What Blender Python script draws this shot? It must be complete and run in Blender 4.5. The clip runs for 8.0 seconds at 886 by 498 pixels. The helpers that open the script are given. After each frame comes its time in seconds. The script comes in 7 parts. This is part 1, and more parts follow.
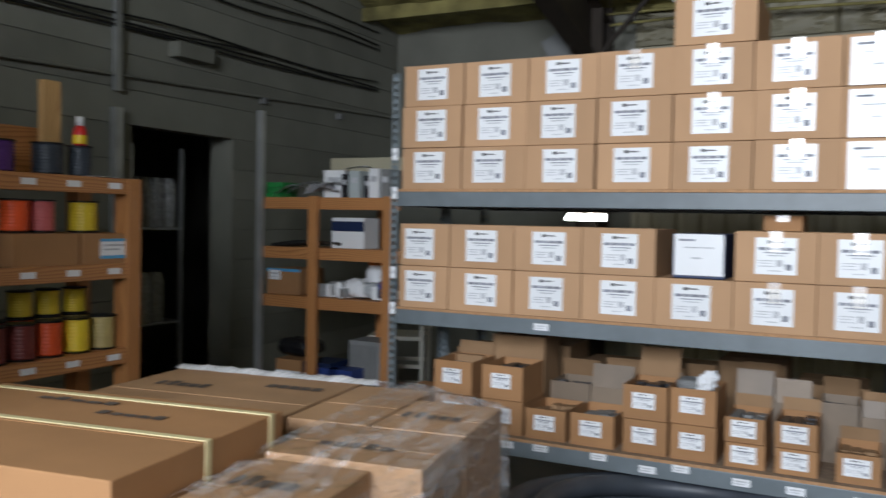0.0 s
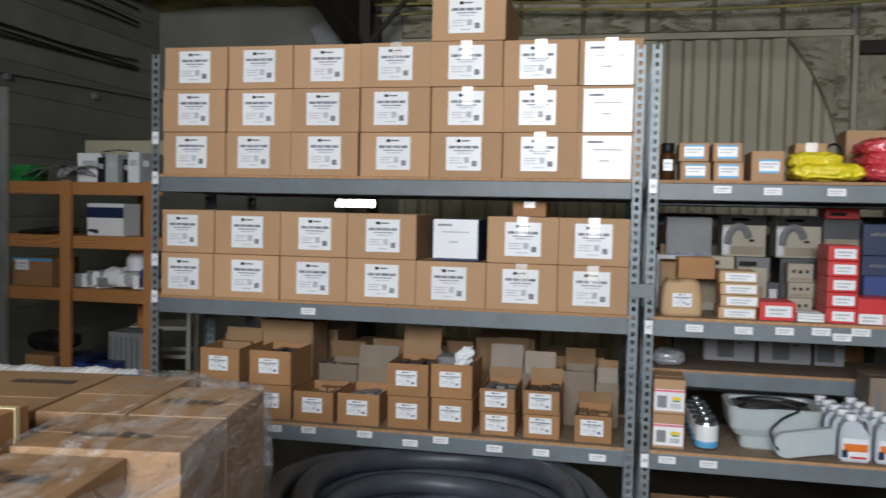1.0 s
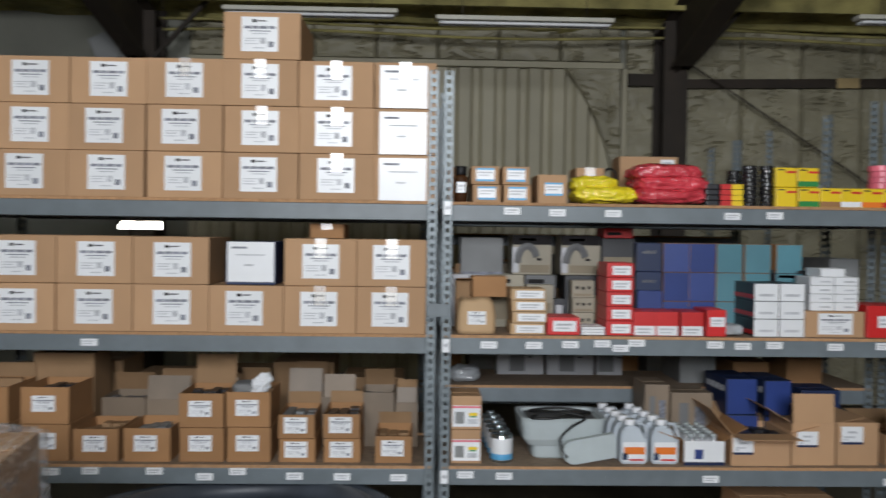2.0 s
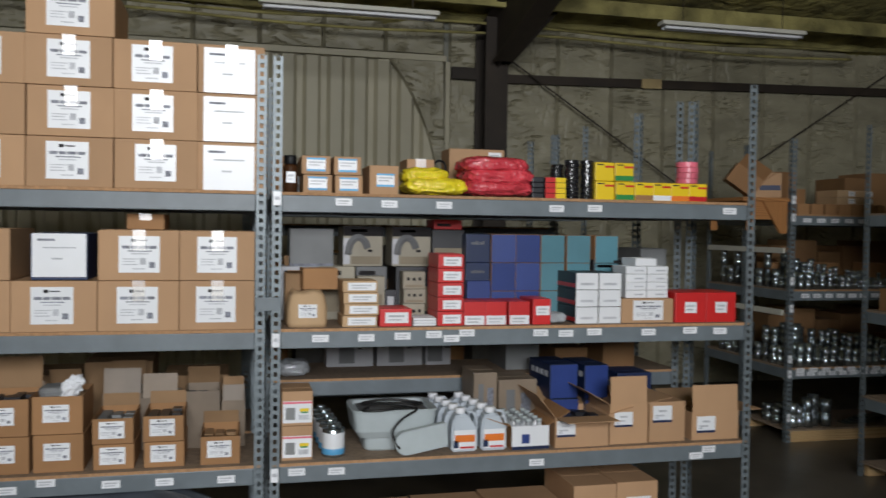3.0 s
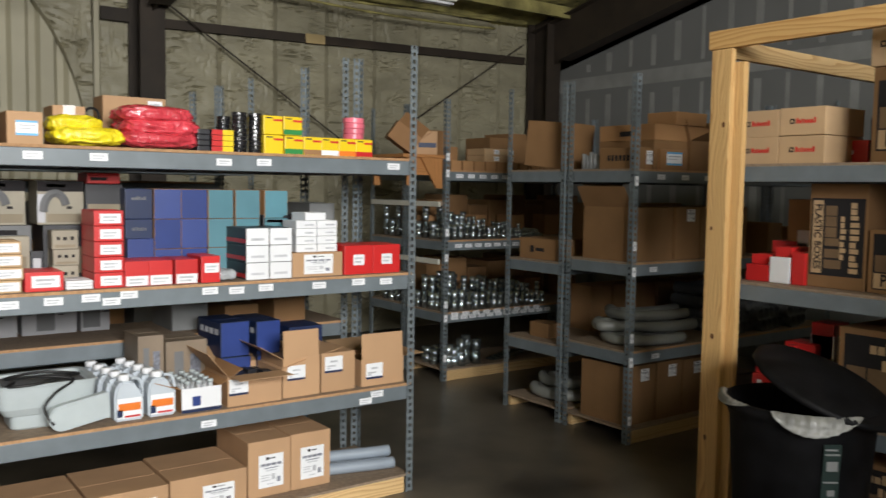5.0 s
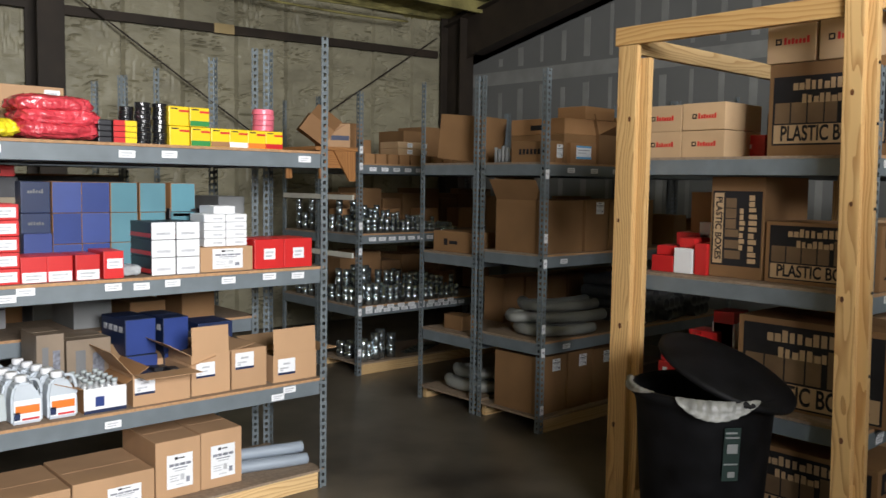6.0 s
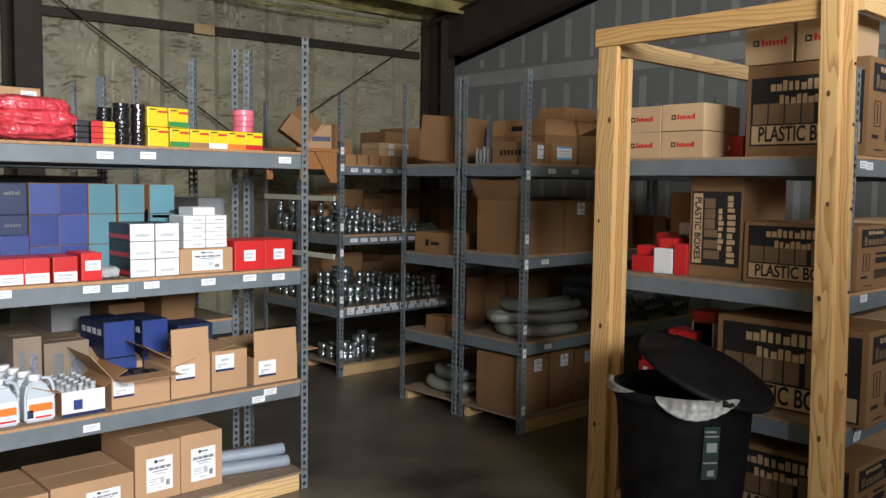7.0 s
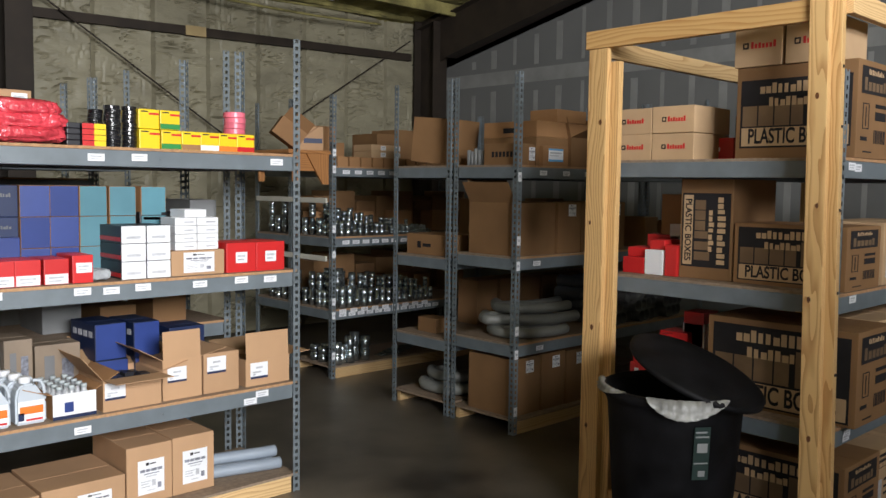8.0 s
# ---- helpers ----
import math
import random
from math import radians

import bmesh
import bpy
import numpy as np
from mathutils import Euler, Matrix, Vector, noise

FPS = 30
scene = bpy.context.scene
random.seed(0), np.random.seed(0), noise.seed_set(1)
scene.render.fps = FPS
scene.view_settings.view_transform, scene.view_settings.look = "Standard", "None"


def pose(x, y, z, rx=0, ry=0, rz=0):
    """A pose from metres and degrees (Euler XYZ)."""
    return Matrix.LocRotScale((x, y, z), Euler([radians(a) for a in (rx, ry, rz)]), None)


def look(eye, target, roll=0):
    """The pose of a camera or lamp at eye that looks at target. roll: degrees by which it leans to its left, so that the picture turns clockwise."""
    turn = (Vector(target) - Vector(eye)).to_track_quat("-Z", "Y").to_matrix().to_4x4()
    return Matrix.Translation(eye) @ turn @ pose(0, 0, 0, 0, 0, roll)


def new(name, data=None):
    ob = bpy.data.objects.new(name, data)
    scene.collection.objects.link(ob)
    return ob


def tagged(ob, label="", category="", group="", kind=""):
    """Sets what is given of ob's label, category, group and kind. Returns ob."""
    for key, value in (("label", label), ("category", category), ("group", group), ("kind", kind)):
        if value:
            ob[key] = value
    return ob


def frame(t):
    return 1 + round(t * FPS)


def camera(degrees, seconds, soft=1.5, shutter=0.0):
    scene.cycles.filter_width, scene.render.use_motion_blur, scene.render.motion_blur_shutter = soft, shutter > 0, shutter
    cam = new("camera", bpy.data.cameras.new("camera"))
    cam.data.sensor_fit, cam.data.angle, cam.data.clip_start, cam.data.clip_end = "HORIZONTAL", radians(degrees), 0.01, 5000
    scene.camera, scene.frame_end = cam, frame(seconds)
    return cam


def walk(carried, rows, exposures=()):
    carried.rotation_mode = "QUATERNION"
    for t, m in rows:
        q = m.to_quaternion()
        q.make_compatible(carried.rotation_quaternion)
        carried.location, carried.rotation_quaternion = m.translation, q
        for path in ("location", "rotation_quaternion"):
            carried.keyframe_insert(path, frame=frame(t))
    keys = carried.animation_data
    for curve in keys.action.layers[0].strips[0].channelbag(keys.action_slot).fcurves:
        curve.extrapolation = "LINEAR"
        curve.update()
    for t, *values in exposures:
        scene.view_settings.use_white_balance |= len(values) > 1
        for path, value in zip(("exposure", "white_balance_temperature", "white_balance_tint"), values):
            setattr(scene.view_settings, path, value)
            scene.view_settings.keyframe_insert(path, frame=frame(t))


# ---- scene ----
# camera: turns on the spot from left to right, at eye height
cam = camera(55.02, 8.0, soft=1.5, shutter=0.5)
PATH = [
    (0.0, pose(-0.023, 0.005, 1.677, 88.09, -1.16, 27.13)),
    (0.5, pose(0.023, -0.032, 1.679, 87.78, -1.44, 18.42)),
    (1.0, pose(0.052, -0.069, 1.675, 87.49, -1.18, 12.08)),
    (1.5, pose(0.069, -0.091, 1.678, 88.04, -1.13, 6.75)),
    (2.0, pose(0.036, -0.052, 1.681, 89.09, -0.77, -1.68)),
    (3.5, pose(-0.028, 0.010, 1.691, 87.88, -0.91, -19.00)),
    (4.0, pose(-0.038, 0.019, 1.685, 87.13, -0.74, -25.28)),
    (4.5, pose(-0.036, 0.048, 1.683, 86.38, -0.82, -31.44)),
    (5.0, pose(-0.027, 0.044, 1.684, 85.89, -0.88, -36.12)),
    (6.5, pose(-0.006, 0.037, 1.679, 85.60, -0.85, -42.83)),
    (7.0, pose(-0.004, 0.033, 1.680, 85.64, -0.82, -42.97)),
    (7.5, pose(-0.002, 0.029, 1.684, 85.67, -0.74, -43.19)),
    (8.0, pose(-0.007, 0.024, 1.681, 85.76, -0.78, -43.48)),
]
walk(cam, PATH, exposures=[(0.0, 0.14, 6150, 10), (0.5, -0.05, 6350, 10), (1.5, -0.06, 6500, 10), (2.2, -0.18, 6500, 10), (3.5, -0.11, 6650, 10), (4.0, 0.14, 6750, 10), (4.5, 0.44, 7000, 10), (5.2, 0.68, 7000, 10), (6.5, 0.84, 6700, 12), (8.0, 0.84, 6700, 12)])

# ---- light: a wide open loading door behind the camera ----
world = bpy.data.worlds.new("world")
scene.world = world
world.use_nodes = True
sky = world.node_tree.nodes.new("ShaderNodeTexSky")
sky.sky_type, sky.sun_disc = "NISHITA", False
sky.sun_elevation, sky.sun_rotation = radians(50), radians(-20)
world.node_tree.links.new(sky.outputs[0], world.node_tree.nodes["Background"].inputs[0])
world.node_tree.nodes["Background"].inputs[1].default_value = 0.08
sun = new("sun", bpy.data.lights.new("sun", "SUN"))
sun.data.energy, sun.data.angle, sun.data.color = 2.5, radians(0.5), (1.0, 0.95, 0.88)
sun.matrix_world = look((0, 0, 20), (2.2, -6, 12.4))
door_light = new("door_light", bpy.data.lights.new("door_light", "AREA"))
door_light.data.shape, door_light.data.size, door_light.data.size_y = "RECTANGLE", 3.2, 1.9
door_light.data.energy, door_light.data.color = 600.0, (0.92, 0.955, 1.0)
door_light.matrix_world = look((0.0, -4.1, 3.3), (0.0, 2.0, 2.3))

# ---- materials ----


def mk(name, col, rough=0.6, metal=0.0, var=0.15, scale=6.0, bump=0.08, fine=90.0, rnd=0.12, stretch=(1, 1, 1), coat=0.0, spec=0.5, dist=0.004):
    m = bpy.data.materials.new(name)
    m.use_nodes = True
    nt = m.node_tree
    b = nt.nodes["Principled BSDF"]
    b.inputs["Roughness"].default_value, b.inputs["Metallic"].default_value = rough, metal
    b.inputs["Coat Weight"].default_value = coat
    b.inputs["Specular IOR Level"].default_value = spec
    tc, mp = nt.nodes.new("ShaderNodeTexCoord"), nt.nodes.new("ShaderNodeMapping")
    mp.inputs["Scale"].default_value = stretch
    nt.links.new(tc.outputs["Object"], mp.inputs["Vector"])
    info = nt.nodes.new("ShaderNodeObjectInfo")
    add = nt.nodes.new("ShaderNodeVectorMath")
    add.operation = "ADD"
    nt.links.new(mp.outputs[0], add.inputs[0])
    nt.links.new(info.outputs["Random"], add.inputs[1])
    n1, n2 = nt.nodes.new("ShaderNodeTexNoise"), nt.nodes.new("ShaderNodeTexNoise")
    n1.inputs["Scale"].default_value, n1.inputs["Detail"].default_value = scale, 6
    n2.inputs["Scale"].default_value, n2.inputs["Detail"].default_value = fine, 3
    nt.links.new(add.outputs[0], n1.inputs["Vector"])
    nt.links.new(add.outputs[0], n2.inputs["Vector"])
    r = nt.nodes.new("ShaderNodeValToRGB")
    r.color_ramp.elements[0].position, r.color_ramp.elements[1].position = 0.3, 0.7
    r.color_ramp.elements[0].color = (*[max(0.0, v * (1 - var)) for v in col], 1)
    r.color_ramp.elements[1].color = (*[min(1.0, v * (1 + var)) for v in col], 1)
    nt.links.new(n1.outputs["Fac"], r.inputs["Fac"])
    hs = nt.nodes.new("ShaderNodeHueSaturation")
    mr = nt.nodes.new("ShaderNodeMapRange")
    mr.inputs["To Min"].default_value, mr.inputs["To Max"].default_value = 1 - rnd, 1 + rnd
    nt.links.new(info.outputs["Random"], mr.inputs["Value"])
    nt.links.new(mr.outputs[0], hs.inputs["Value"])
    nt.links.new(r.outputs[0], hs.inputs["Color"])
    nt.links.new(hs.outputs[0], b.inputs["Base Color"])
    bp = nt.nodes.new("ShaderNodeBump")
    bp.inputs["Strength"].default_value, bp.inputs["Distance"].default_value = bump, dist
    nt.links.new(n2.outputs["Fac"], bp.inputs["Height"])
    nt.links.new(bp.outputs[0], b.inputs["Normal"])
    return m


def wood(name, dark, light, rough=0.6, pitch=0.014, axis=2):
    """Sawn wood: wandering growth rings along the given axis, with darker late-wood lines and broad tone changes."""
    m = mk(name, light, rough, var=0.10, scale=3.0, bump=0.12, fine=60, rnd=0.05)
    nt = m.node_tree
    mp = [n for n in nt.nodes if n.type == "MAPPING"][0]
    st = [1.0, 1.0, 1.0]
    st[axis] = 0.16
    mp.inputs["Scale"].default_value = st
    base = [n for n in nt.nodes if n.type == "VALTORGB"][0]
    src = [n for n in nt.nodes if n.type == "VECT_MATH"][0]
    wv = nt.nodes.new("ShaderNodeTexWave")
    wv.wave_type, wv.rings_direction, wv.wave_profile = "RINGS", "XYZ"[axis], "SAW"
    wv.inputs["Scale"].default_value = 0.314 / pitch
    wv.inputs["Distortion"].default_value, wv.inputs["Detail"].default_value = 30.0, 2.0
    wv.inputs["Detail Scale"].default_value, wv.inputs["Detail Roughness"].default_value = 0.28, 0.45
    nt.links.new(src.outputs[0], wv.inputs["Vector"])
    rp = nt.nodes.new("ShaderNodeMapRange")
    rp.inputs["From Min"].default_value, rp.inputs["From Max"].default_value = 0.45, 1.0
    rp.inputs["To Min"].default_value, rp.inputs["To Max"].default_value = 0.0, 0.7
    nt.links.new(wv.outputs["Fac"], rp.inputs["Value"])
    mx = nt.nodes.new("ShaderNodeMix")
    mx.data_type = "RGBA"
    for sock in mx.inputs:
        if sock.type == "RGBA" and sock.name == "B":
            sock.default_value = (*dark, 1)
    nt.links.new(rp.outputs[0], mx.inputs[0])
    nt.links.new(base.outputs[0], [k for k in mx.inputs if k.type == "RGBA" and k.name == "A"][0])
    hs = [n for n in nt.nodes if n.type == "HUE_SAT"][0]
    nt.links.new([k for k in mx.outputs if k.type == "RGBA"][0], hs.inputs["Color"])
    return m


CARD = mk("cardboard", (0.47, 0.285, 0.158), 0.75, var=0.06, scale=5, bump=0.10, fine=140, rnd=0.07, stretch=(1, 1, 0.5), spec=0.3)
CARD_B = mk("brown_cardboard", (0.36, 0.19, 0.085), 0.75, var=0.10, scale=4, bump=0.10, fine=120, rnd=0.10, spec=0.3)
CARD_P = mk("film_wrapped_cardboard", (0.40, 0.24, 0.13), 0.6, var=0.14, scale=3, bump=0.2, fine=30, rnd=0.06, spec=0.4)
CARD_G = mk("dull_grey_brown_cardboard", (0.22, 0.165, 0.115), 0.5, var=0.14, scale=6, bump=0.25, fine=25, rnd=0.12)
CARD_IN = mk("cardboard_inside", (0.30, 0.185, 0.10), 0.85, var=0.10, rnd=0.1, spec=0.2)
# brown darkened to stand in for shade on the far and deep racks
CARD_SHADE = mk("shade_dark_cardboard", (0.25, 0.135, 0.06), 0.75, var=0.10, scale=4, bump=0.10, fine=120, rnd=0.10, spec=0.3)
CARD_L = mk("pale_cardboard", (0.52, 0.35, 0.20), 0.75, var=0.06, rnd=0.05, spec=0.3)
PAPER = mk("label_paper", (0.80, 0.81, 0.83), 0.30, var=0.03, rnd=0.03, bump=0.03)
PAPER_D = mk("grey_print", (0.50, 0.51, 0.54), 0.6, var=0.2, scale=70, rnd=0.1)
INK = mk("black_print", (0.022, 0.020, 0.021), 0.8, var=0.2, rnd=0.0, spec=0.2)
RACK = mk("grey_rack_paint", (0.146, 0.172, 0.188), 0.42, var=0.12, scale=9, bump=0.05, rnd=0.05)
POST = mk("galvanised_post", (0.175, 0.205, 0.22), 0.42, metal=0.2, var=0.18, scale=14, bump=0.05, rnd=0.05)
DECK = mk("dusty_particle_board", (0.27, 0.195, 0.135), 0.8, var=0.2, scale=40, bump=0.2, rnd=0.06)
DECK_E = mk("particle_board_edge", (0.42, 0.235, 0.115), 0.8, var=0.2, scale=60, bump=0.25, rnd=0.08)
CREAM = mk("cream_printed_carton", (0.33, 0.295, 0.225), 0.6, var=0.10, rnd=0.10)
PALE = mk("pale_glossy_carton", (0.42, 0.42, 0.44), 0.4, var=0.08, rnd=0.05)
PINE = wood("pine_lumber", (0.34, 0.145, 0.036), (0.68, 0.435, 0.185), 0.55, pitch=0.011)
PINE_Y = wood("pine_lumber_rail", (0.37, 0.155, 0.038), (0.60, 0.365, 0.140), 0.55, axis=1)
PINE_X = wood("pine_lumber_beam", (0.40, 0.20, 0.065), (0.66, 0.45, 0.22), 0.55, axis=0)
KNOT = mk("pine_knot", (0.12, 0.045, 0.015), 0.6, var=0.3, scale=30)
LETTER = mk("tan_outline_print", (0.17, 0.105, 0.055), 0.75, var=0.2)
INK2 = mk("grey_black_print", (0.20, 0.21, 0.25), 0.6, var=0.5, scale=60, rnd=0.2)
MIDG = mk("mid_grey_carton", (0.15, 0.152, 0.155), 0.6, var=0.15, rnd=0.1)
OLDW = wood("orange_wood", (0.24, 0.088, 0.025), (0.50, 0.225, 0.078), 0.5)
OLDW_X = wood("orange_wood_board", (0.24, 0.088, 0.025), (0.50, 0.225, 0.078), 0.5, axis=0)
OLDW_Y = wood("orange_wood_fascia", (0.24, 0.088, 0.025), (0.50, 0.225, 0.078), 0.5, axis=1)
BLACKPL = mk("black_plastic", (0.006, 0.006, 0.007), 0.5, var=0.3, scale=5, bump=0.05, spec=0.3)
HOSE = mk("black_pipe", (0.055, 0.064, 0.080), 0.46, var=0.3, bump=0.04)
PVC = mk("grey_conduit", (0.22, 0.225, 0.21), 0.42, var=0.1, bump=0.03, rnd=0.15)
PVCB = mk("blue_grey_conduit", (0.30, 0.35, 0.41), 0.4, var=0.06, bump=0.03, rnd=0.08)
CHROME = mk("zinc_plated_steel", (0.46, 0.52, 0.54), 0.22, metal=0.92, var=0.15, bump=0.02, rnd=0.2)
RED = mk("red_carton", (0.58, 0.022, 0.022), 0.4, var=0.06, rnd=0.08)
BLUE = mk("dark_blue_carton", (0.023, 0.050, 0.215), 0.45, var=0.10, rnd=0.12)
NAVY = mk("navy_carton", (0.009, 0.021, 0.07), 0.45, var=0.12, rnd=0.1)
TEAL = mk("teal_carton", (0.09, 0.24, 0.29), 0.5, var=0.08, rnd=0.10)
YEL = mk("yellow_carton", (0.80, 0.56, 0.015), 0.4, var=0.04, rnd=0.04)
GREEN = mk("green_print", (0.02, 0.22, 0.05), 0.45, var=0.05)
SKY = mk("light_blue_print", (0.10, 0.38, 0.66), 0.45, var=0.05)
ORANGE = mk("orange_print", (0.75, 0.18, 0.02), 0.45, var=0.05)
WHITEC = mk("white_carton", (0.78, 0.79, 0.81), 0.5, var=0.03, rnd=0.04)
BLACKC = mk("black_carton", (0.018, 0.018, 0.022), 0.4, var=0.2)
GREYPL = mk("grey_plastic", (0.44, 0.49, 0.50), 0.45, var=0.06, scale=10, rnd=0.05)
JUG = mk("pale_jug_plastic", (0.52, 0.57, 0.62), 0.35, var=0.05, rnd=0.05)
TAN = mk("printed_tan_carton", (0.24, 0.195, 0.13), 0.65, var=0.12, rnd=0.12)
GREYC = mk("grey_carton", (0.21, 0.215, 0.215), 0.6, var=0.1, rnd=0.12)
PINK = mk("pink_tape", (0.75, 0.16, 0.22), 0.35, var=0.06)
YBAG = mk("yellow_bag_film", (0.82, 0.66, 0.03), 0.2, var=0.10, scale=14, bump=1.0, fine=22, coat=0.4, dist=0.03)
RBAG = mk("red_bag_film", (0.62, 0.055, 0.075), 0.22, var=0.12, scale=14, bump=1.0, fine=22, coat=0.6, dist=0.03)
WALLD = mk("dark_painted_block", (0.215, 0.215, 0.180), 0.75, var=0.15, scale=1.6, bump=0.2, fine=50, rnd=0.08)
# kept dark so the unseen walls bounce little light back
WALLN = mk("low_bounce_dark_wall", (0.055, 0.052, 0.045), 0.8, var=0.2, scale=2, bump=0.1)
FOAM = mk("foil_faced_insulation", (0.31, 0.283, 0.195), 0.5, var=0.16, scale=2.2, bump=0.5, fine=9, rnd=0.07, stretch=(1, 1, 2.5), dist=0.02)
SPRAY = mk("yellow_spray_foam", (0.27, 0.235, 0.085), 0.85, var=0.65, scale=2.6, bump=1.0, fine=8, rnd=0.05, dist=0.05)
CORR = mk("ribbed_wall_sheet", (0.42, 0.385, 0.275), 0.55, var=0.10, scale=1.5, bump=0.1, rnd=0.03)
RUST = mk("primer_red_steel", (0.028, 0.019, 0.012), 0.7, var=0.3, scale=4, bump=0.15)
GYP = mk("grey_drywall", (0.155, 0.157, 0.152), 0.85, var=0.06, scale=2, bump=0.05, rnd=0.02)
MUD = mk("joint_compound", (0.245, 0.247, 0.235), 0.85, var=0.12, scale=5, bump=0.06, rnd=0.05)
FLOOR = mk("worn_concrete", (0.088, 0.074, 0.057), 0.34, var=0.60, scale=1.7, bump=0.08, fine=35, rnd=0)
FRAMEW = mk("cream_paint", (0.62, 0.60, 0.52), 0.5, var=0.06)
GALV = mk("bright_galvanised", (0.55, 0.57, 0.58), 0.35, metal=0.7, var=0.15, rnd=0.05)
STRAP = mk("yellow_strap", (0.68, 0.60, 0.34), 0.4, var=0.05)
RUBBER = mk("black_cable", (0.012, 0.012, 0.012), 0.5, var=0.2)
TAPEB = mk("glossy_black_tape", (0.012, 0.012, 0.014), 0.14, var=0.2, bump=0.25, fine=60, coat=0.6)
STENCIL = mk("faded_stencil_ink", (0.11, 0.085, 0.07), 0.7, var=0.3, scale=40)
RUG = mk("dark_red_fabric", (0.10, 0.015, 0.012), 0.9, var=0.2)


def film_material(name, streak, low, high):
    """Thin clear plastic: gloss on wrinkles and faint milky streaks."""
    m = bpy.data.materials.new(name)
    m.use_nodes = True
    nt = m.node_tree
    out = nt.nodes["Material Output"]
    tr, gl, mx = nt.nodes.new("ShaderNodeBsdfTransparent"), nt.nodes.new("ShaderNodeBsdfGlossy"), nt.nodes.new("ShaderNodeMixShader")
    gl.inputs["Roughness"].default_value = 0.16
    gl.inputs["Color"].default_value = (0.9, 0.9, 0.9, 1)
    tr.inputs["Color"].default_value = (0.97, 0.97, 0.97, 1)
    tc, mp, nz, bp, rp = [nt.nodes.new(k) for k in ("ShaderNodeTexCoord", "ShaderNodeMapping", "ShaderNodeTexNoise", "ShaderNodeBump", "ShaderNodeMapRange")]
    mp.inputs["Scale"].default_value = (5, 5, 16)
    nz.inputs["Scale"].default_value, nz.inputs["Detail"].default_value, nz.inputs["Distortion"].default_value = 1.6, 7, 2.6
    nt.links.new(tc.outputs["Object"], mp.inputs[0])
    nt.links.new(mp.outputs[0], nz.inputs["Vector"])
    bp.inputs["Strength"].default_value, bp.inputs["Distance"].default_value = 1.0, 0.03
    nt.links.new(nz.outputs["Fac"], bp.inputs["Height"])
    nt.links.new(bp.outputs[0], gl.inputs["Normal"])
    rp.inputs["From Min"].default_value, rp.inputs["From Max"].default_value = 0.45, 0.78
    rp.inputs["To Min"].default_value, rp.inputs["To Max"].default_value = 0.03, 0.62
    nt.links.new(nz.outputs["Fac"], rp.inputs["Value"])
    nt.links.new(rp.outputs[0], mx.inputs["Fac"])
    nt.links.new(tr.outputs[0], mx.inputs[1])
    nt.links.new(gl.outputs[0], mx.inputs[2])
    # stretched, milky streaks
    df, mx2, mp2, n2, r2 = [nt.nodes.new(k) for k in ("ShaderNodeBsdfDiffuse", "ShaderNodeMixShader", "ShaderNodeMapping", "ShaderNodeTexNoise", "ShaderNodeMapRange")]
    df.inputs["Color"].default_value = (0.78, 0.79, 0.82, 1)
    mp2.inputs["Scale"].default_value = streak
    mp2.inputs["Rotation"].default_value = (0.35, 0.2, 0.3)
    n2.inputs["Scale"].default_value, n2.inputs["Detail"].default_value, n2.inputs["Distortion"].default_value = 1.0, 8, 1.2
    r2.inputs["From Min"].default_value, r2.inputs["From Max"].default_value = 0.47, 0.74
    r2.inputs["To Min"].default_value, r2.inputs["To Max"].default_value = low, high
    nt.links.new(tc.outputs["Object"], mp2.inputs[0])
    nt.links.new(mp2.outputs[0], n2.inputs["Vector"])
    nt.links.new(n2.outputs["Fac"], r2.inputs["Value"])
    nt.links.new(bp.outputs[0], df.inputs["Normal"])
    nt.links.new(r2.outputs[0], mx2.inputs["Fac"])
    nt.links.new(mx.outputs[0], mx2.inputs[1])
    nt.links.new(df.outputs[0], mx2.inputs[2])
    nt.links.new(mx2.outputs[0], out.inputs["Surface"])
    return m


FILM = film_material("stretch_film", (3, 3, 11), 0.05, 0.62)
# milky streaks of the top film, also standing in for its glints
FILM_TOP = film_material("stretch_film_top", (14, 3.5, 3), 0.0, 0.42)
TAPE = bpy.data.materials.new("clear_tape")
TAPE.use_nodes = True
tn = TAPE.node_tree
t_cl, t_gl, t_mx = tn.nodes.new("ShaderNodeBsdfTransparent"), tn.nodes.new("ShaderNodeBsdfGlossy"), tn.nodes.new("ShaderNodeMixShader")
t_cl.inputs["Color"].default_value = (0.97, 0.95, 0.92, 1)
t_gl.inputs["Roughness"].default_value = 0.32
t_mx.inputs["Fac"].default_value = 0.20
tn.links.new(t_cl.outputs[0], t_mx.inputs[1])
tn.links.new(t_gl.outputs[0], t_mx.inputs[2])
tn.links.new(t_mx.outputs[0], tn.nodes["Material Output"].inputs["Surface"])


def glow(name, col, strength):
    m = bpy.data.materials.new(name)
    m.use_nodes = True
    b = m.node_tree.nodes["Principled BSDF"]
    b.inputs["Emission Color"].default_value, b.inputs["Emission Strength"].default_value = (*col, 1), strength
    return m


LIT = glow("lit_tube", (1.0, 0.98, 0.92), 6.0)

# ---- mesh helpers ----


def bx(bm, x0, x1, y0, y1, z0, z1, rot=None):
    m = Matrix.Translation(((x0 + x1) / 2, (y0 + y1) / 2, (z0 + z1) / 2))
    if rot:
        m = m @ rot
    return bmesh.ops.create_cube(bm, size=1, matrix=m @ Matrix.Diagonal((x1 - x0, y1 - y0, z1 - z0, 1)))["verts"]


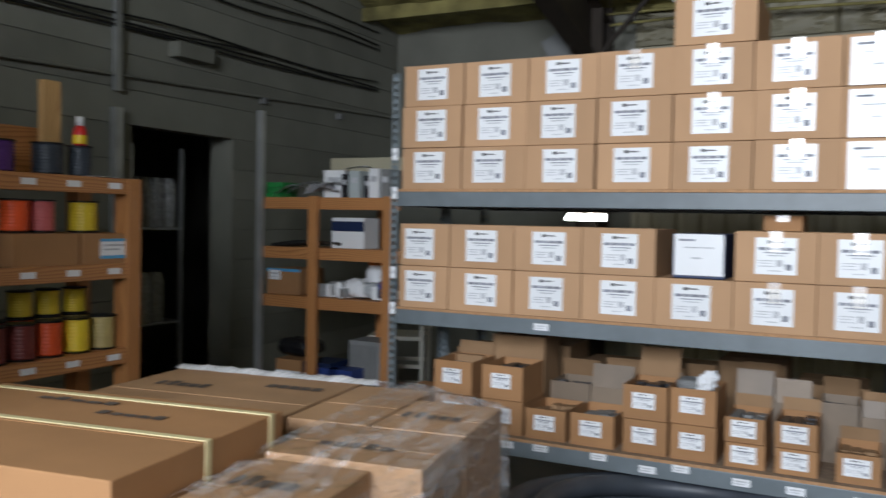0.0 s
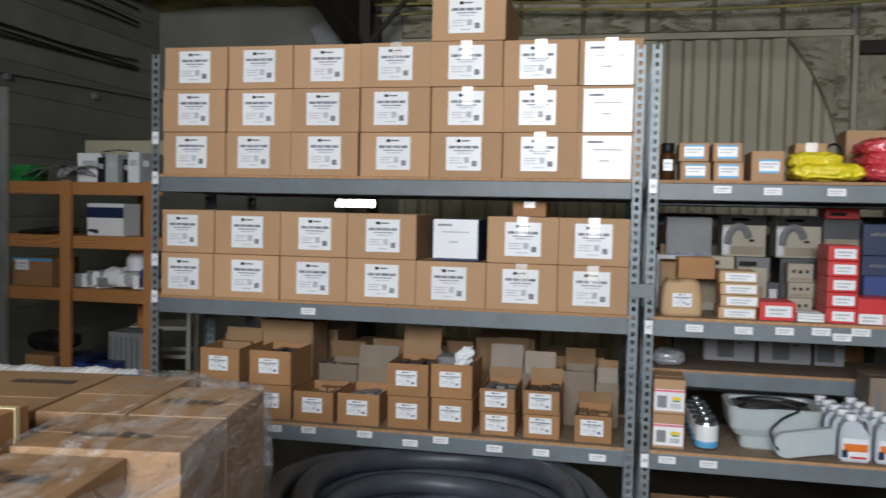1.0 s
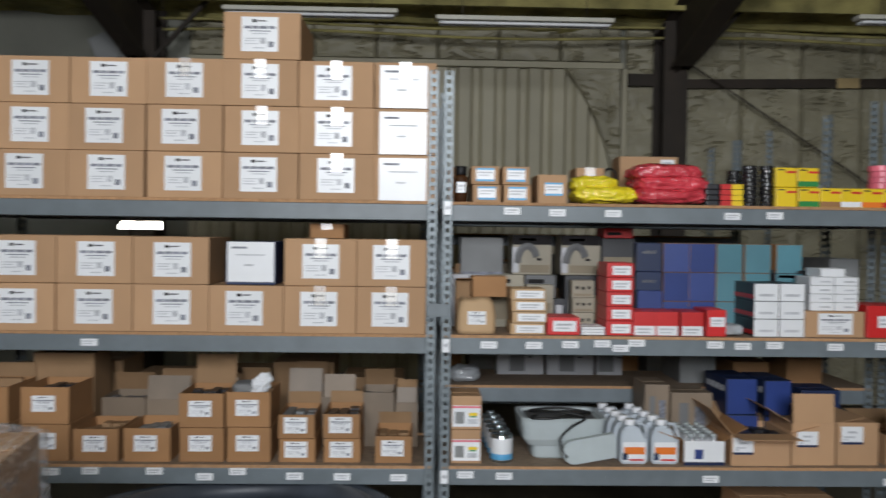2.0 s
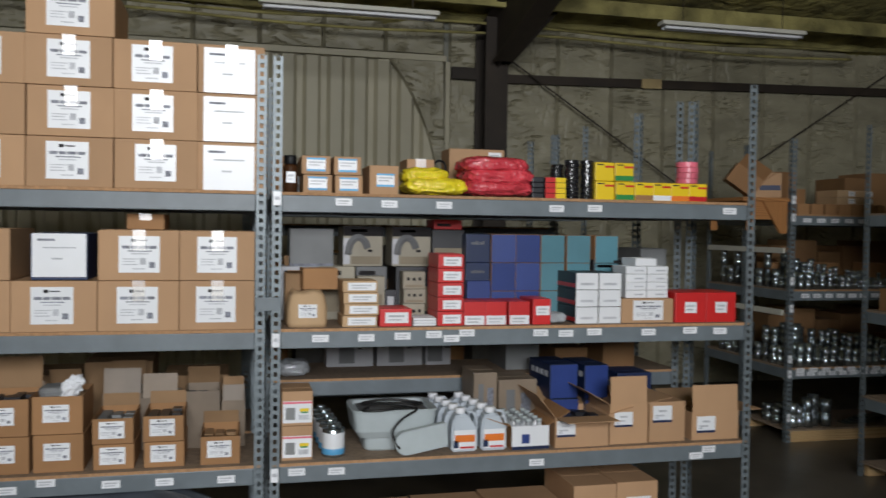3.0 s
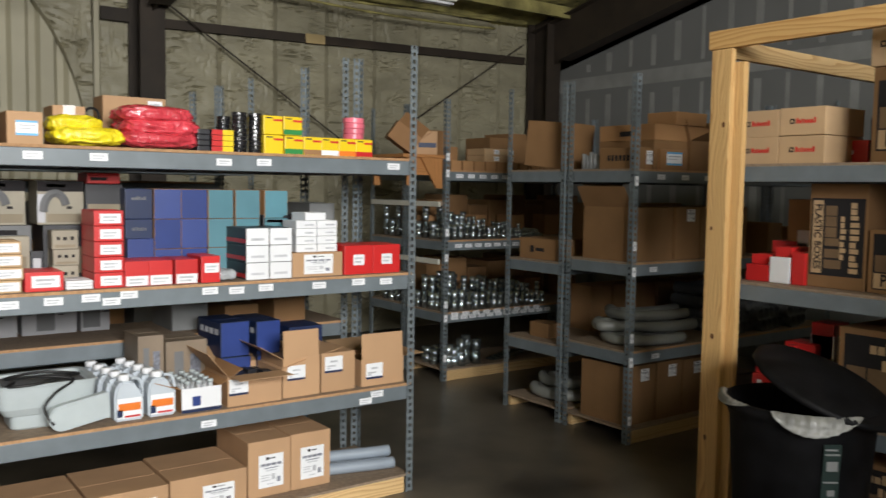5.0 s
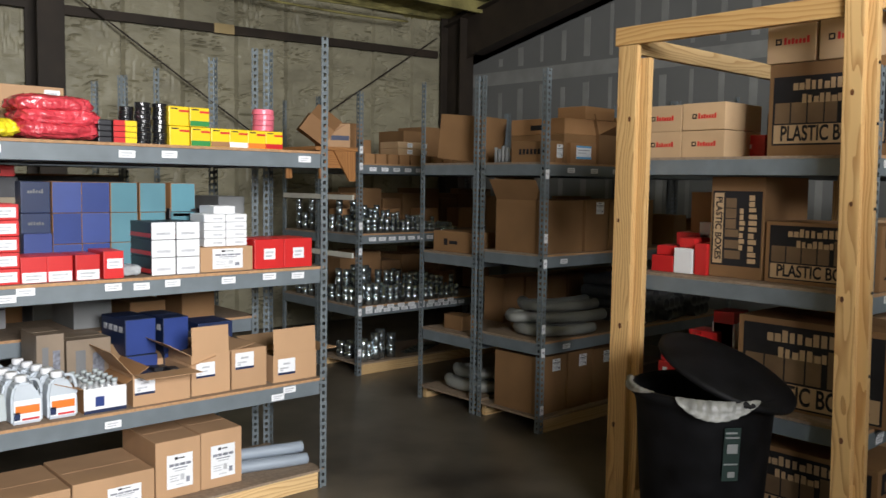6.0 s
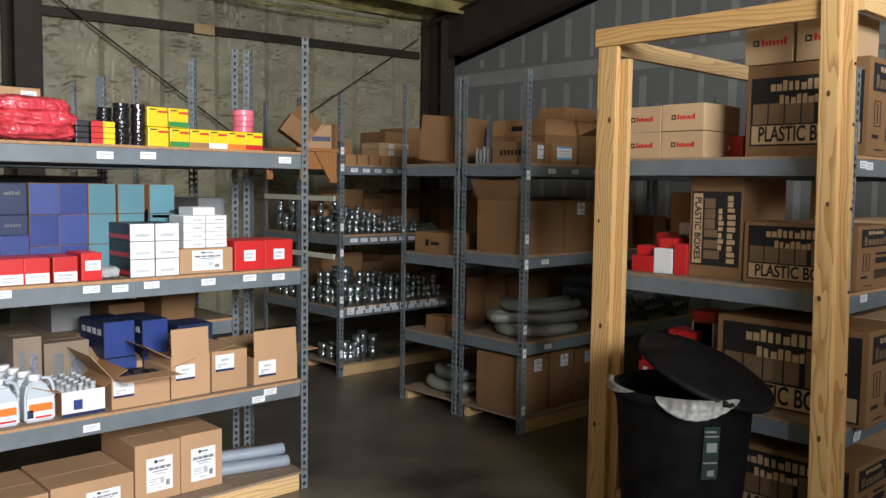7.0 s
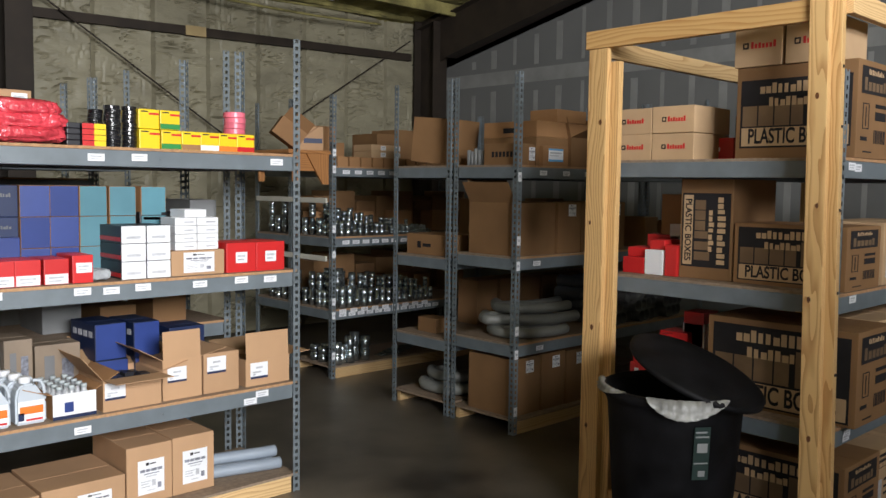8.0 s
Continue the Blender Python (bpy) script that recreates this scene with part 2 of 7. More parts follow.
def box(x0, x1, y0, y1, z0, z1, bev=0.0):
    bm = bmesh.new()
    bx(bm, x0, x1, y0, y1, z0, z1)
    if bev:
        bmesh.ops.bevel(bm, geom=bm.edges[:], offset=bev, segments=2, affect="EDGES", profile=0.6)
    return bm


def cyl(bm, r, z0, z1, x=0.0, y=0.0, r2=None, seg=20, rot=None):
    m = Matrix.Translation((x, y, (z0 + z1) / 2))
    if rot:
        m = rot @ m
    return bmesh.ops.create_cone(bm, cap_ends=True, segments=seg, radius1=r, radius2=r if r2 is None else r2, depth=z1 - z0, matrix=m)["verts"]


def mesh_of(name, bm, mat, smooth=False):
    me = bpy.data.meshes.new(name)
    bm.to_mesh(me)
    bm.free()
    me.materials.append(mat)
    if smooth:
        for p in me.polygons:
            p.use_smooth = True
    return me


def part(name, bm, mat, parent, label="", smooth=False):
    ob = new(name, mesh_of(name, bm, mat, smooth))
    ob.parent = parent
    return tagged(ob, label=label)


def shared(name, me, parent, loc=(0, 0, 0), rz=0.0, label=""):
    ob = new(name, me)
    ob.parent = parent
    ob.matrix_basis = pose(*loc, 0, 0, rz)
    return tagged(ob, label=label)


def thing(name, loc, label, category, group="", rz=0.0, rx=0.0, ry=0.0, bm=None, mat=None, smooth=False, kind=""):
    ob = new(name, mesh_of(name, bm, mat, smooth) if bm else None)
    ob.matrix_basis = pose(*loc, rx, ry, rz)
    return tagged(ob, label=label, category=category, group=group, kind=kind)


def tube(points, r, seg=10, closed=False):
    """A round tube along a smooth line through a few points, as a bmesh."""
    pts = [Vector(p) for p in points]
    dense = []
    n = len(pts)
    for i in range(n if closed else n - 1):
        p0 = pts[(i - 1) % n] if closed or i else pts[0]
        p1, p2 = pts[i], pts[(i + 1) % n]
        p3 = pts[(i + 2) % n] if closed or i < n - 2 else pts[-1]
        for k in range(6):
            t = k / 6
            dense.append(0.5 * (2 * p1 + (p2 - p0) * t + (2 * p0 - 5 * p1 + 4 * p2 - p3) * t * t + (3 * p1 - p0 - 3 * p2 + p3) * t ** 3))
    if not closed:
        dense.append(pts[-1])
    bm = bmesh.new()
    rings = []
    up = Vector((0, 0, 1))
    for i, p in enumerate(dense):
        a = dense[(i - 1) % len(dense)] if closed or i else p
        b = dense[(i + 1) % len(dense)] if closed or i < len(dense) - 1 else p
        d = (b - a).normalized()
        s = d.cross(up)
        s = s.normalized() if s.length > 1e-4 else Vector((1, 0, 0))
        u = s.cross(d).normalized()
        rings.append([bm.verts.new(p + r * (math.cos(q) * s + math.sin(q) * u)) for q in (2 * math.pi * k / seg for k in range(seg))])
    for i in range(len(rings) if closed else len(rings) - 1):
        a, b = rings[i], rings[(i + 1) % len(rings)]
        for k in range(seg):
            bm.faces.new((a[k], a[(k + 1) % seg], b[(k + 1) % seg], b[k]))
    if not closed:
        bm.faces.new(rings[0][::-1])
        bm.faces.new(rings[-1])
    return bm


def lathe(profile, seg=24, x=0.0, y=0.0, bm=None):
    """A turned shape from (radius, height) pairs."""
    bm = bm or bmesh.new()
    rings = [[bm.verts.new((x + r * math.cos(2 * math.pi * k / seg), y + r * math.sin(2 * math.pi * k / seg), z)) for k in range(seg)] for r, z in profile]
    for a, b in zip(rings, rings[1:]):
        for k in range(seg):
            bm.faces.new((a[k], a[(k + 1) % seg], b[(k + 1) % seg], b[k]))
    bm.faces.new(rings[0][::-1])
    bm.faces.new(rings[-1])
    return bm


def words(text, size, mat, parent, loc, rot=(90, 0, 0), wide=1.0, name="lettering", bold=0.022):
    """Flat letters in the built-in font, as a mesh part."""
    cu = bpy.data.curves.new(name, "FONT")
    cu.body, cu.size, cu.extrude, cu.align_x, cu.align_y = text, size, 0.0006, "CENTER", "CENTER"
    cu.offset = size * bold
    tmp = bpy.data.objects.new(name, cu)
    scene.collection.objects.link(tmp)
    bpy.context.view_layer.update()
    me = bpy.data.meshes.new_from_object(tmp.evaluated_get(bpy.context.evaluated_depsgraph_get()))
    bpy.data.objects.remove(tmp)
    me.materials.clear()
    me.materials.append(mat)
    ob = new(name, me)
    ob.parent = parent
    ob.matrix_basis = pose(*loc, *rot) @ Matrix.Diagonal((wide, 1, 1, 1))
    return tagged(ob, kind="stuff")


def word_shape(w, h, n, seed, bold=0.17):
    """A row of plain bars the size of a printed word, flat in the xz plane round the origin."""
    bm = bmesh.new()
    r = random.Random(seed)

    def quad(x0, x1, z0, z1):
        bm.faces.new([bm.verts.new(p) for p in ((x0, 0, z0), (x1, 0, z0), (x1, 0, z1), (x0, 0, z1))])

    cw = w / n
    for i in range(n):
        a = -w / 2 + cw * i
        k = r.choice((0, 1, 1, 2))
        quad(a, a + cw * (0.55 + bold, 0.66 + bold, 0.45 + bold)[k], -h / 2, h * (0.5, 0.18, 0.36)[k])
    return bm


def word_on(parent, mat, x, y, z, w, h, n, seed, turn=0.0, name="word_shape", bold=0.17):
    ob = part(name, word_shape(w, h, n, seed, bold), mat, parent)
    ob.matrix_basis = pose(x, y, z, 0, turn, 0)
    return tagged(ob, kind="stuff")


# ---- cartons and their labels ----
cache = {}


def label_on(parent, x, z, w, h, y=0.0, style="ship"):
    """A paper label on the face y of a box, with its print as a part of the label."""
    key = (style, round(w, 2), round(h, 2))
    if key not in cache:
        back = mesh_of("label", box(-w / 2, w / 2, -0.0015, 0.0, -h / 2, h / 2), PAPER)
        prints = []

        def bars(mat, rects):
            for a, b, c, d in rects:
                prints.append(mesh_of("print", box((a - 0.5) * w, (b - 0.5) * w, -0.0022, -0.0012, (c - 0.5) * h, (d - 0.5) * h), mat))

        if style == "ship":
            bars(INK, [(0.30, 0.42, 0.84, 0.925), (0.45, 0.68, 0.865, 0.90)])
            bars(INK2, [(0.08, 0.27, 0.655, 0.735), (0.30, 0.46, 0.655, 0.735), (0.49, 0.71, 0.655, 0.735), (0.74, 0.92, 0.655, 0.735)])
            bars(INK2, [(0.22, 0.80, 0.575, 0.605), (0.74, 0.88, 0.13, 0.29)])
            bars(PAPER_D, [(0.30, 0.72, 0.50, 0.53), (0.10, 0.48, 0.36, 0.385), (0.10, 0.40, 0.29, 0.315)])
            bars(PAPER_D, [(0.52, 0.66, 0.22, 0.40), (0.10, 0.46, 0.21, 0.235), (0.34, 0.64, 0.09, 0.115)])
        elif style == "blue":
            bars(SKY, [(0.0, 1.0, 0.0, 0.16), (0.0, 1.0, 0.86, 1.0)])
            bars(PAPER_D, [(0.1, 0.9, 0.62, 0.72), (0.1, 0.7, 0.42, 0.5)])
        elif style == "navy":
            bars(NAVY, [(0.0, 1.0, 0.0, 0.14)])
            bars(PAPER_D, [(0.3, 0.7, 0.62, 0.74), (0.12, 0.6, 0.36, 0.46), (0.12, 0.3, 0.22, 0.32)])
        elif style == "plain":
            bars(INK2, [(0.10, 0.42, 0.83, 0.88)])
            bars(PAPER_D, [(0.2, 0.8, 0.66, 0.69), (0.36, 0.56, 0.40, 0.44)])
        elif style == "color":
            bars(PINK, [(0.0, 1.0, 0.88, 0.97)])
            bars(GREYC, [(0.1, 0.42, 0.15, 0.7)])
            bars(YEL, [(0.58, 0.9, 0.52, 0.66)])
            bars(GREEN, [(0.62, 0.86, 0.44, 0.51)])
            bars(PAPER_D, [(0.55, 0.9, 0.14, 0.36)])
        else:
            bars(PAPER_D, [(0.14, 0.82, 0.55, 0.74), (0.14, 0.70, 0.24, 0.38)])
        cache[key] = (back, prints)
    back, prints = cache[key]
    ob = shared("label", back, parent, (x, y - 0.0008, z))
    for p in prints:
        shared("print", p, ob)
    return ob


def body_mesh(name, w, d, h, mat, bev=0.004):
    key = (name, round(w, 3), round(d, 3), round(h, 3), mat.name)
    if key not in cache:
        bm = box(-w / 2, w / 2, 0, d, 0, h, bev)
        # the top flaps meet in a shallow seam
        bx(bm, -w / 2 + 0.004, w / 2 - 0.004, d / 2 - 0.03, d / 2 + 0.03, h - 0.002, h + 0.0012)
        cache[key] = mesh_of(name, bm, mat)
    return cache[key]


def carton(x, y, z, w, d, h, text, mat=None, lab=None, rz=0.0, group="", tape=False, name="cardboard_box", cat="box"):
    """A closed box whose front face stands at y; lab: style, centre across and up as fractions, width and height in metres."""
    ob = new(name, body_mesh("carton", w, d, h, mat or CARD))
    ob.matrix_basis = pose(x, y, z, 0, 0, rz)
    tagged(ob, text, cat, group)
    if lab:
        style, u, v, lw, lh = lab
        label_on(ob, (u - 0.5) * w, v * h, lw, lh, 0.0, style)
    if tape:
        key = ("tape", round(d, 2), round(h, 3))
        if key not in cache:
            bm = bmesh.new()
            prof = ((-0.0035, h * 0.60), (-0.0026, h * 0.60), (-0.0026, h + 0.0012), (d * 0.98, h + 0.0012), (d * 0.98, h + 0.0024), (-0.0035, h + 0.0024))
            s0, s1 = [[bm.verts.new((sx, py, pz)) for py, pz in prof] for sx in (-0.026, 0.026)]
            for q in range(6):
                bm.faces.new((s0[q], s0[(q + 1) % 6], s1[(q + 1) % 6], s1[q]))
            cache[key] = mesh_of("tape", bm, TAPE)
        shared("tape", cache[key], ob)
    return ob


def open_box(x, y, z, w, d, h, text, flaps=(60, -20, 30, 30), lab=None, mat=None, rz=0.0, group="", full=0.6, fill=None, long=1.0):
    """A box with four thin walls and flaps: the angles of the front, back, left and right flap from upright, outwards; None: no flap."""
    mat = mat or CARD_B
    ob = thing("open_cardboard_box", (x, y, z), text, "box", group, rz)
    t = 0.004
    bm = bmesh.new()
    loops = [[bm.verts.new((sx * (w / 2 - e), d / 2 + sy * (d / 2 - e), z)) for sx, sy in ((-1, -1), (1, -1), (1, 1), (-1, 1))] for e, z in ((0, 0), (0, h), (t, h), (t, t))]
    for lo, hi in zip(loops, loops[1:]):
        for q in range(4):
            bm.faces.new((lo[q], lo[(q + 1) % 4], hi[(q + 1) % 4], hi[q]))
    bm.faces.new(loops[0][::-1])
    bm.faces.new(loops[3])
    part("body", bm, mat, ob)
    fl = min(d * 0.5, w * 0.7, 0.16) * long
    for k, a in enumerate(flaps):
        if a is None:
            continue
        half = (w if k < 2 else d) / 2 - 0.004
        bm = box(-half, half, -0.0015, 0.0015, 0.0, fl, 0.0008)
        ml = [Matrix.Translation((0, 0.002, h)), Matrix.Translation((0, d - 0.002, h)) @ pose(0, 0, 0, 0, 0, 180), Matrix.Translation((-w / 2 + 0.002, d / 2, h)) @ pose(0, 0, 0, 0, 0, -90), Matrix.Translation((w / 2 - 0.002, d / 2, h)) @ pose(0, 0, 0, 0, 0, 90)][k]
        f = part("flap", bm, CARD_IN if k == 1 else mat, ob)
        f.matrix_basis = ml @ pose(0, 0, 0, a)
    if fill:
        bm = bmesh.new()
        rr = random.Random(int(abs(x) * 1000) + 7)
        n = max(2, int(w / 0.05))
        for i in range(n):
            for j in range(max(2, int(d / 0.07))):
                bx(bm, -w / 2 + 0.01 + i * (w - 0.02) / n, -w / 2 + 0.005 + (i + 0.92) * (w - 0.02) / n, 0.012 + j * 0.068, 0.012 + j * 0.068 + 0.06, h * 0.3, h * full * rr.uniform(0.85, 1.05))
        tagged(part("filling", bm, fill, ob, "goods packed inside"), kind="stuff")
    if lab:
        style, u, v, lw, lh = lab
        label_on(ob, (u - 0.5) * w, v * h, lw, lh, 0.0, style)
    return ob


# ---- the large structure ----
EAVE, SLOPE, BACK, LEFT, RIGHT, NEAR = 3.78, 0.226, 8.5, -5.0, 7.6, -4.2


def roof_z(y):
    return EAVE + (BACK - y) * SLOPE


floor = thing("floor", (0, 0, 0), "dark worn polished concrete warehouse floor", "floor", kind="structure", bm=box(LEFT - 2.5, RIGHT + 0.3, NEAR - 0.3, BACK + 0.3, -0.15, 0), mat=FLOOR)
ground = thing("ground", (0, 0, 0), "pale concrete yard outside the loading door", "ground", kind="structure", bm=box(-60, 60, -80, NEAR - 0.3, -0.25, -0.02), mat=mk("yard_concrete", (0.38, 0.37, 0.35), 0.8, var=0.2, scale=0.6))

# left wall: dark painted block in courses, with a doorway into a dark room
DOOR0, DOOR1, DOORH = 4.60, 5.72, 2.36
wall_left = thing("wall_left", (0, 0, 0), "dark grey painted block wall with a doorway", "wall", kind="structure", bm=box(LEFT - 0.25, LEFT - 0.012, NEAR, DOOR0, 0, 6.2), mat=WALLD)
part("wall_piece", box(LEFT - 0.25, LEFT - 0.012, DOOR1, BACK, 0, 6.2), WALLD, wall_left)
part("lintel", box(LEFT - 0.25, LEFT - 0.012, DOOR0, DOOR1, DOORH, 6.2), WALLD, wall_left)

# back wall: insulated sheeting
wall_back = thing("wall_back", (0, 0, 0), "back wall lined with crinkled grey-cream insulation", "wall", kind="structure", bm=box(LEFT - 0.3, RIGHT + 0.7, BACK, BACK + 0.25, 0, 4.2), mat=WALLD)
# right wall: unpainted drywall with taped joints, top edge following the roof
bm = bmesh.new()
for (a, b) in (((NEAR, 0), (8.15, 0)),):
    y0, y1 = a[0], b[0]
    v = [bm.verts.new(p) for p in ((RIGHT, y0, 0), (RIGHT, y1, 0), (RIGHT, y1, 3.29), (RIGHT, y0, 3.29 + (y1 - y0) * SLOPE), (RIGHT + 0.2, y0, 0), (RIGHT + 0.2, y1, 0), (RIGHT + 0.2, y1, 3.29), (RIGHT + 0.2, y0, 3.29 + (y1 - y0) * SLOPE))]
    for q in ((0, 1, 2, 3), (5, 4, 7, 6), (0, 4, 5, 1), (3, 2, 6, 7), (1, 5, 6, 2), (0, 3, 7, 4)):
        bm.faces.new([v[k] for k in q])
bmesh.ops.recalc_face_normals(bm, faces=bm.faces[:])
wall_right = thing("wall_right", (0, 0, 0), "grey unpainted drywall partition with taped joints", "wall", kind="structure", bm=bm, mat=GYP)
wall_right_outer = thing("wall_right_outer", (0, 0, 0), "dark end wall above and behind the partition", "wall", kind="structure", bm=box(RIGHT + 0.5, RIGHT + 0.7, NEAR, BACK + 0.25, 0, 7), mat=RUST)
# near wall with the loading door opening
wall_near = thing("wall_near", (0, 0, 0), "dark wall with a wide loading door opening", "wall", kind="structure", bm=box(LEFT, -1.7, NEAR - 0.25, NEAR, 0, 6.9), mat=WALLN)
part("wall_piece", box(1.8, RIGHT + 0.5, NEAR - 0.25, NEAR, 0, 6.9), WALLN, wall_near)
part("lintel", box(-1.7, 1.8, NEAR - 0.25, NEAR, 4.3, 6.9), WALLN, wall_near)
# unseen low wall added to keep door light off the lower right
wall_side = thing("wall_side", (0, 0, 0), "low unseen wall added to shade the lower right", "wall", kind="structure", bm=box(1.85, 1.95, NEAR, -0.55, 0, 2.5), mat=WALLN)
# unseen wall added to dim the spool shelf and the left wall
wall_office = thing("wall_office", (0, 0, 0), "unseen dark wall added behind the camera to shade the left", "wall", kind="structure", bm=box(-1.85, -1.75, NEAR, 0.15, 0, 3.2), mat=WALLN)
# dark room behind the doorway
side_room = thing("wall_side_room", (0, 0, 0), "dark walls of the room past the doorway", "wall", kind="structure", bm=box(LEFT - 2.5, LEFT - 2.4, 2.5, 8.0, 0, 3), mat=WALLD)
part("wall_piece", box(LEFT - 2.5, LEFT - 0.25, 2.4, 2.5, 0, 3), WALLD, side_room)
part("wall_piece", box(LEFT - 2.5, LEFT - 0.25, 8.0, 8.1, 0, 3), WALLD, side_room)
part("room_ceiling", box(LEFT - 2.5, LEFT - 0.25, 2.4, 8.1, 3, 3.1), WALLD, side_room)

# roof underside
bm = bmesh.new()
nx, ny = 40, 40
grid = [[bm.verts.new((LEFT - 0.3 + (RIGHT - LEFT + 1.1) * i / nx, NEAR - 0.3 + (BACK + 0.6 - NEAR) * j / ny, roof_z(NEAR - 0.3 + (BACK + 0.6 - NEAR) * j / ny) + 0.10 * noise.noise((i * 0.5, j * 0.5, 0)) + 0.05 * noise.noise((i * 1.3, j * 1.3, 4)))) for j in range(ny + 1)] for i in range(nx + 1)]
for i in range(nx):
    for j in range(ny):
        bm.faces.new((grid[i][j], grid[i][j + 1], grid[i + 1][j + 1], grid[i + 1][j]))
ext = bmesh.ops.extrude_face_region(bm, geom=bm.faces[:])
bmesh.ops.translate(bm, verts=[e for e in ext["geom"] if isinstance(e, bmesh.types.BMVert)], vec=(0, 0, 0.2))
ceiling = thing("ceiling", (0, 0, 0), "yellowish sprayed foam on the underside of the sloping roof", "ceiling", kind="structure", bm=bm, mat=SPRAY, smooth=True)

# ---- slotted steel racks ----


def post_mesh(h=2.44):
    if ("post", h) in cache:
        return cache["post", h]
    bm = bmesh.new()
    w, t = 0.042, 0.0022
    for a, b in ((0, 0.012), (0.030, w)):
        bx(bm, a, b, 0, t, 0, h)
    k = 0
    z = 0.0
    while z < h:
        bx(bm, 0.012, 0.030, 0, t, z, min(h, z + 0.018))
        bx(bm, 0, t, 0.012, 0.030, z + 0.004, min(h, z + 0.022))
        z += 0.0381
    for a, b in ((t, 0.012), (0.030, w)):
        bx(bm, 0, t, a, b, 0, h)
    cache["post", h] = mesh_of("post", bm, POST)
    return cache["post", h]


def rack(x0, x1, y0, y1, levels, text, h=2.44, base=True, tags=()):
    """A boltless steel rack between two corners; levels are the heights of the particle board tops."""
    ob = thing("shelving_rack", (x0, y0, 0), text, "shelving rack", "steel shelving racks")
    w, d = x1 - x0, y1 - y0
    pm = post_mesh(h)
    for px, py, rz in ((0, 0, 0), (w, 0, 90), (w, d, 180), (0, d, 270)):
        shared("post", pm, ob, (px, py, 0), rz)
    for z in levels:
        for yy in (0.004, d - 0.034):
            bm = box(0.044, w - 0.044, yy, yy + 0.03, z - 0.014 - 0.075, z - 0.014, 0.003)
            for sx in (0.32, 0.68):
                cyl(bm, 0.005, -0.002, 0.002, rot=Matrix.Translation((w * sx, yy, z - 0.05)) @ pose(0, 0, 0, 90), seg=8)
            part("beam", bm, RACK, ob)
        for xx in (0.004, w - 0.034):
            part("end_beam", box(xx, xx + 0.03, 0.044, d - 0.044, z - 0.014 - 0.075, z - 0.014, 0.003), RACK, ob)
        part("deck", box(0.012, w - 0.012, 0.006, d - 0.002, z - 0.0135, z, 0.001), DECK, ob, "dusty particle board shelf")
        part("deck_edge", box(0.044, w - 0.044, 0.0015, 0.0055, z - 0.0135, z, 0.001), DECK_E, ob, "raw orange-brown board edge")
    if base:
        part("base_rail", box(0.05, w - 0.05, 0.006, 0.044, 0.0, 0.088, 0.002), PINE_X, ob, "pine base rail")
        part("base_rail", box(0.05, w - 0.05, d - 0.044, d - 0.006, 0.0, 0.088, 0.002), PINE_X, ob)
        part("base_deck", box(0.012, w - 0.012, 0.004, d - 0.004, 0.0885, 0.102, 0.001), DECK, ob)
    for tx, z in tags:
        label_on(ob, tx - x0, z, 0.075, 0.033, 0.0022, "tag")
    return ob


L1, L2, L3 = 1.838, 1.222, 0.612
F = 3.872
rack(-2.315, 0.122, F, F + 0.61, (L1, L2, L3), "grey steel rack stacked with brown cartons", base=False,
     tags=[(-1.46, L2 - 0.05), (-0.52, L3 - 0.05), (-0.30, L3 - 0.052), (-0.04, L3 - 0.055), (-0.78, L3 - 0.03), (-0.93, L3 - 0.055), (-1.16, L3 - 0.03), (-1.45, L3 - 0.03), (-1.63, L3 - 0.035)])
rack(0.150, 2.585, F, F + 0.61, (L1, L2, L3), "grey steel rack with mixed packaged goods",
     tags=[(0.47, L1 - 0.04), (0.68, L1 - 0.045), (0.94, L1 - 0.045), (1.50, L1 - 0.05), (1.70, L1 - 0.045), (2.44, L1 - 0.045), (0.37, L2 - 0.045), (0.58, L2 - 0.045), (0.75, L2 - 0.04), (0.90, L2 - 0.035), (0.985, L2 - 0.055), (1.06, L2 - 0.03), (1.43, L2 - 0.035), (1.56, L2 - 0.04), (1.71, L2 - 0.035), (2.0, L2 - 0.04), (2.23, L2 - 0.035), (2.40, L2 - 0.04), (0.27, L3 - 0.04), (0.45, L3 - 0.045), (1.42, L3 - 0.055), (2.28, L3 - 0.065), (2.35, L3 - 0.035)])
rack(4.235, 6.67, 3.78, 4.385, (L1 - 0.01, L2 - 0.01, L3 + 0.01), "grey steel rack holding cartons and conduit bends", tags=[(4.5, L1 - 0.06), (4.75, L1 - 0.06), (5.0, L1 - 0.06), (4.45, L2 - 0.06), (4.5, L3 - 0.04)])
rack(4.235, 6.67, 4.42, 5.045, (L1 - 0.01, L2 - 0.06, L3 - 0.05), "grey steel rack back to back with another", base=True)
rack(4.30, 6.74, 5.935, 6.545, (L1, L2 + 0.01, L3 - 0.01), "grey steel rack of zinc pipe fittings",
     tags=[(4.45 + 0.13 * k, L1 - 0.05) for k in range(8)] + [(4.45 + 0.11 * k, L2 - 0.04) for k in range(10)] + [(4.42 + 0.10 * k, L3 - 0.06) for k in range(12)] + [(4.42 + 0.12 * k, L3 - 0.03) for k in range(9)])
rack(0.150, 2.52, F + 0.625, F + 1.17, (L1, 1.22, 0.88), "grey steel rack standing behind the front racks", base=False)
rack(-2.315, 0.122, F + 0.625, F + 1.17, (L1, 1.22, 0.62), "grey steel rack behind the carton rack", base=False)
rack(4.30, 6.74, 6.56, 7.17, (L1, L2, L3), "grey steel rack behind the fittings rack", base=False)
rack(0.05, 2.49, 5.80, 6.40, (1.84, 1.22, 0.61), "grey steel rack in the third row", base=False)
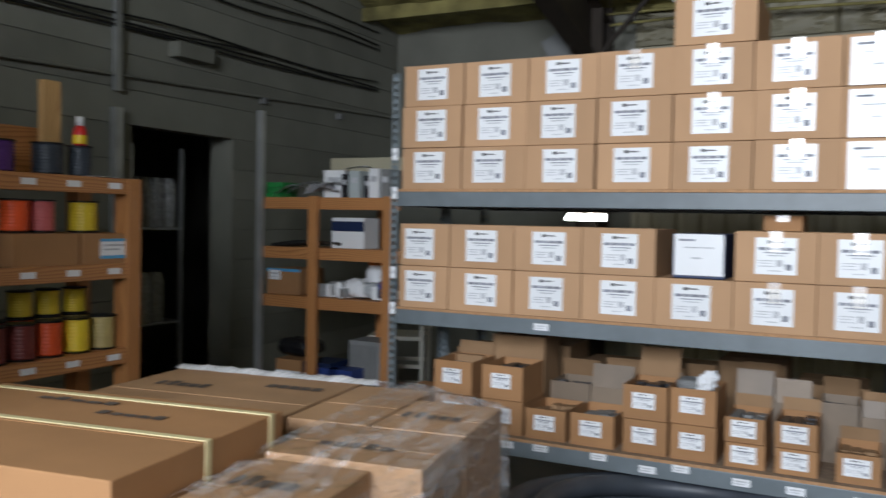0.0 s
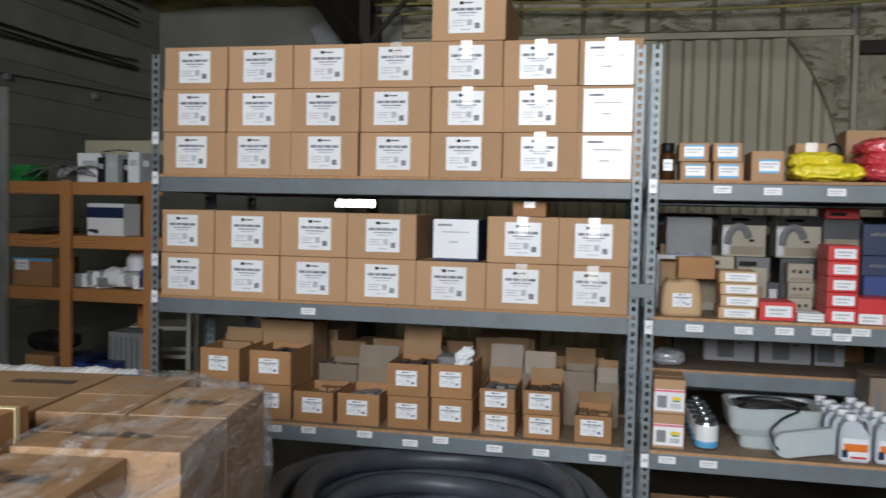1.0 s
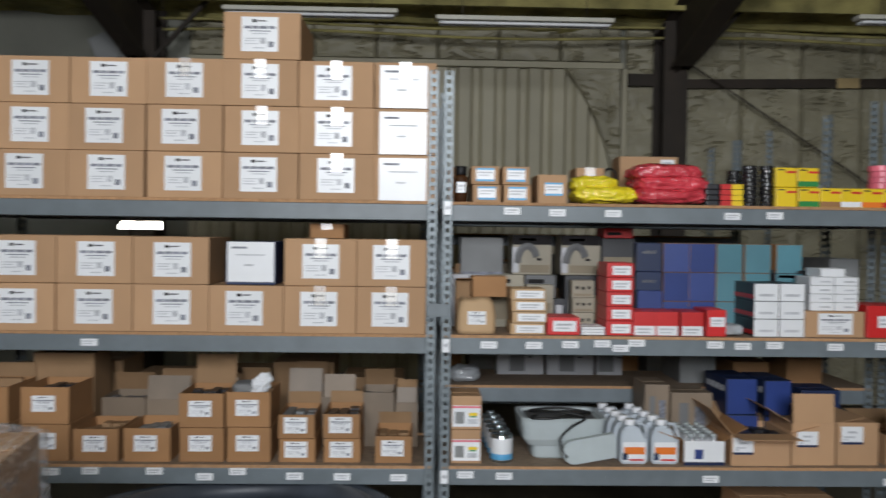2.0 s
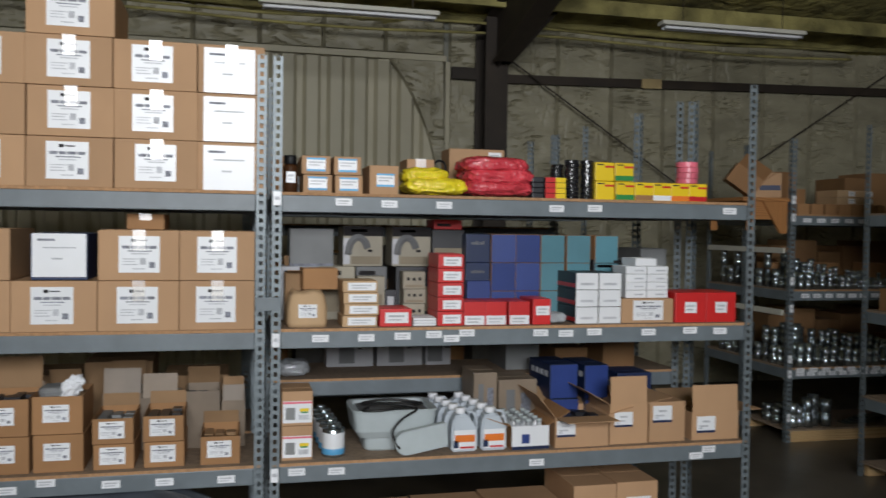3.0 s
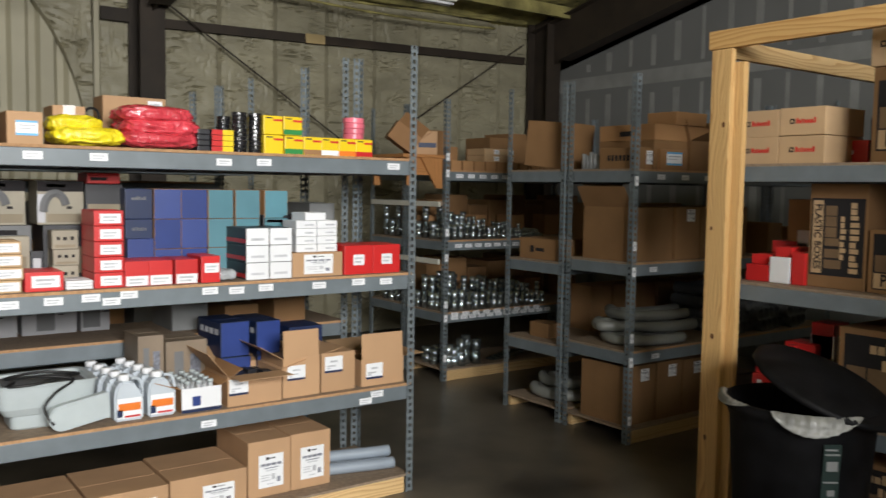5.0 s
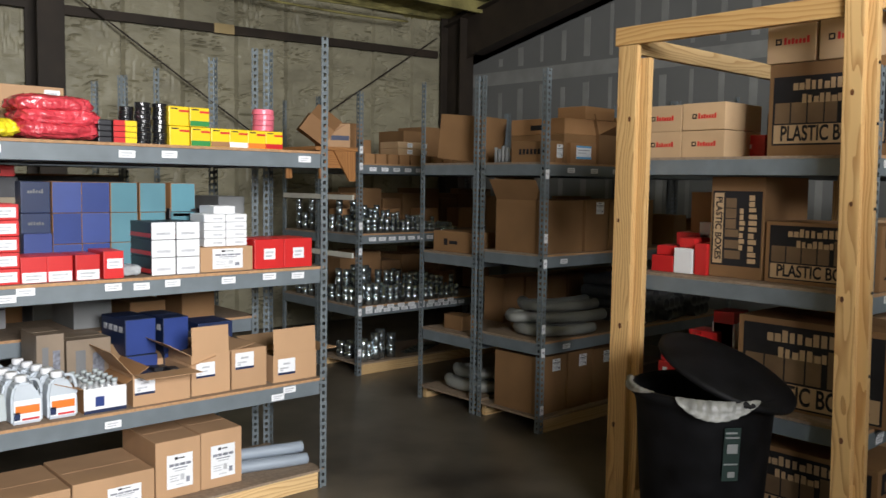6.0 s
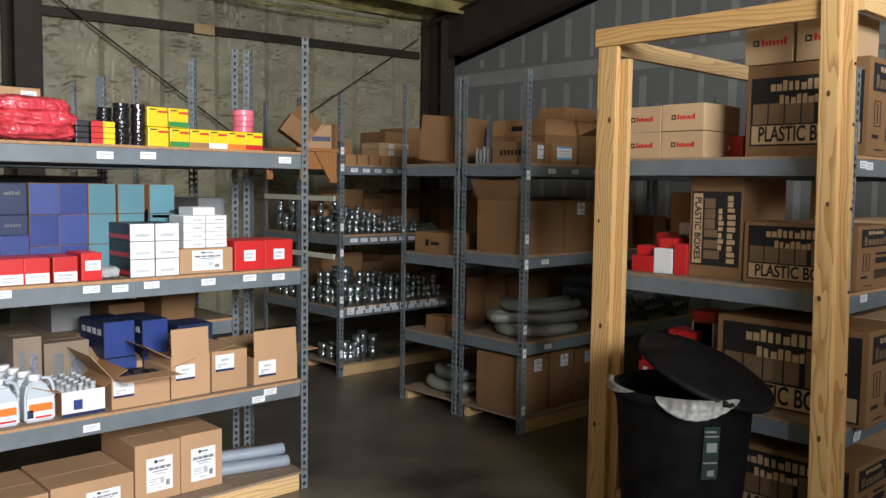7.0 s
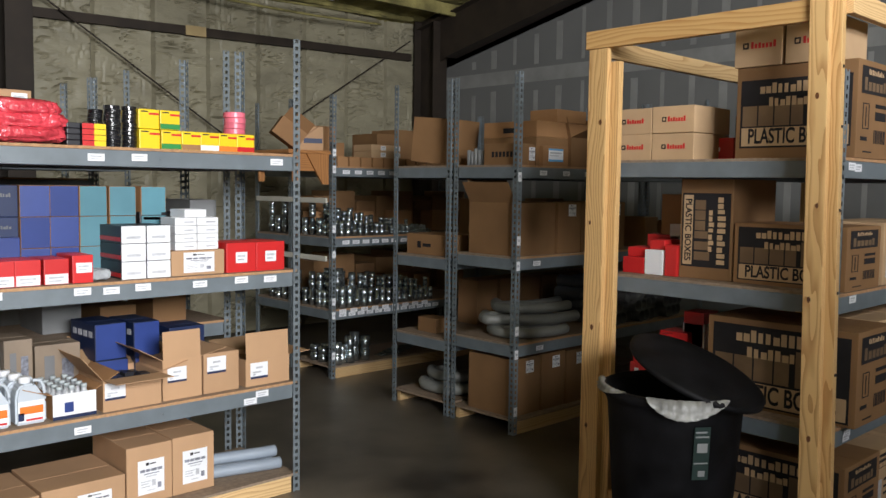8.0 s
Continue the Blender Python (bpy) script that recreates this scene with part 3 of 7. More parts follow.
rack(0.05, 2.48, 6.42, 6.97, (1.70, 1.22, 0.61), "grey steel rack at the back of the third row", base=False)
rack(3.735, 6.17, 1.50, 2.70, (1.828, 1.232, 0.63), "deep steel rack in a pine frame with wiring boxes", h=2.2,
     tags=[(3.85, 1.79), (3.92, 1.785), (3.93, 1.20), (3.93, 0.57), (3.94, 0.59)])


def post_tag(x, y, z, w=0.034, h=0.062):
    """A paper tag stuck on a rack post."""
    ob = thing("paper_tag", (x, y - 0.0012, z), "small white paper tag stuck on a rack post", "tag", "tags on the posts", bm=box(-w / 2, w / 2, -0.0012, 0, -h / 2, h / 2), mat=PAPER)
    part("print", box(-w * 0.3, w * 0.3, -0.0018, -0.001, -h * 0.1, h * 0.15), PAPER_D, ob)


for z in (L1 - 0.03, L2 - 0.05, L3 - 0.05):
    post_tag(0.171, F, z)
for z in (2.02, L1 - 0.02, 1.40, L2 - 0.01):
    post_tag(-2.293, F, z)
for z in (L1 - 0.09, L2 + 0.10, L2 - 0.07, L3 - 0.06, L3 + 0.10, 0.16):
    post_tag(4.256, 3.78, z)
for z in (1.95, L1 - 0.03, 1.30, 1.08, L3 + 0.06, L3 - 0.06, 0.2):
    post_tag(4.321, 5.935, z)
splice = thing("post_bracket", (0.136, F - 0.001, 1.335), "steel bracket bolting two rack posts together", "bracket", bm=box(-0.05, 0.05, -0.004, 0, -0.03, 0.03, 0.002), mat=RACK)

# ---- carton rack: the upper rows ----
rows_up = [(-2.082, 0.340), (-1.737, 0.340), (-1.390, 0.344), (-1.041, 0.343), (-0.693, 0.343), (-0.344, 0.343)]
rr = random.Random(3)
SHIP = "sealed brown carton with white printed label"
for r in range(3):
    for k, (x, w) in enumerate(rows_up):
        taped = (k == 3 and r == 2) or (k == 4 and r > 0) or k == 5
        jx = rr.uniform(-0.006, 0.006)
        carton(x + jx, F + 0.004 + rr.uniform(0, 0.012), L1 + 0.213 * r, w, 0.48, 0.211, SHIP + (", taped, on the top shelf" if taped else " on the top shelf"),
               lab=("ship", 0.46 + rr.uniform(-0.03, 0.05), 0.53, 0.168, 0.158), tape=taped, group="cartons on the carton rack", rz=rr.uniform(-0.6, 0.6))
carton(-0.690, F + 0.01, L1 + 0.640, 0.350, 0.48, 0.214, "single brown carton on top of the stacked cartons", lab=("ship", 0.47, 0.53, 0.168, 0.158), group="cartons on the carton rack")
for r in range(3):
    ob = carton(-0.030, F + 0.012, L1 + 0.213 * r, 0.285, 0.45, 0.211, "carton with a large plain white label", lab=("plain", 0.47, 0.47, 0.218, 0.196), group="cartons on the carton rack", tape=r == 2)
rows_lo = [(-2.117, 0.286), (-1.793, 0.350), (-1.442, 0.342), (-1.095, 0.344), (-0.750, 0.338), (-0.412, 0.332), (-0.084, 0.320)]
for r in range(2):
    for k, (x, w) in enumerate(rows_lo):
        if r == 1 and k == 4:
            continue
        carton(x, F + 0.003 + rr.uniform(0, 0.012), L2 + 0.219 * r, w, 0.48, 0.217, SHIP + " on the middle shelf",
               lab=("ship", (0.40 if k == 0 else 0.5) + rr.uniform(-0.03, 0.05), 0.52, 0.168, 0.158), group="cartons on the carton rack", tape=k > 4, rz=rr.uniform(-0.6, 0.6))
carton(-0.735, F + 0.03, L2 + 0.219, 0.225, 0.40, 0.20, "dark box with a large white face label", mat=NAVY, lab=("plain", 0.5, 0.53, 0.215, 0.185), group="cartons on the carton rack")
carton(-0.40, F + 0.16, L2 + 0.438, 0.16, 0.3, 0.07, "small brown carton lying on the cartons", mat=CARD_B, tape=True)

# ---- carton rack: small open boxes on the lower shelf ----
SM = ("ship", 0.47, 0.55, 0.105, 0.075)
SO = "open brown carton with a small white label"
small = [(-1.956, 0.215, 0.17, 1, 1), (-1.680, 0.220, 0.17, 1, 1), (-1.446, 0.207, 0.150, 0, 1), (-1.211, 0.214, 0.155, 0, 1), (-0.962, 0.205, 0.158, 1, 1), (-0.744, 0.202, 0.162, 1, 1), (-0.520, 0.168, 0.110, 1, 1), (-0.310, 0.170, 0.112, 1, 1), (-0.066, 0.170, 0.125, 0, 1)]
for k, (x, w, h, two, op) in enumerate(small):
    z = L3
    if two:
        carton(x + 0.004, F + 0.05, z, w, 0.3, h, "small brown carton with a white label, under another", mat=CARD_B, lab=SM, group="small cartons on the lower shelf")
        z += h + 0.003
    open_box(x, F + 0.052, z, w, 0.29, h, SO, flaps=(None, None, None, None) if k in (2, 3, 5) else ((None, 8, None, None), (None, 14, None, None), (None, -5, None, None))[k % 3], lab=SM, long=1.0 if k == 4 else 0.48, group="small cartons on the lower shelf", full=0.85, fill=(GREYC, BLACKC, CARD_IN)[k % 3])
carton(-2.19, F + 0.05, L3, 0.20, 0.3, 0.16, "small brown carton at the rack post", mat=CARD_B, group="small cartons on the lower shelf")
back_row = [(-1.425, 0.213, 0.385), (-1.203, 0.22, 0.37), (-0.96, 0.21, 0.36), (-0.80, 0.153, 0.45), (-0.519, 0.174, 0.44), (-0.349, 0.165, 0.40), (-0.155, 0.162, 0.44), (-0.01, 0.11, 0.36)]
for k, (x, w, h) in enumerate(back_row):
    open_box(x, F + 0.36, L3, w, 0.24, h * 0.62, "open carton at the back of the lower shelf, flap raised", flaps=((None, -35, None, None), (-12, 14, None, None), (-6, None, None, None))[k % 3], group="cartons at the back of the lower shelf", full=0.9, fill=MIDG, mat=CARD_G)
carton(-1.72, F + 0.36, L3, 0.30, 0.24, 0.46, "brown carton at the back of the lower shelf", mat=CARD_IN, group="cartons at the back of the lower shelf")
carton(-2.0, F + 0.30, L3, 0.20, 0.28, 0.34, "brown carton at the back of the lower shelf", mat=CARD_IN, group="cartons at the back of the lower shelf")
bx_light = thing("light_fixture", (0, 0, 0), "lit fluorescent fixture far behind the cartons", "light")
part("tube", box(-2.60, -2.24, 7.5, 7.6, 1.700, 1.772, 0.01), LIT, bx_light)
for xx, w in ((-2.605, 0.03), (-2.50, 0.012), (-2.43, 0.02), (-2.33, 0.010)):
    part("guard_bar", box(xx, xx + w, 7.485, 7.497, 1.742 if w > 0.015 else 1.70, 1.784), RUST, bx_light)
part("housing", box(-2.66, -2.19, 7.48, 7.62, 1.788, 1.835, 0.005), FRAMEW, bx_light)

# ---- black pipe coils on the floor under the carton rack ----
coil = thing("pipe_coil", (-0.70, 3.42, 0), "coil of thick black plastic pipe on the floor", "pipe")
for k, (r, z, dx) in enumerate([(0.68, 0.055, 0), (0.70, 0.155, 0.02), (0.68, 0.255, -0.01), (0.70, 0.355, 0.015), (0.57, 0.06, 0), (0.58, 0.16, 0.02), (0.575, 0.265, 0), (0.585, 0.37, -0.02), (0.46, 0.06, 0), (0.47, 0.165, 0.01), (0.465, 0.27, 0), (0.69, 0.455, 0.0), (0.575, 0.47, 0.015), (0.47, 0.372, -0.01), (0.36, 0.06, 0.01), (0.365, 0.16, 0.0)]):
    part("turn", tube([(dx + r * math.cos(a), r * math.sin(a), z + 0.012 * math.sin(3 * a + k)) for a in (2 * math.pi * q / 12 for q in range(12))], 0.050, 12, True), HOSE, coil, smooth=True)

# ---- mixed goods rack: top shelf ----
BL = ("blue", 0.5, 0.52, 0.085, 0.062)
for x, z, w in ((0.347, L1 + 0.086, 0.130), (0.491, L1 + 0.086, 0.124), (0.355, L1, 0.130), (0.498, L1, 0.126)):
    carton(x, F + 0.05, z, w, 0.25, 0.084, "small brown carton with a blue and white label", lab=BL, group="blue-labelled cartons")
carton(0.667, F + 0.08, L1, 0.138, 0.25, 0.137, "brown carton with a blue and white label", lab=("blue", 0.55, 0.5, 0.09, 0.06))
carton(0.890, F + 0.30, L1, 0.140, 0.2, 0.19, "brown carton behind the yellow bags", tape=True)
carton(1.216, F + 0.42, L1, 0.30, 0.18, 0.262, "wide brown carton at the back of the shelf", lab=("tag", 0.82, 0.85, 0.07, 0.05))
jar = thing("jar", (0.235, F + 0.10, L1), "dark amber jar with a black lid and white label", "jar", bm=lathe([(0.030, 0), (0.034, 0.004), (0.034, 0.118), (0.026, 0.130)]), mat=mk("amber_plastic", (0.05, 0.02, 0.008), 0.25, var=0.1), smooth=True)
part("lid", lathe([(0.028, 0.130), (0.029, 0.132), (0.029, 0.168), (0.027, 0.171)]), BLACKPL, jar, "black ribbed lid", True)
label_on(jar, 0, 0.07, 0.04, 0.05, -0.0345, "tag")
frame_small = thing("tape_dispenser", (1.00, F + 0.36, L1), "small dark metal dispenser at the back of the shelf", "tool")
part("frame", tube([(-0.03, 0, 0.0), (-0.03, 0, 0.17), (0.03, 0, 0.17), (0.03, 0, 0.0)], 0.006, 8), BLACKPL, frame_small)
part("foot", box(-0.045, 0.045, -0.03, 0.03, 0, 0.012, 0.002), BLACKPL, frame_small)


def bag(x, y, z, w, d, h, mat, text, seed, group=""):
    """A soft, filled plastic bag: a flattened, lumpy pillow with a flat seam at both ends."""
    bm = bmesh.new()
    bmesh.ops.create_uvsphere(bm, u_segments=72, v_segments=36, radius=1)
    for v in bm.verts:
        c = v.co
        n = Vector([math.copysign(abs(k) ** e, k) for k, e in zip(c, (0.5, 0.55, 0.7))])
        q = 1 + 0.10 * noise.noise(Vector((c.x * 1.7 + seed, c.y * 1.7, 0))) + 0.10 * noise.noise(Vector((c.x * 5 + seed, c.y * 5, c.z * 3)))
        u = 0.22 * noise.noise(Vector((c.x * 2.6 + seed, c.y * 2.6, 5))) + 0.16 * noise.noise(Vector((c.x * 7 + seed, c.y * 7, 9))) + 0.16 * abs(noise.noise(Vector((c.x * 13 + seed, c.y * 5, c.z * 4))))
        v.co = Vector((n.x * w / 2 * q, n.y * d / 2 * q, h / 2 * n.z * (1 + u)))
    lo = min(v.co.z for v in bm.verts)
    bmesh.ops.translate(bm, verts=bm.verts[:], vec=(0, 0, -lo))
    ob = thing("plastic_bag", (x, y, z), text, "bag", group, bm=bm, mat=mat, smooth=True)
    return ob


bag(0.915, F + 0.14, L1, 0.30, 0.24, 0.078, YBAG, "yellow plastic bag of parts lying on the shelf", 1, "yellow bags")
bag(0.875, F + 0.16, L1 + 0.052, 0.22, 0.20, 0.075, YBAG, "yellow plastic bag lying on another", 5, "yellow bags")
for k, (dx, w) in enumerate(((0.0, 0.36), (0.01, 0.35), (-0.01, 0.33))):
    bag(1.225 + dx, F + 0.16, L1 + 0.054 * k, w, 0.27, 0.080, RBAG, "red plastic bag of parts in a stack", 9 + 3 * k, "red bags")
for k in range(4):
    ob = carton(1.512, F + 0.05, L1 + 0.026 * k, 0.108, 0.22, 0.0255, "flat black pack with a yellow and red end", mat=BLACKC, group="black and yellow packs", name="flat_pack", cat="pack")
    part("yellow_end", box(0.0, 0.053, -0.0015, 0.0, 0.001, 0.0245), YEL, ob, "yellow end panel")
    part("red_end", box(-0.053, 0.0, -0.0015, 0.0, 0.001, 0.0245), RED, ob, "red end panel")
    carton(1.425, F + 0.06, L1 + 0.026 * k, 0.06, 0.2, 0.0255, "flat black pack lying in a stack", mat=BLACKC, group="black and yellow packs", name="flat_pack", cat="pack")


def roll(x, y, z, r, h, n, mat, text, group, hub=PAPER):
    for k in range(n):
        zz = z + k * h
        ob = thing("tape_roll", (x + 0.002 * ((k * 7) % 3 - 1), y, zz), text, "tape", group, bm=lathe([(r * 0.97, 0), (r, 0.002), (r, h - 0.003), (r * 0.97, h - 0.001)]), mat=mat, smooth=False)
        part("core", lathe([(r * 0.55, h - 0.0008), (r * 0.55, h)]), hub, ob, "pale core")


roll(1.615, F + 0.10, L1, 0.037, 0.0195, 10, TAPEB, "roll of glossy black tape in a stack", "black tape rolls")
roll(1.697, F + 0.10, L1, 0.034, 0.0195, 10, TAPEB, "roll of glossy black tape in a stack", "black tape rolls")
roll(1.560, F + 0.16, L1, 0.034, 0.0195, 9, TAPEB, "roll of glossy black tape in a stack", "black tape rolls")
for x, z, band in ((1.772, 1, None), (1.878, 1, GREEN), (1.775, 0, None), (1.884, 0, GREEN), (1.988, 0, CARD_B), (2.087, 0, WHITEC), (2.188, 0, ORANGE), (2.289, 0, RED)):
    ob = carton(x, F + 0.055, L1 + 0.094 * z, 0.101, 0.2, 0.092, "small yellow carton with printed bands", mat=YEL, group="yellow cartons", name="yellow_box")
    part("red_band", box(-0.0, 0.0495, -0.0012, 0.0, 0.066, 0.076), RED, ob, "red printed band")
    part("print", box(-0.04, -0.005, -0.0012, 0.0, 0.078, 0.084), BLACKC, ob)
    if band:
        part("lower_band", box(-0.0495, 0.0495, -0.0014, 0.0, 0.003, 0.028), band, ob, "coloured printed band")
roll(2.262, F + 0.12, L1 + 0.094, 0.055, 0.028, 4, PINK, "roll of pink tape in a stack", "pink tape rolls")
roll(1.99, F + 0.22, L1 + 0.0, 0.03, 0.04, 3, GREYC, "grey roll of tape standing on the shelf", "grey tape rolls")

# ---- mixed goods rack: middle shelf ----
def printed(x, y, z, w, d, h, mat, text, prints):
    """A carton with printed areas; prints: material and left, right, low, high as fractions of the front."""
    ob = carton(x, y, z, w, d, h, text, mat=mat, group="printed cartons at the back of the shelf")
    for m, a, b, c, e in prints:
        part("print", box((a - 0.5) * w, (b - 0.5) * w, -0.0013, 0, c * h, e * h), m, ob)
    return ob


for x, w in ((0.30, 0.18), (0.485, 0.18), (0.66, 0.155), (0.885, 0.20), (1.065, 0.13)):
    printed(x, F + 0.37, L2, w, 0.22, 0.265, (CREAM, PALE, CREAM, MIDG, BLACKC)[int(x * 5) % 5], "cream and grey printed carton under another", [(INK, 0.08, 0.62, 0.84, 0.92), (TAN, 0.1, 0.9, 0.15, 0.62)])
printed(0.36, F + 0.38, L2 + 0.266, 0.215, 0.2, 0.185, GREYC, "silvery grey carton on top of the printed ones", [(INK2, 0.0, 1.0, 0.0, 0.07)])
for x in (0.617, 0.866):
    ob = printed(x, F + 0.385, L2 + 0.266, 0.20, 0.2, 0.20, CREAM, "cream carton with a dark printed lid and arc", [(INK, 0.0, 1.0, 0.76, 1.0), (PALE, 0.0, 0.16, 0.05, 0.70), (INK, 0.62, 0.74, 0.36, 0.42), (TAN, 0.2, 0.95, 0.05, 0.25), (TAN, 0.2, 0.6, 0.86, 0.93)])
    arc = [(-0.055 + 0.05 * math.cos(q), 0.0, 0.06 + 0.085 * math.sin(q)) for q in (math.pi * (1.0 - 0.11 * j) for j in range(9))]
    part("picture", tube([(px + 0.03, -0.0004, pz) for px, _, pz in arc], 0.020, 6), MIDG, ob, "printed grey arc")
printed(1.06, F + 0.385, L2 + 0.266, 0.17, 0.2, 0.19, BLACKC, "black carton with a tan printed band", [(TAN, 0.05, 0.95, 0.18, 0.50)])
printed(1.06, F + 0.395, L2 + 0.457, 0.15, 0.19, 0.05, RED, "flat red carton on top of a black one", [(INK, 0.1, 0.6, 0.3, 0.6)])
for k, (z, h) in enumerate(((0.0, 0.085), (0.086, 0.072), (0.159, 0.085))):
    printed(0.858 + 0.004 * (k % 2), F + 0.27, L2 + z, 0.112, 0.09, h, CREAM, "small tan carton with dark device pictures", [(INK, 0.18, 0.30, 0.5, 0.68), (INK, 0.42, 0.56, 0.48, 0.66), (INK, 0.70, 0.82, 0.5, 0.68), (TAN, 0.1, 0.9, 0.1, 0.25)])
printed(0.645, F + 0.28, L2, 0.135, 0.08, 0.22, CREAM, "tan carton with dark device pictures", [(INK, 0.2, 0.32, 0.80, 0.87), (INK, 0.55, 0.68, 0.80, 0.87), (TAN, 0.1, 0.9, 0.2, 0.6)])
# black carton added to fill the dark gap beside the tan carton
printed(0.745, F + 0.30, L2, 0.055, 0.06, 0.15, BLACKC, "narrow black carton filling a dark gap, with a pale picture", [(PALE, 0.2, 0.8, 0.5, 0.8)])
# crumpled brown paper bag
bm = lathe([(0.098, 0), (0.103, 0.02), (0.099, 0.09), (0.09, 0.14), (0.075, 0.165), (0.068, 0.158), (0.06, 0.12)], 28)
for v in bm.verts:
    a = math.atan2(v.co.y, v.co.x)
    q = 1 / max(abs(math.cos(a)), abs(math.sin(a))) ** 0.75
    v.co.x, v.co.y = v.co.x * q * 0.93 * (1 + 0.05 * noise.noise(v.co * 30)), v.co.y * q * 0.8 * (1 + 0.05 * noise.noise(v.co * 25))
    v.co.z *= 1 + 0.10 * noise.noise(Vector((v.co.x * 20, v.co.y * 20, 3)))
pb = thing("paper_bag", (0.316, F + 0.13, L2), "crumpled brown paper bag with a white label", "bag", bm=bm, mat=CARD_L, smooth=True)
label_on(pb, 0.0, 0.075, 0.085, 0.062, -0.081, "ship")
open_box(0.31, F + 0.26, L2, 0.17, 0.16, 0.24, "half open dark brown carton behind the paper bag", flaps=(80, 20, None, None), mat=CARD_IN)
carton(0.385, F + 0.17, L2 + 0.165, 0.165, 0.12, 0.10, "loose piece of brown carton on top", mat=CARD_B, rz=4)
for k in range(4):
    carton(0.560 + 0.004 * ((k * 5) % 3 - 1), F + 0.045, L2 + 0.054 * k, 0.162, 0.2, 0.052, "flat brown carton with a long white label", mat=CARD_L, lab=("tag", 0.55, 0.5, 0.13, 0.036), group="flat labelled cartons")
carton(0.724, F + 0.04, L2, 0.152, 0.2, 0.083, "small red carton with a white label", mat=RED, lab=("tag", 0.53, 0.5, 0.11, 0.05), group="red cartons")
for k in range(3):
    carton(0.866, F + 0.05, L2 + 0.013 * k, 0.112, 0.16, 0.0122, "thin white carton lying flat", mat=WHITEC, group="flat white packs", name="flat_pack", cat="pack")
for k in range(5):
    carton(0.988, F + 0.04, L2 + 0.0685 * k, 0.126, 0.22, 0.067, "small red carton with a white label, in a stack", mat=RED, lab=("tag", 0.55, 0.48, 0.088, 0.042), group="red cartons")
for x in (1.107, 1.214, 1.333):
    carton(x, F + 0.04, L2, 0.107, 0.2, 0.114, "red carton with a white lower label", mat=RED, lab=("tag", 0.5, 0.22, 0.098, 0.044), group="red cartons")
carton(1.446, F + 0.035, L2, 0.092, 0.2, 0.126, "red carton with a white label", mat=RED, lab=("tag", 0.55, 0.55, 0.07, 0.045), group="red cartons")
for x, m in ((1.332, BLUE), (1.464, BLUE), (1.600, TEAL), (1.744, TEAL), (1.903, TEAL)):
    for k in range(3):
        ob = carton(x, F + 0.30, L2 + 0.1455 * k, 0.131 if m is BLUE else 0.134, 0.29, 0.1445, ("dark blue" if m is BLUE else "teal blue") + " carton end in a stacked block", mat=CARD_B, group="blue and teal cartons", name="blue_box", rz=(k * 7 + int(x * 50)) % 5 - 2)
        part("end_panel", box(-0.0638, 0.0638, -0.0014, 0.0, 0.0015, 0.1430), m, ob, "plain coloured end panel")
for k in range(3):
    ob = carton(1.195, F + 0.30, L2 + 0.1455 * k, 0.128, 0.29, 0.1445, "dark navy carton end in the blue stack", mat=NAVY, group="blue and teal cartons", name="blue_box")
    word_on(ob, MIDG, 0.0, -0.0012, 0.10, 0.07, 0.018, 6, 20 + k)
carton(1.185, F + 0.24, L2, 0.122, 0.05, 0.20, "dark blue carton standing behind the red ones", mat=BLUE)
for x in (1.688, 1.811):
    for k in range(3):
        ob = carton(x, F + 0.05, L2 + 0.0845 * k, 0.118, 0.26, 0.083, "white ended carton with black and red sides", mat=BLACKC, group="white ended cartons")
        part("end_panel", box(-0.0585, 0.0585, -0.0014, 0.0, 0.001, 0.082), WHITEC, ob, "white end panel with print")
        part("print", box(-0.035, 0.035, -0.0022, 0.0, 0.022, 0.034), PAPER_D, ob)
        part("side_band", box(-0.0605, -0.0592, 0.01, 0.25, 0.01, 0.03), RED, ob, "red side band")
for k in range(3):
    ob = carton(1.93, F + 0.30, L2 + 0.13 + 0.06 * k, 0.2, 0.2, 0.058, "black carton with red lettering bars", mat=BLACKC, group="black cartons")
    part("print", box(-0.08, 0.05, -0.0014, 0, 0.018, 0.032), RED, ob)
carton(1.93, F + 0.30, L2, 0.2, 0.2, 0.129, "black carton with red lettering bars", mat=BLACKC, group="black cartons")
carton(2.018, F + 0.05, L2, 0.286, 0.26, 0.123, "brown carton with a wide white label", lab=("ship", 0.51, 0.52, 0.165, 0.10))
for x in (1.968, 2.087):
    for k in range(4):
        ob = carton(x, F + 0.08, L2 + 0.1235 + 0.0405 * k, 0.115, 0.16, 0.0395, "small white carton in a stack", mat=WHITEC, group="small white cartons")
        part("print", box(-0.01, 0.04, -0.0014, 0.0, 0.014, 0.022), PAPER_D, ob)
carton(2.02, F + 0.08, L2 + 0.1235 + 0.162, 0.117, 0.16, 0.0395, "small white carton on top of the stack", mat=WHITEC, group="small white cartons")
for x in (2.256, 2.430):
    carton(x, F + 0.045, L2, 0.172, 0.24, 0.153, "bright red carton with a square white label", mat=RED, lab=("tag", 0.5, 0.5, 0.066, 0.056), group="red cartons")
bag(1.53, F + 0.09, L2, 0.10, 0.10, 0.05, WRAPC := mk("clear_bag_film", (0.42, 0.44, 0.46), 0.15, var=0.3, scale=30, bump=0.5, fine=30, coat=0.5), "small clear bag of screws", 21)

# ---- mixed goods rack: lower shelf ----
for k in range(2):
    carton(0.274, F + 0.05, L3 + 0.16 * k, 0.14, 0.22, 0.158, "brown carton with a colour printed white label", lab=("color", 0.5, 0.40, 0.132, 0.10), group="colour labelled cartons")


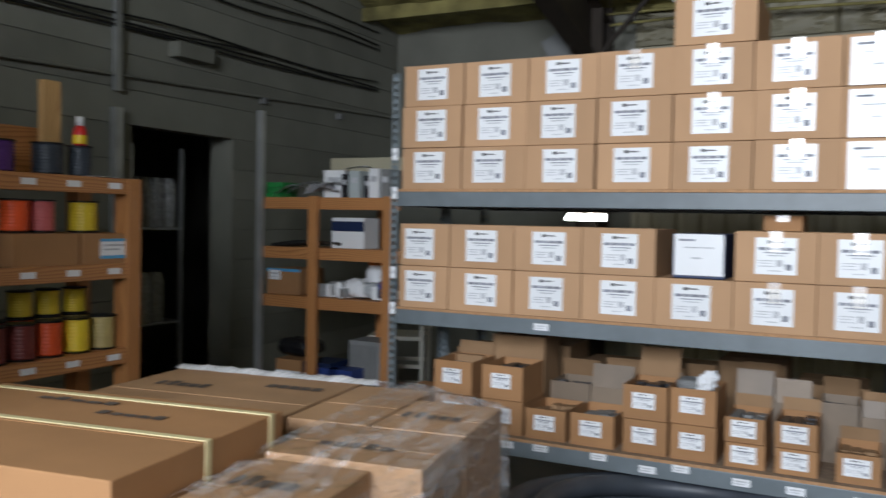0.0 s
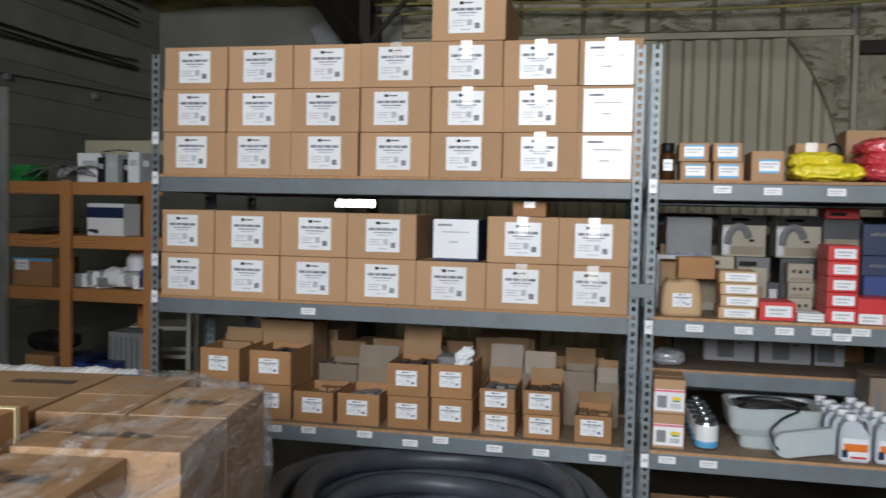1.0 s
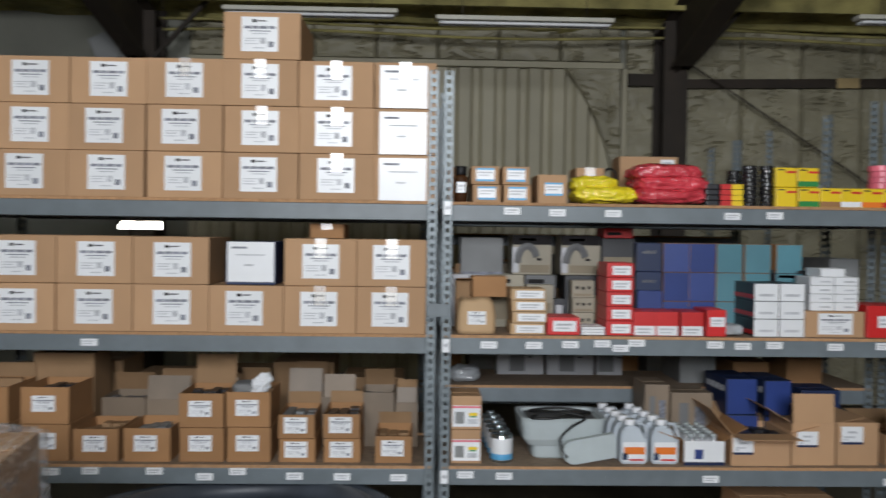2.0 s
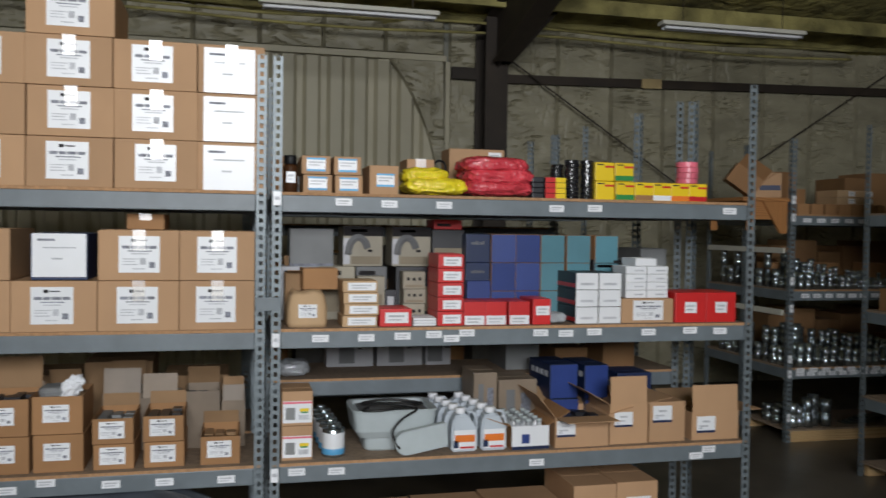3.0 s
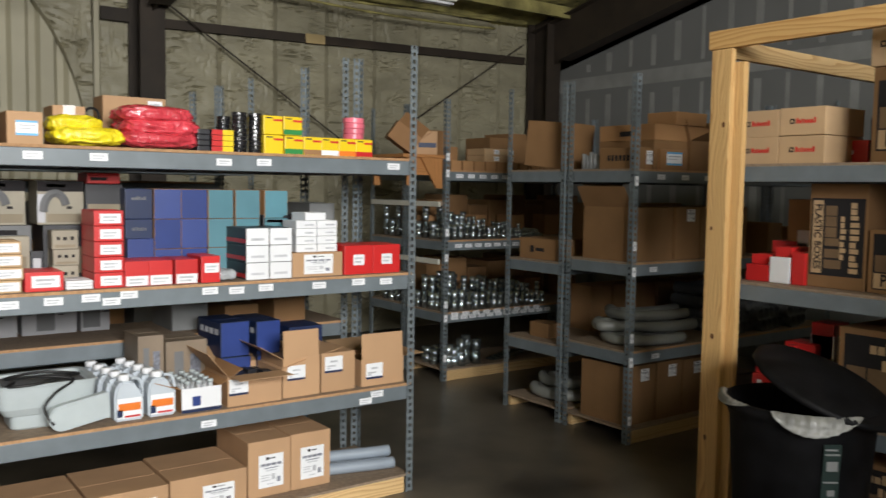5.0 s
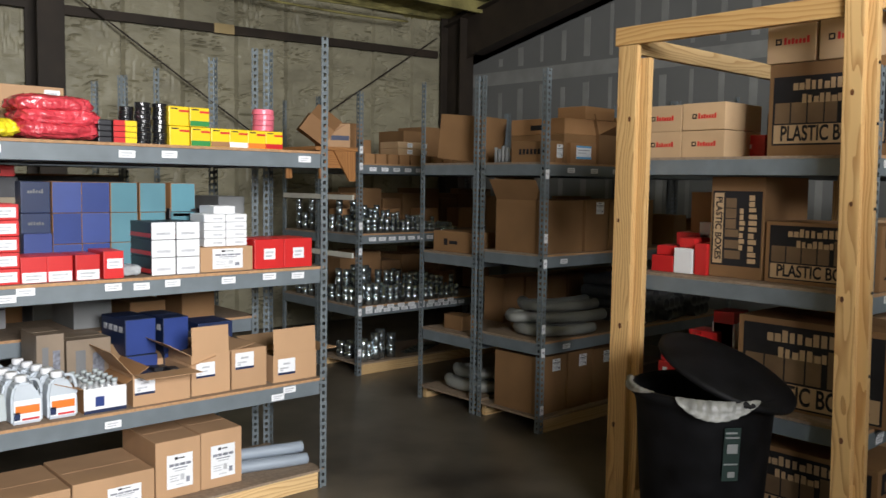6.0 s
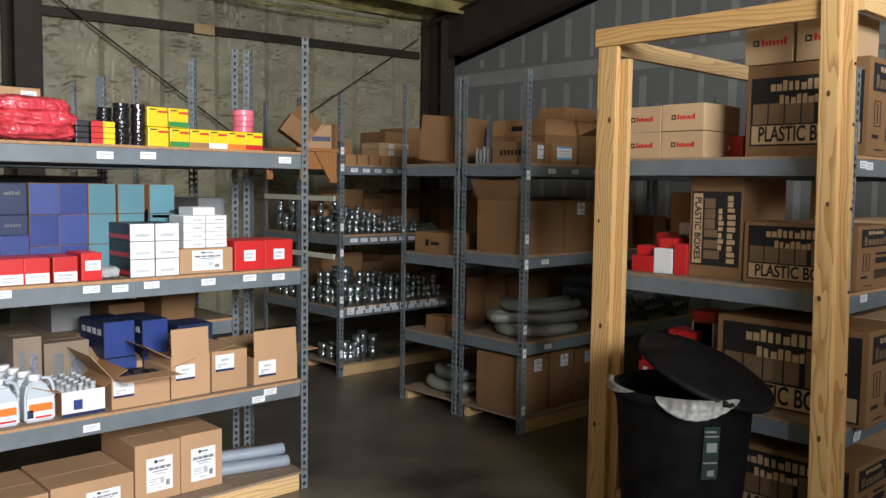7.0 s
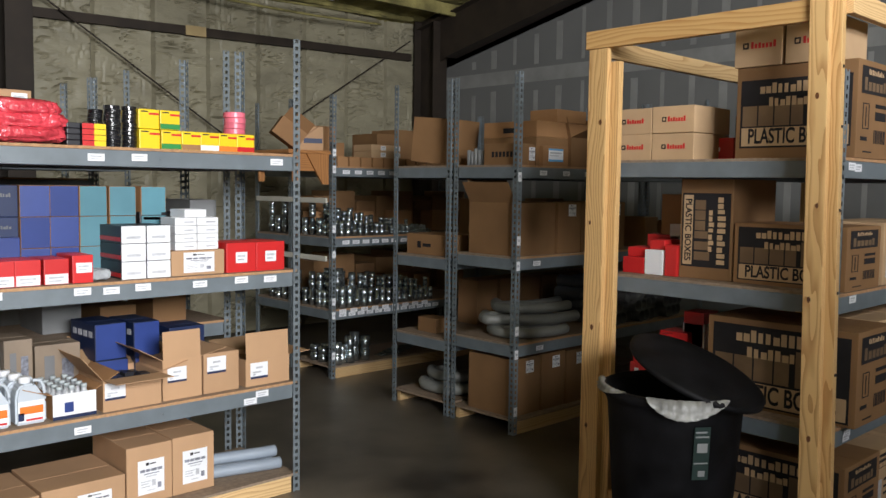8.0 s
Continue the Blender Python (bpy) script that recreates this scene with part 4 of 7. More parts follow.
def can(x, y):
    ob = thing("can", (x, y, L3), "metal can with a white and blue label", "can", "cans on the lower shelf", bm=lathe([(0.05, 0), (0.052, 0.003), (0.052, 0.126), (0.050, 0.129)]), mat=CHROME, smooth=True)
    part("wrapper", lathe([(0.0524, 0.012), (0.0528, 0.013), (0.0528, 0.112), (0.0524, 0.113)]), WHITEC, ob, "white paper wrapper", True)
    part("blue_band", lathe([(0.0529, 0.013), (0.0532, 0.0135), (0.0532, 0.040), (0.0529, 0.0405)]), SKY, ob, "blue band", True)
    part("cap", lathe([(0.021, 0.129), (0.021, 0.146), (0.019, 0.148)], 16), CHROME, ob, "small screw cap", True)


for k in range(5):
    can(0.446 - 0.004 * k, F + 0.11 + 0.108 * k)

# pale grey light fixture housings with a cable
fx = thing("light_fixture_housing", (0.745, F + 0.10, L3), "pale grey plastic light fixture housings with a black cable", "fixture")
bm = bmesh.new()
loops = []
for z, hx, hy in ((0.0, 0.135, 0.098), (0.008, 0.145, 0.105), (0.062, 0.148, 0.108), (0.068, 0.172, 0.128), (0.100, 0.194, 0.144), (0.186, 0.207, 0.154), (0.198, 0.210, 0.157), (0.203, 0.206, 0.152), (0.200, 0.186, 0.132), (0.184, 0.180, 0.126)):
    loops.append([bm.verts.new((math.copysign(abs(math.cos(a)) ** 0.27, math.cos(a)) * hx, 0.15 + math.copysign(abs(math.sin(a)) ** 0.27, math.sin(a)) * hy, z)) for a in (2 * math.pi * q / 48 for q in range(48))])
for lo, hi in zip(loops, loops[1:]):
    for q in range(48):
        bm.faces.new((lo[q], lo[(q + 1) % 48], hi[(q + 1) % 48], hi[q]))
bm.faces.new(loops[0][::-1])
bm.faces.new(loops[-1])
part("housing", bm, GREYPL, fx, "pale grey stepped tray with rounded corners")
part("recess_panel", box(-0.165, 0.165, 0.045, 0.255, 0.185, 0.191, 0.002), MIDG, fx, "darker recessed panel")
bm = bmesh.new()
n = 10
outline = [(-0.07 + 0.05 * math.cos(a), 0.056 * math.sin(a)) for a in (math.pi / 2 + math.pi * k / n for k in range(n + 1))]
outline = [(x - 0.02, z) for x, z in outline] + [(0.11, -0.055), (0.12, 0.058)]
fr = [bm.verts.new((x, 0.0, z)) for x, z in outline]
bk = [bm.verts.new((x, 0.05, z)) for x, z in outline]
bm.faces.new(fr)
bm.faces.new(bk[::-1])
for k in range(len(fr)):
    bm.faces.new((fr[k], bk[k], bk[(k + 1) % len(fr)], fr[(k + 1) % len(fr)]))
bmesh.ops.recalc_face_normals(bm, faces=bm.faces[:])
bmesh.ops.bevel(bm, geom=bm.edges[:], offset=0.006, segments=2, affect="EDGES")
arm = part("front_cover", bm, GREYPL, fx, "rounded loose cover leaning in front")
arm.matrix_basis = pose(0.12, -0.085, 0.075, 0, -9, 3)
part("cable", tube([(-0.12, 0.1, 0.20), (-0.16, 0.0, 0.205), (-0.05, -0.02, 0.21), (0.08, 0.05, 0.215), (0.15, 0.14, 0.205), (0.0, 0.2, 0.215), (-0.15, 0.15, 0.21), (-0.02, 0.05, 0.225), (0.10, 0.0, 0.21), (0.02, -0.045, 0.17), (-0.03, -0.06, 0.11), (0.0, -0.095, 0.04)], 0.006, 8), RUBBER, fx, "black power cable", True)


def jug(x, y, k):
    """A flat-sided jug with a side handle, seen end on in a file of five."""
    ob = thing("jug", (x, y, L3), "pale grey plastic jug with an orange and blue label", "jug", "plastic jugs in two files")
    bm = bmesh.new()
    prof = [(-0.062, 0), (0.066, 0), (0.066, 0.10), (0.052, 0.125), (0.020, 0.178), (-0.030, 0.182), (-0.052, 0.165), (-0.062, 0.12)]
    a = [bm.verts.new((px, 0.0, pz)) for px, pz in prof]
    b = [bm.verts.new((px, 0.082, pz)) for px, pz in prof]
    bm.faces.new(a)
    bm.faces.new(b[::-1])
    for q in range(len(a)):
        bm.faces.new((a[q], b[q], b[(q + 1) % len(a)], a[(q + 1) % len(a)]))
    bmesh.ops.recalc_face_normals(bm, faces=bm.faces[:])
    bmesh.ops.bevel(bm, geom=bm.edges[:], offset=0.009, segments=2, affect="EDGES")
    part("body", bm, JUG, ob)
    part("cap", lathe([(0.024, 0.180), (0.025, 0.182), (0.025, 0.205), (0.022, 0.207)], 16, -0.012, 0.041), WHITEC, ob, "white screw cap", True)
    part("handle", tube([(0.022, 0.041, 0.185), (0.055, 0.041, 0.178), (0.072, 0.041, 0.13), (0.070, 0.041, 0.095)], 0.0075, 8), JUG, ob, "", True)
    if k == 0:
        lb = part("label", box(-0.052, 0.056, -0.0014, 0.0, 0.014, 0.105), WHITEC, ob, "white label with orange print")
        part("orange_print", box(-0.046, 0.052, -0.0022, 0.0, 0.048, 0.082), ORANGE, lb)
        part("blue_print", box(-0.052, -0.028, -0.0022, 0.0, 0.02, 0.055), NAVY, lb)
        part("red_print", box(-0.02, 0.05, -0.0022, 0.0, 0.017, 0.026), RED, lb)


for x, dx in ((1.068, -0.012), (1.216, -0.014)):
    for k in range(5):
        jug(x + dx * k, F + 0.05 + 0.095 * k, k)
tray = open_box(1.40, F + 0.04, L3, 0.19, 0.34, 0.112, "open white and blue fronted carton of clear bottles", flaps=(None, None, 70, 60), mat=CARD_B)
fp = part("front_panel", box(-0.096, 0.096, -0.003, -0.001, 0.0, 0.115), WHITEC, tray, "white printed front")
part("base_band", box(-0.096, 0.096, -0.004, -0.002, 0.0, 0.016), NAVY, fp)
part("picture", box(-0.045, -0.005, -0.004, -0.002, 0.03, 0.075), BLUE, fp)
for i in range(3):
    for j in range(5):
        b = thing("bottle", (1.345 + 0.055 * i, F + 0.075 + 0.06 * j, L3 + 0.005), "small clear plastic bottle in an open carton", "bottle", "clear bottles", bm=lathe([(0.022, 0), (0.024, 0.004), (0.024, 0.09), (0.012, 0.112), (0.012, 0.122)], 12), mat=WRAPC, smooth=True)
        part("cap", lathe([(0.014, 0.122), (0.014, 0.138)], 12), GREYPL, b, "", True)
open_box(1.668, F + 0.035, L3, 0.282, 0.30, 0.150, "open brown carton of black packs, flaps out", flaps=(88, 60, 40, 75), lab=("navy", 0.2, 0.62, 0.098, 0.08), mat=CARD, full=0.9, fill=BLACKC)
open_box(1.927, F + 0.05, L3, 0.206, 0.28, 0.200, "open brown carton with the front flap standing up", flaps=(-3, 70, 60, 80), lab=("navy", 0.36, 0.62, 0.10, 0.075), mat=CARD, full=0.8, fill=CARD_IN)
carton(2.141, F + 0.05, L3, 0.200, 0.28, 0.205, "brown carton with a white and navy label", lab=("navy", 0.36, 0.70, 0.105, 0.085))
open_box(2.415, F + 0.05, L3, 0.268, 0.28, 0.143, "open brown carton with a tall raised flap", flaps=(-3, 70, None, 88), lab=("navy", 0.30, 0.56, 0.10, 0.085), mat=CARD, full=0.8, fill=CARD_IN)
for x, w, h in ((1.255, 0.125, 0.33), (1.432, 0.21, 0.29)):
    ob = carton(x, F + 0.33, L3, w, 0.24, h, "grey-brown printed carton at the back of the lower shelf", mat=CARD_G)
    part("print", box(-w * 0.30, -w * 0.08, -0.0014, 0, h * 0.40, h * 0.82), MIDG, ob, "dark printed picture")
    part("print", box(w * 0.08, w * 0.34, -0.0014, 0, h * 0.36, h * 0.76), INK2, ob, "dark printed picture")
for x, w, top in ((1.687, 0.160, 0.98), (1.872, 0.140, 0.972)):
    h = (top - L3) / 2
    for k in range(2):
        ob = carton(x - 0.006 * k, F + 0.315, L3 + h * k, w, 0.28, h - 0.002, "long navy carton with a bright blue end", mat=NAVY, group="dark blue cartons", rz=3 * k)
        part("end_panel", box(-w / 2 + 0.004, w / 2 - 0.004, -0.0016, 0, 0.004, h - 0.006), BLUE, ob, "bright blue end panel")
        for q in range(4):
            part("side_print", box(-w / 2 - 0.0012, -w / 2, 0.03 + 0.06 * q, 0.07 + 0.06 * q, h * 0.62, h * 0.78), PAPER_D, ob, "pale printed bar")
ob = carton(2.10, F + 0.34, L3, 0.20, 0.22, 0.305, "navy carton with white lettering bars", mat=NAVY, group="dark blue cartons")
part("print", box(0.02, 0.06, -0.0014, 0, 0.25, 0.275), WHITEC, ob)
carton(1.985, F + 0.60 - 0.2, L3, 0.028, 0.18, 0.26, "black carton at the back", mat=BLACKC)

# ---- floor level of the mixed goods rack ----
for x, w, h in ((2.014, 0.228, 0.295), (1.780, 0.233, 0.29)):
    carton(x, F + 0.11, 0.102, w, 0.42, h, "large brown carton with a white printed label", lab=("ship", 0.53, 0.45, 0.135, 0.17), group="cartons on the rack base")
for x, w, h in ((1.46, 0.385, 0.175), (1.08, 0.36, 0.165), (0.70, 0.38, 0.16), (0.36, 0.28, 0.15)):
    carton(x, F + 0.10, 0.102, w, 0.42, h, "low brown carton with a white printed label", lab=("ship", 0.62, 0.4, 0.16, 0.10), group="cartons on the rack base")
for k, (z, y) in enumerate(((0.135, 0.13), (0.135, 0.23), (0.190, 0.18))):
    thing("conduit_bend", (2.37, F + y, z), "blue-grey plastic conduit lying on the rack base", "pipe", "conduit bends on the rack base", bm=tube([(-0.28, 0.10, 0.0), (-0.1, 0.06, 0.0), (0.08, 0.015, 0.0), (0.17, 0.0, 0.0)], 0.032, 14), mat=PVCB, smooth=True)

# ---- rack behind: what shows between the front goods ----
# white cartons greyed in place of the shade on them
for x in (0.64, 0.93, 1.16):
    ob = carton(x, 4.86, 0.88, 0.27 if x < 1.1 else 0.15, 0.15, 0.17, "white printed carton on the rack behind", mat=PALE, group="white cartons on the rack behind")
    part("picture", box(-0.065, 0.025, -0.0014, 0, 0.02, 0.135), MIDG, ob, "dark printed picture")
    part("print", box(0.04, 0.07, -0.0014, 0, 0.10, 0.106), INK, ob)
bag(0.30, 4.62, 0.88, 0.16, 0.14, 0.08, WRAPC, "clear bag of small metal parts on the rack behind", 33)
# several carton colours here are darkened in place of shade
for k in range(12):
    x = 0.35 + 0.19 * k
    carton(x, 4.62 + 0.05 * (k % 2), 1.22, 0.17, 0.35, (0.24, 0.31, 0.18, 0.36)[k % 4], "carton standing on the rack behind", mat=(CARD_SHADE, TAN, CARD_SHADE, GREYC)[k % 4], group="cartons on the rack behind", lab=("blue", 0.5, 0.6, 0.08, 0.05) if k % 3 == 0 else None)
for k in range(6):
    carton(-2.1 + 0.38 * k, 4.60, 1.22, 0.33, 0.35, (0.36, 0.30, 0.34)[k % 3], "carton on the rack behind the carton rack", mat=CARD_B, group="cartons on the rack behind")
    carton(-2.1 + 0.38 * k, 4.60, 0.62, 0.33, 0.35, (0.30, 0.36, 0.28)[k % 3], "carton on the rack behind the carton rack", mat=CARD_IN, group="cartons on the rack behind")
for k in range(7):
    carton(0.4 + 0.3 * k, 4.62, 0.88, 0.2, 0.35, (0.15, 0.2, 0.12)[k % 3], "small carton on the rack behind", mat=(CARD_SHADE, GREYC, CARD_SHADE)[k % 3], group="cartons on the rack behind") if k > 3 else None
carton(2.0, 4.62, 1.22 + 0.25, 0.08, 0.2, 0.1, "small yellow carton on the rack behind", mat=YEL)
bm = bmesh.new()
bmesh.ops.create_icosphere(bm, subdivisions=4, radius=1)
for v in bm.verts:
    c = v.co.copy()
    q = 0.62 + 0.75 * abs(noise.noise(c * 1.6 + Vector((3, 1, 7)))) + 0.42 * abs(noise.noise(c * 4.5))
    v.co = Vector((c.x * 0.050 * q + 0.02 * c.z, c.y * 0.045 * q, 0.050 + c.z * 0.062 * q))
thing("plastic_bag", (-0.70, F + 0.14, L3 + 0.30), "crumpled white plastic bag stuffed into an open box", "bag", bm=bm, mat=WHITEC)
bag(-0.765, F + 0.19, L3 + 0.30, 0.15, 0.14, 0.05, GREYC, "grey plastic bag of parts on an open box", 57)

# ---- pallet of strapped cartons beside the camera ----
PX, PY, PR = -0.895, 1.637, 8.2
PAL = pose(PX, PY, 0, 0, 0, PR)


def on_pallet(x0, x1, y0, y1, z0, z1, text, marks=(), mat=None):
    p = PAL @ Vector(((x0 + x1) / 2, y0, z0))
    ob = carton(p.x, p.y, p.z, x1 - x0 - 0.006, y1 - y0 - 0.006, z1 - z0 - 0.002, text, mat=mat or CARD_P, rz=PR, group="cartons on the pallet")
    h = z1 - z0
    for (mx, my, mw, mh) in marks:
        p = part("print", word_shape(mw, mh, 5, int(mx * 100) + 50, 0.14), STENCIL, ob, "faded stencilled mark")
        p.matrix_basis = pose(mx + mw / 2, my, h + 0.0016, -90, 0, 0)
        tagged(p, kind="stuff")
    return ob


pallet = thing("pallet", (0, 0, 0), "wooden pallet under a load of cartons", "pallet")
pallet.matrix_basis = PAL
for k in range(7):
    part("deck_board", box(-1.25, 0.0, -0.5 + 0.22 * k, -0.40 + 0.22 * k, 0.108, 0.128, 0.002), PINE_X, pallet)
for x in (-1.22, -0.65, -0.09):
    part("stringer", box(x, x + 0.085, -0.5, 0.92, 0.0, 0.107, 0.003), PINE_Y, pallet)
for lz in range(3):
    z0 = 0.129 + 0.334 * lz
    z1 = z0 + 0.334
    on_pallet(-0.40 if lz == 2 else -0.52, 0.0, 0.0, 0.318, z0, z1, "brown carton in a film-wrapped pallet load", [(-0.11, 0.12, 0.2, 0.05)] if lz == 2 else ())
    on_pallet(-0.27, 0.0, 0.32, 0.68, z0, z1, "brown carton in a film-wrapped pallet load", [(-0.10, 0.16, 0.18, 0.07)] if lz == 2 else ())
    on_pallet(-0.52, -0.272, 0.32, 0.82, z0, z1, "brown carton in a film-wrapped pallet load")
    on_pallet(-1.24, -0.53, 0.135, 0.865, z0, z1, "wide brown carton in a film-wrapped pallet load", [(-0.25, 0.45, 0.2, 0.07), (0.1, 0.55, 0.2, 0.07)] if lz == 2 else ())
    if lz < 2:
        on_pallet(-1.24, -0.53, -0.50, 0.125, z0, z1, "wide brown carton in a film-wrapped pallet load")
        on_pallet(-0.52, -0.13, -0.62, -0.01, z0, z1, "brown carton in a film-wrapped pallet load")
on_pallet(-0.405, -0.12, -0.62, -0.004, 0.797, 1.118, "brown carton at the front of the pallet load", [(-0.10, 0.44, 0.16, 0.07)])
raised = on_pallet(-1.30, -0.412, -0.50, 0.118, 0.797, 1.20, "large brown carton bound with two yellow straps", [(-0.2, 0.50, 0.25, 0.035), (0.05, 0.42, 0.2, 0.035)], CARD_B)
for y in (0.298, 0.559):
    s = part("strap", box(-0.443, 0.443, y - 0.010, y + 0.010, 0.402, 0.4048, 0.001), STRAP, raised, "yellow plastic strap")
    part("strap_drop", box(0.4405, 0.4435, y - 0.010, y + 0.010, 0.0, 0.404), STRAP, s)
pb2 = thing("stretch_film", (0, 0, 0), "clear wrinkled stretch film around the pallet load", "film")
pb2.matrix_basis = PAL
bm = bmesh.new()
ring = [(-0.40, -0.63), (-0.30, -0.632), (-0.12, -0.625), (-0.09, -0.4), (-0.04, -0.15), (0.006, 0.0), (0.012, 0.3), (0.008, 0.68), (-0.10, 0.74), (-0.27, 0.83), (-0.5, 0.878), (-0.8, 0.882), (-1.1, 0.88), (-1.26, 0.872)]
dense = []
for a, b in zip(ring, ring[1:]):
    for k in range(6):
        dense.append(((a[0] + (b[0] - a[0]) * k / 6), a[1] + (b[1] - a[1]) * k / 6))
dense.append(ring[-1])
grid = []
for j in range(15):
    row = []
    for i, (x, y) in enumerate(dense):
        z = 0.13 + (1.0 if y > -0.02 else 0.982) * j / 13
        n = 0.010 * noise.noise(Vector((x * 9, y * 9, z * 14)))
        dx, dy = (0.012 + n, 0.0) if x > -0.13 else (0.0, (0.012 + n) * (1 if y > 0 else -1))
        if j >= 13:
            z += 0.012 * noise.noise(Vector((x * 14, y * 14, 9))) - (0.012 if j == 14 else 0)
            sx, sy = (-0.03 * (j - 13) if x > -0.13 else 0), (-0.05 * (j - 13) * (1 if y > 0 else -1) if x <= -0.13 else 0)
            dx, dy = dx + sx, dy + sy
            if j == 14:
                z = 1.1365 if y > -0.02 else 1.126
        row.append(bm.verts.new((x + dx, y + dy, z)))
    grid.append(row)
for j in range(14):
    for i in range(len(dense) - 1):
        bm.faces.new((grid[j][i], grid[j][i + 1], grid[j + 1][i + 1], grid[j + 1][i]))
part("side_wrap", bm, FILM, pb2, "", True)
bm = bmesh.new()
n = 40


def film_z(x, y):
    return 1.137 - (0.012 if y < -0.01 else 0.0) + 0.004 + 0.007 * noise.noise(Vector((x * 40, y * 14, 2))) + 0.004 * abs(noise.noise(Vector((x * 90 + y * 30, y * 25, 6))))


def film_edge(y):
    """The right-hand limit of the load at y: slanted in front of the first carton and at the cut-off rear corner."""
    return -0.10 if y < -0.15 else (-0.04 if y < 0 else (0.008 if y < 0.66 else 0.008 - (y - 0.66) * 1.75))


top = [[bm.verts.new((-0.40 + (film_edge(-0.62 + 1.47 * j / n) + 0.40) * i / n, -0.62 + 1.47 * j / n, film_z(-0.40 + 0.40 * i / n, -0.62 + 1.47 * j / n))) for j in range(n + 1)] for i in range(n + 1)]
for i in range(n):
    for j in range(n):
        bm.faces.new((top[i][j], top[i + 1][j], top[i + 1][j + 1], top[i][j + 1]))
part("top_wrap", bm, FILM_TOP, pb2, "", True)
# the bunched film edge at the back
BUNCH = mk("bunched_film", (0.72, 0.72, 0.74), 0.2, var=0.1, bump=0.6, fine=40, coat=0.5)
bm = bmesh.new()
prev = None
for k in range(90):
    x = -1.24 + 0.76 * k / 89
    h = 0.006 + 0.020 * abs(noise.noise(Vector((x * 9, 0, 3)))) + 0.008 * abs(noise.noise(Vector((x * 40, 1, 3))))
    yy = 0.855 + 0.012 * noise.noise(Vector((x * 14, 5, 3)))
    cur = [bm.verts.new((x, yy - 0.05, 1.134)), bm.verts.new((x, yy - 0.02 + 0.008 * math.sin(k * 1.9), 1.134 + h * 0.8)), bm.verts.new((x, yy, 1.134 + h)), bm.verts.new((x, yy + 0.02, 1.12))]
    if prev:
        for q in range(3):
            bm.faces.new((prev[q], prev[q + 1], cur[q + 1], cur[q]))
    prev = cur
part("bunched_edge", bm, BUNCH, pb2, "white bunched edge", False)
for o in pb2.children:
    o.visible_shadow = False

# ---- pine frame round the deep rack ----
pf = thing("pine_frame", (0, 0, 0), "frame of new pine posts and rails round a rack", "frame")


def board(x0, x1, y0, y1, z0, z1, mat, name="post"):
    return part(name, box(x0, x1, y0, y1, z0, z1, 0.004), mat, pf)


board(3.625, 3.663, 2.648, 2.762, 0.0, 2.395, PINE)
board(3.665, 3.703, 2.600, 2.690, 0.0, 2.33, PINE, "inner_post")
LEAN = Matrix.Translation((0, 1.5, 0)) @ pose(0, 0, 0, -1.15) @ Matrix.Translation((0, -1.5, 0))
for b in (board(3.605, 3.643, 1.480, 1.562, 0.0, 2.54, PINE), board(3.645, 3.683, 1.440, 1.528, 0.0, 2.54, PINE, "inner_post")):
    b.matrix_basis = LEAN
board(3.625, 3.663, 1.50 + 0.114, 2.785, 2.398, 2.490, PINE_Y, "top_rail")
board(3.668, 6.1, 2.700, 2.738, 2.36, 2.45, PINE_X, "side_rail")
board(3.686, 6.1, 1.46, 1.498, 2.42, 2.51, PINE_X, "side_rail")
board(6.06, 6.10, 2.655, 2.695, 0.0, 2.355, PINE)
board(6.06, 6.10, 1.50, 1.54, 0.0, 2.415, PINE)
board(3.665, 3.72, 2.56, 2.599, 0.0, 0.09, PINE, "foot_block")
board(3.704, 3.73, 2.62, 2.69, 1.24, 1.33, PINE, "wood_block")
for z in (1.6, 1.95, 2.2, 1.25, 0.9):
    bmk = bmesh.new()
    cyl(bmk, 0.007, -0.003, 0.003, rot=Matrix.Translation((3.664, 1.4395, z)) @ pose(0, 0, 0, 90), seg=10)
    part("bolt_hole", bmk, BLACKPL, pf).matrix_basis = LEAN

for kx, ky, kz, r, face in ((3.6045, 1.52, 0.62, 0.013, 0), (3.6045, 1.535, 1.22, 0.012, 0), (3.6045, 1.51, 1.62, 0.010, 0), (3.6045, 1.52, 2.08, 0.012, 0), (3.6245, 2.70, 0.95, 0.014, 0), (3.6245, 2.73, 1.5, 0.010, 0), (3.6245, 2.68, 2.02, 0.013, 0), (3.6245, 2.72, 0.42, 0.013, 0)):
    bmk = bmesh.new()
    cyl(bmk, r * 0.65, -0.0012, 0.0012, rot=Matrix.Translation((kx, ky, kz)) @ pose(0, 0, 0, 0, 90, 0) @ Matrix.Diagonal((1.7, 1, 1, 1)), seg=12)
    kn = part("knot", bmk, KNOT, pf, "dark knot in the wood")
    if ky < 1.6:
        kn.matrix_basis = LEAN


def side_box(y, z, w, d, h, text, mat=None, x=3.80, **kw):
    """A box whose front faces the camera across the aisle, towards -x."""
    return carton(x, y, z, w, d, h, text, mat=mat, rz=-90, **kw)


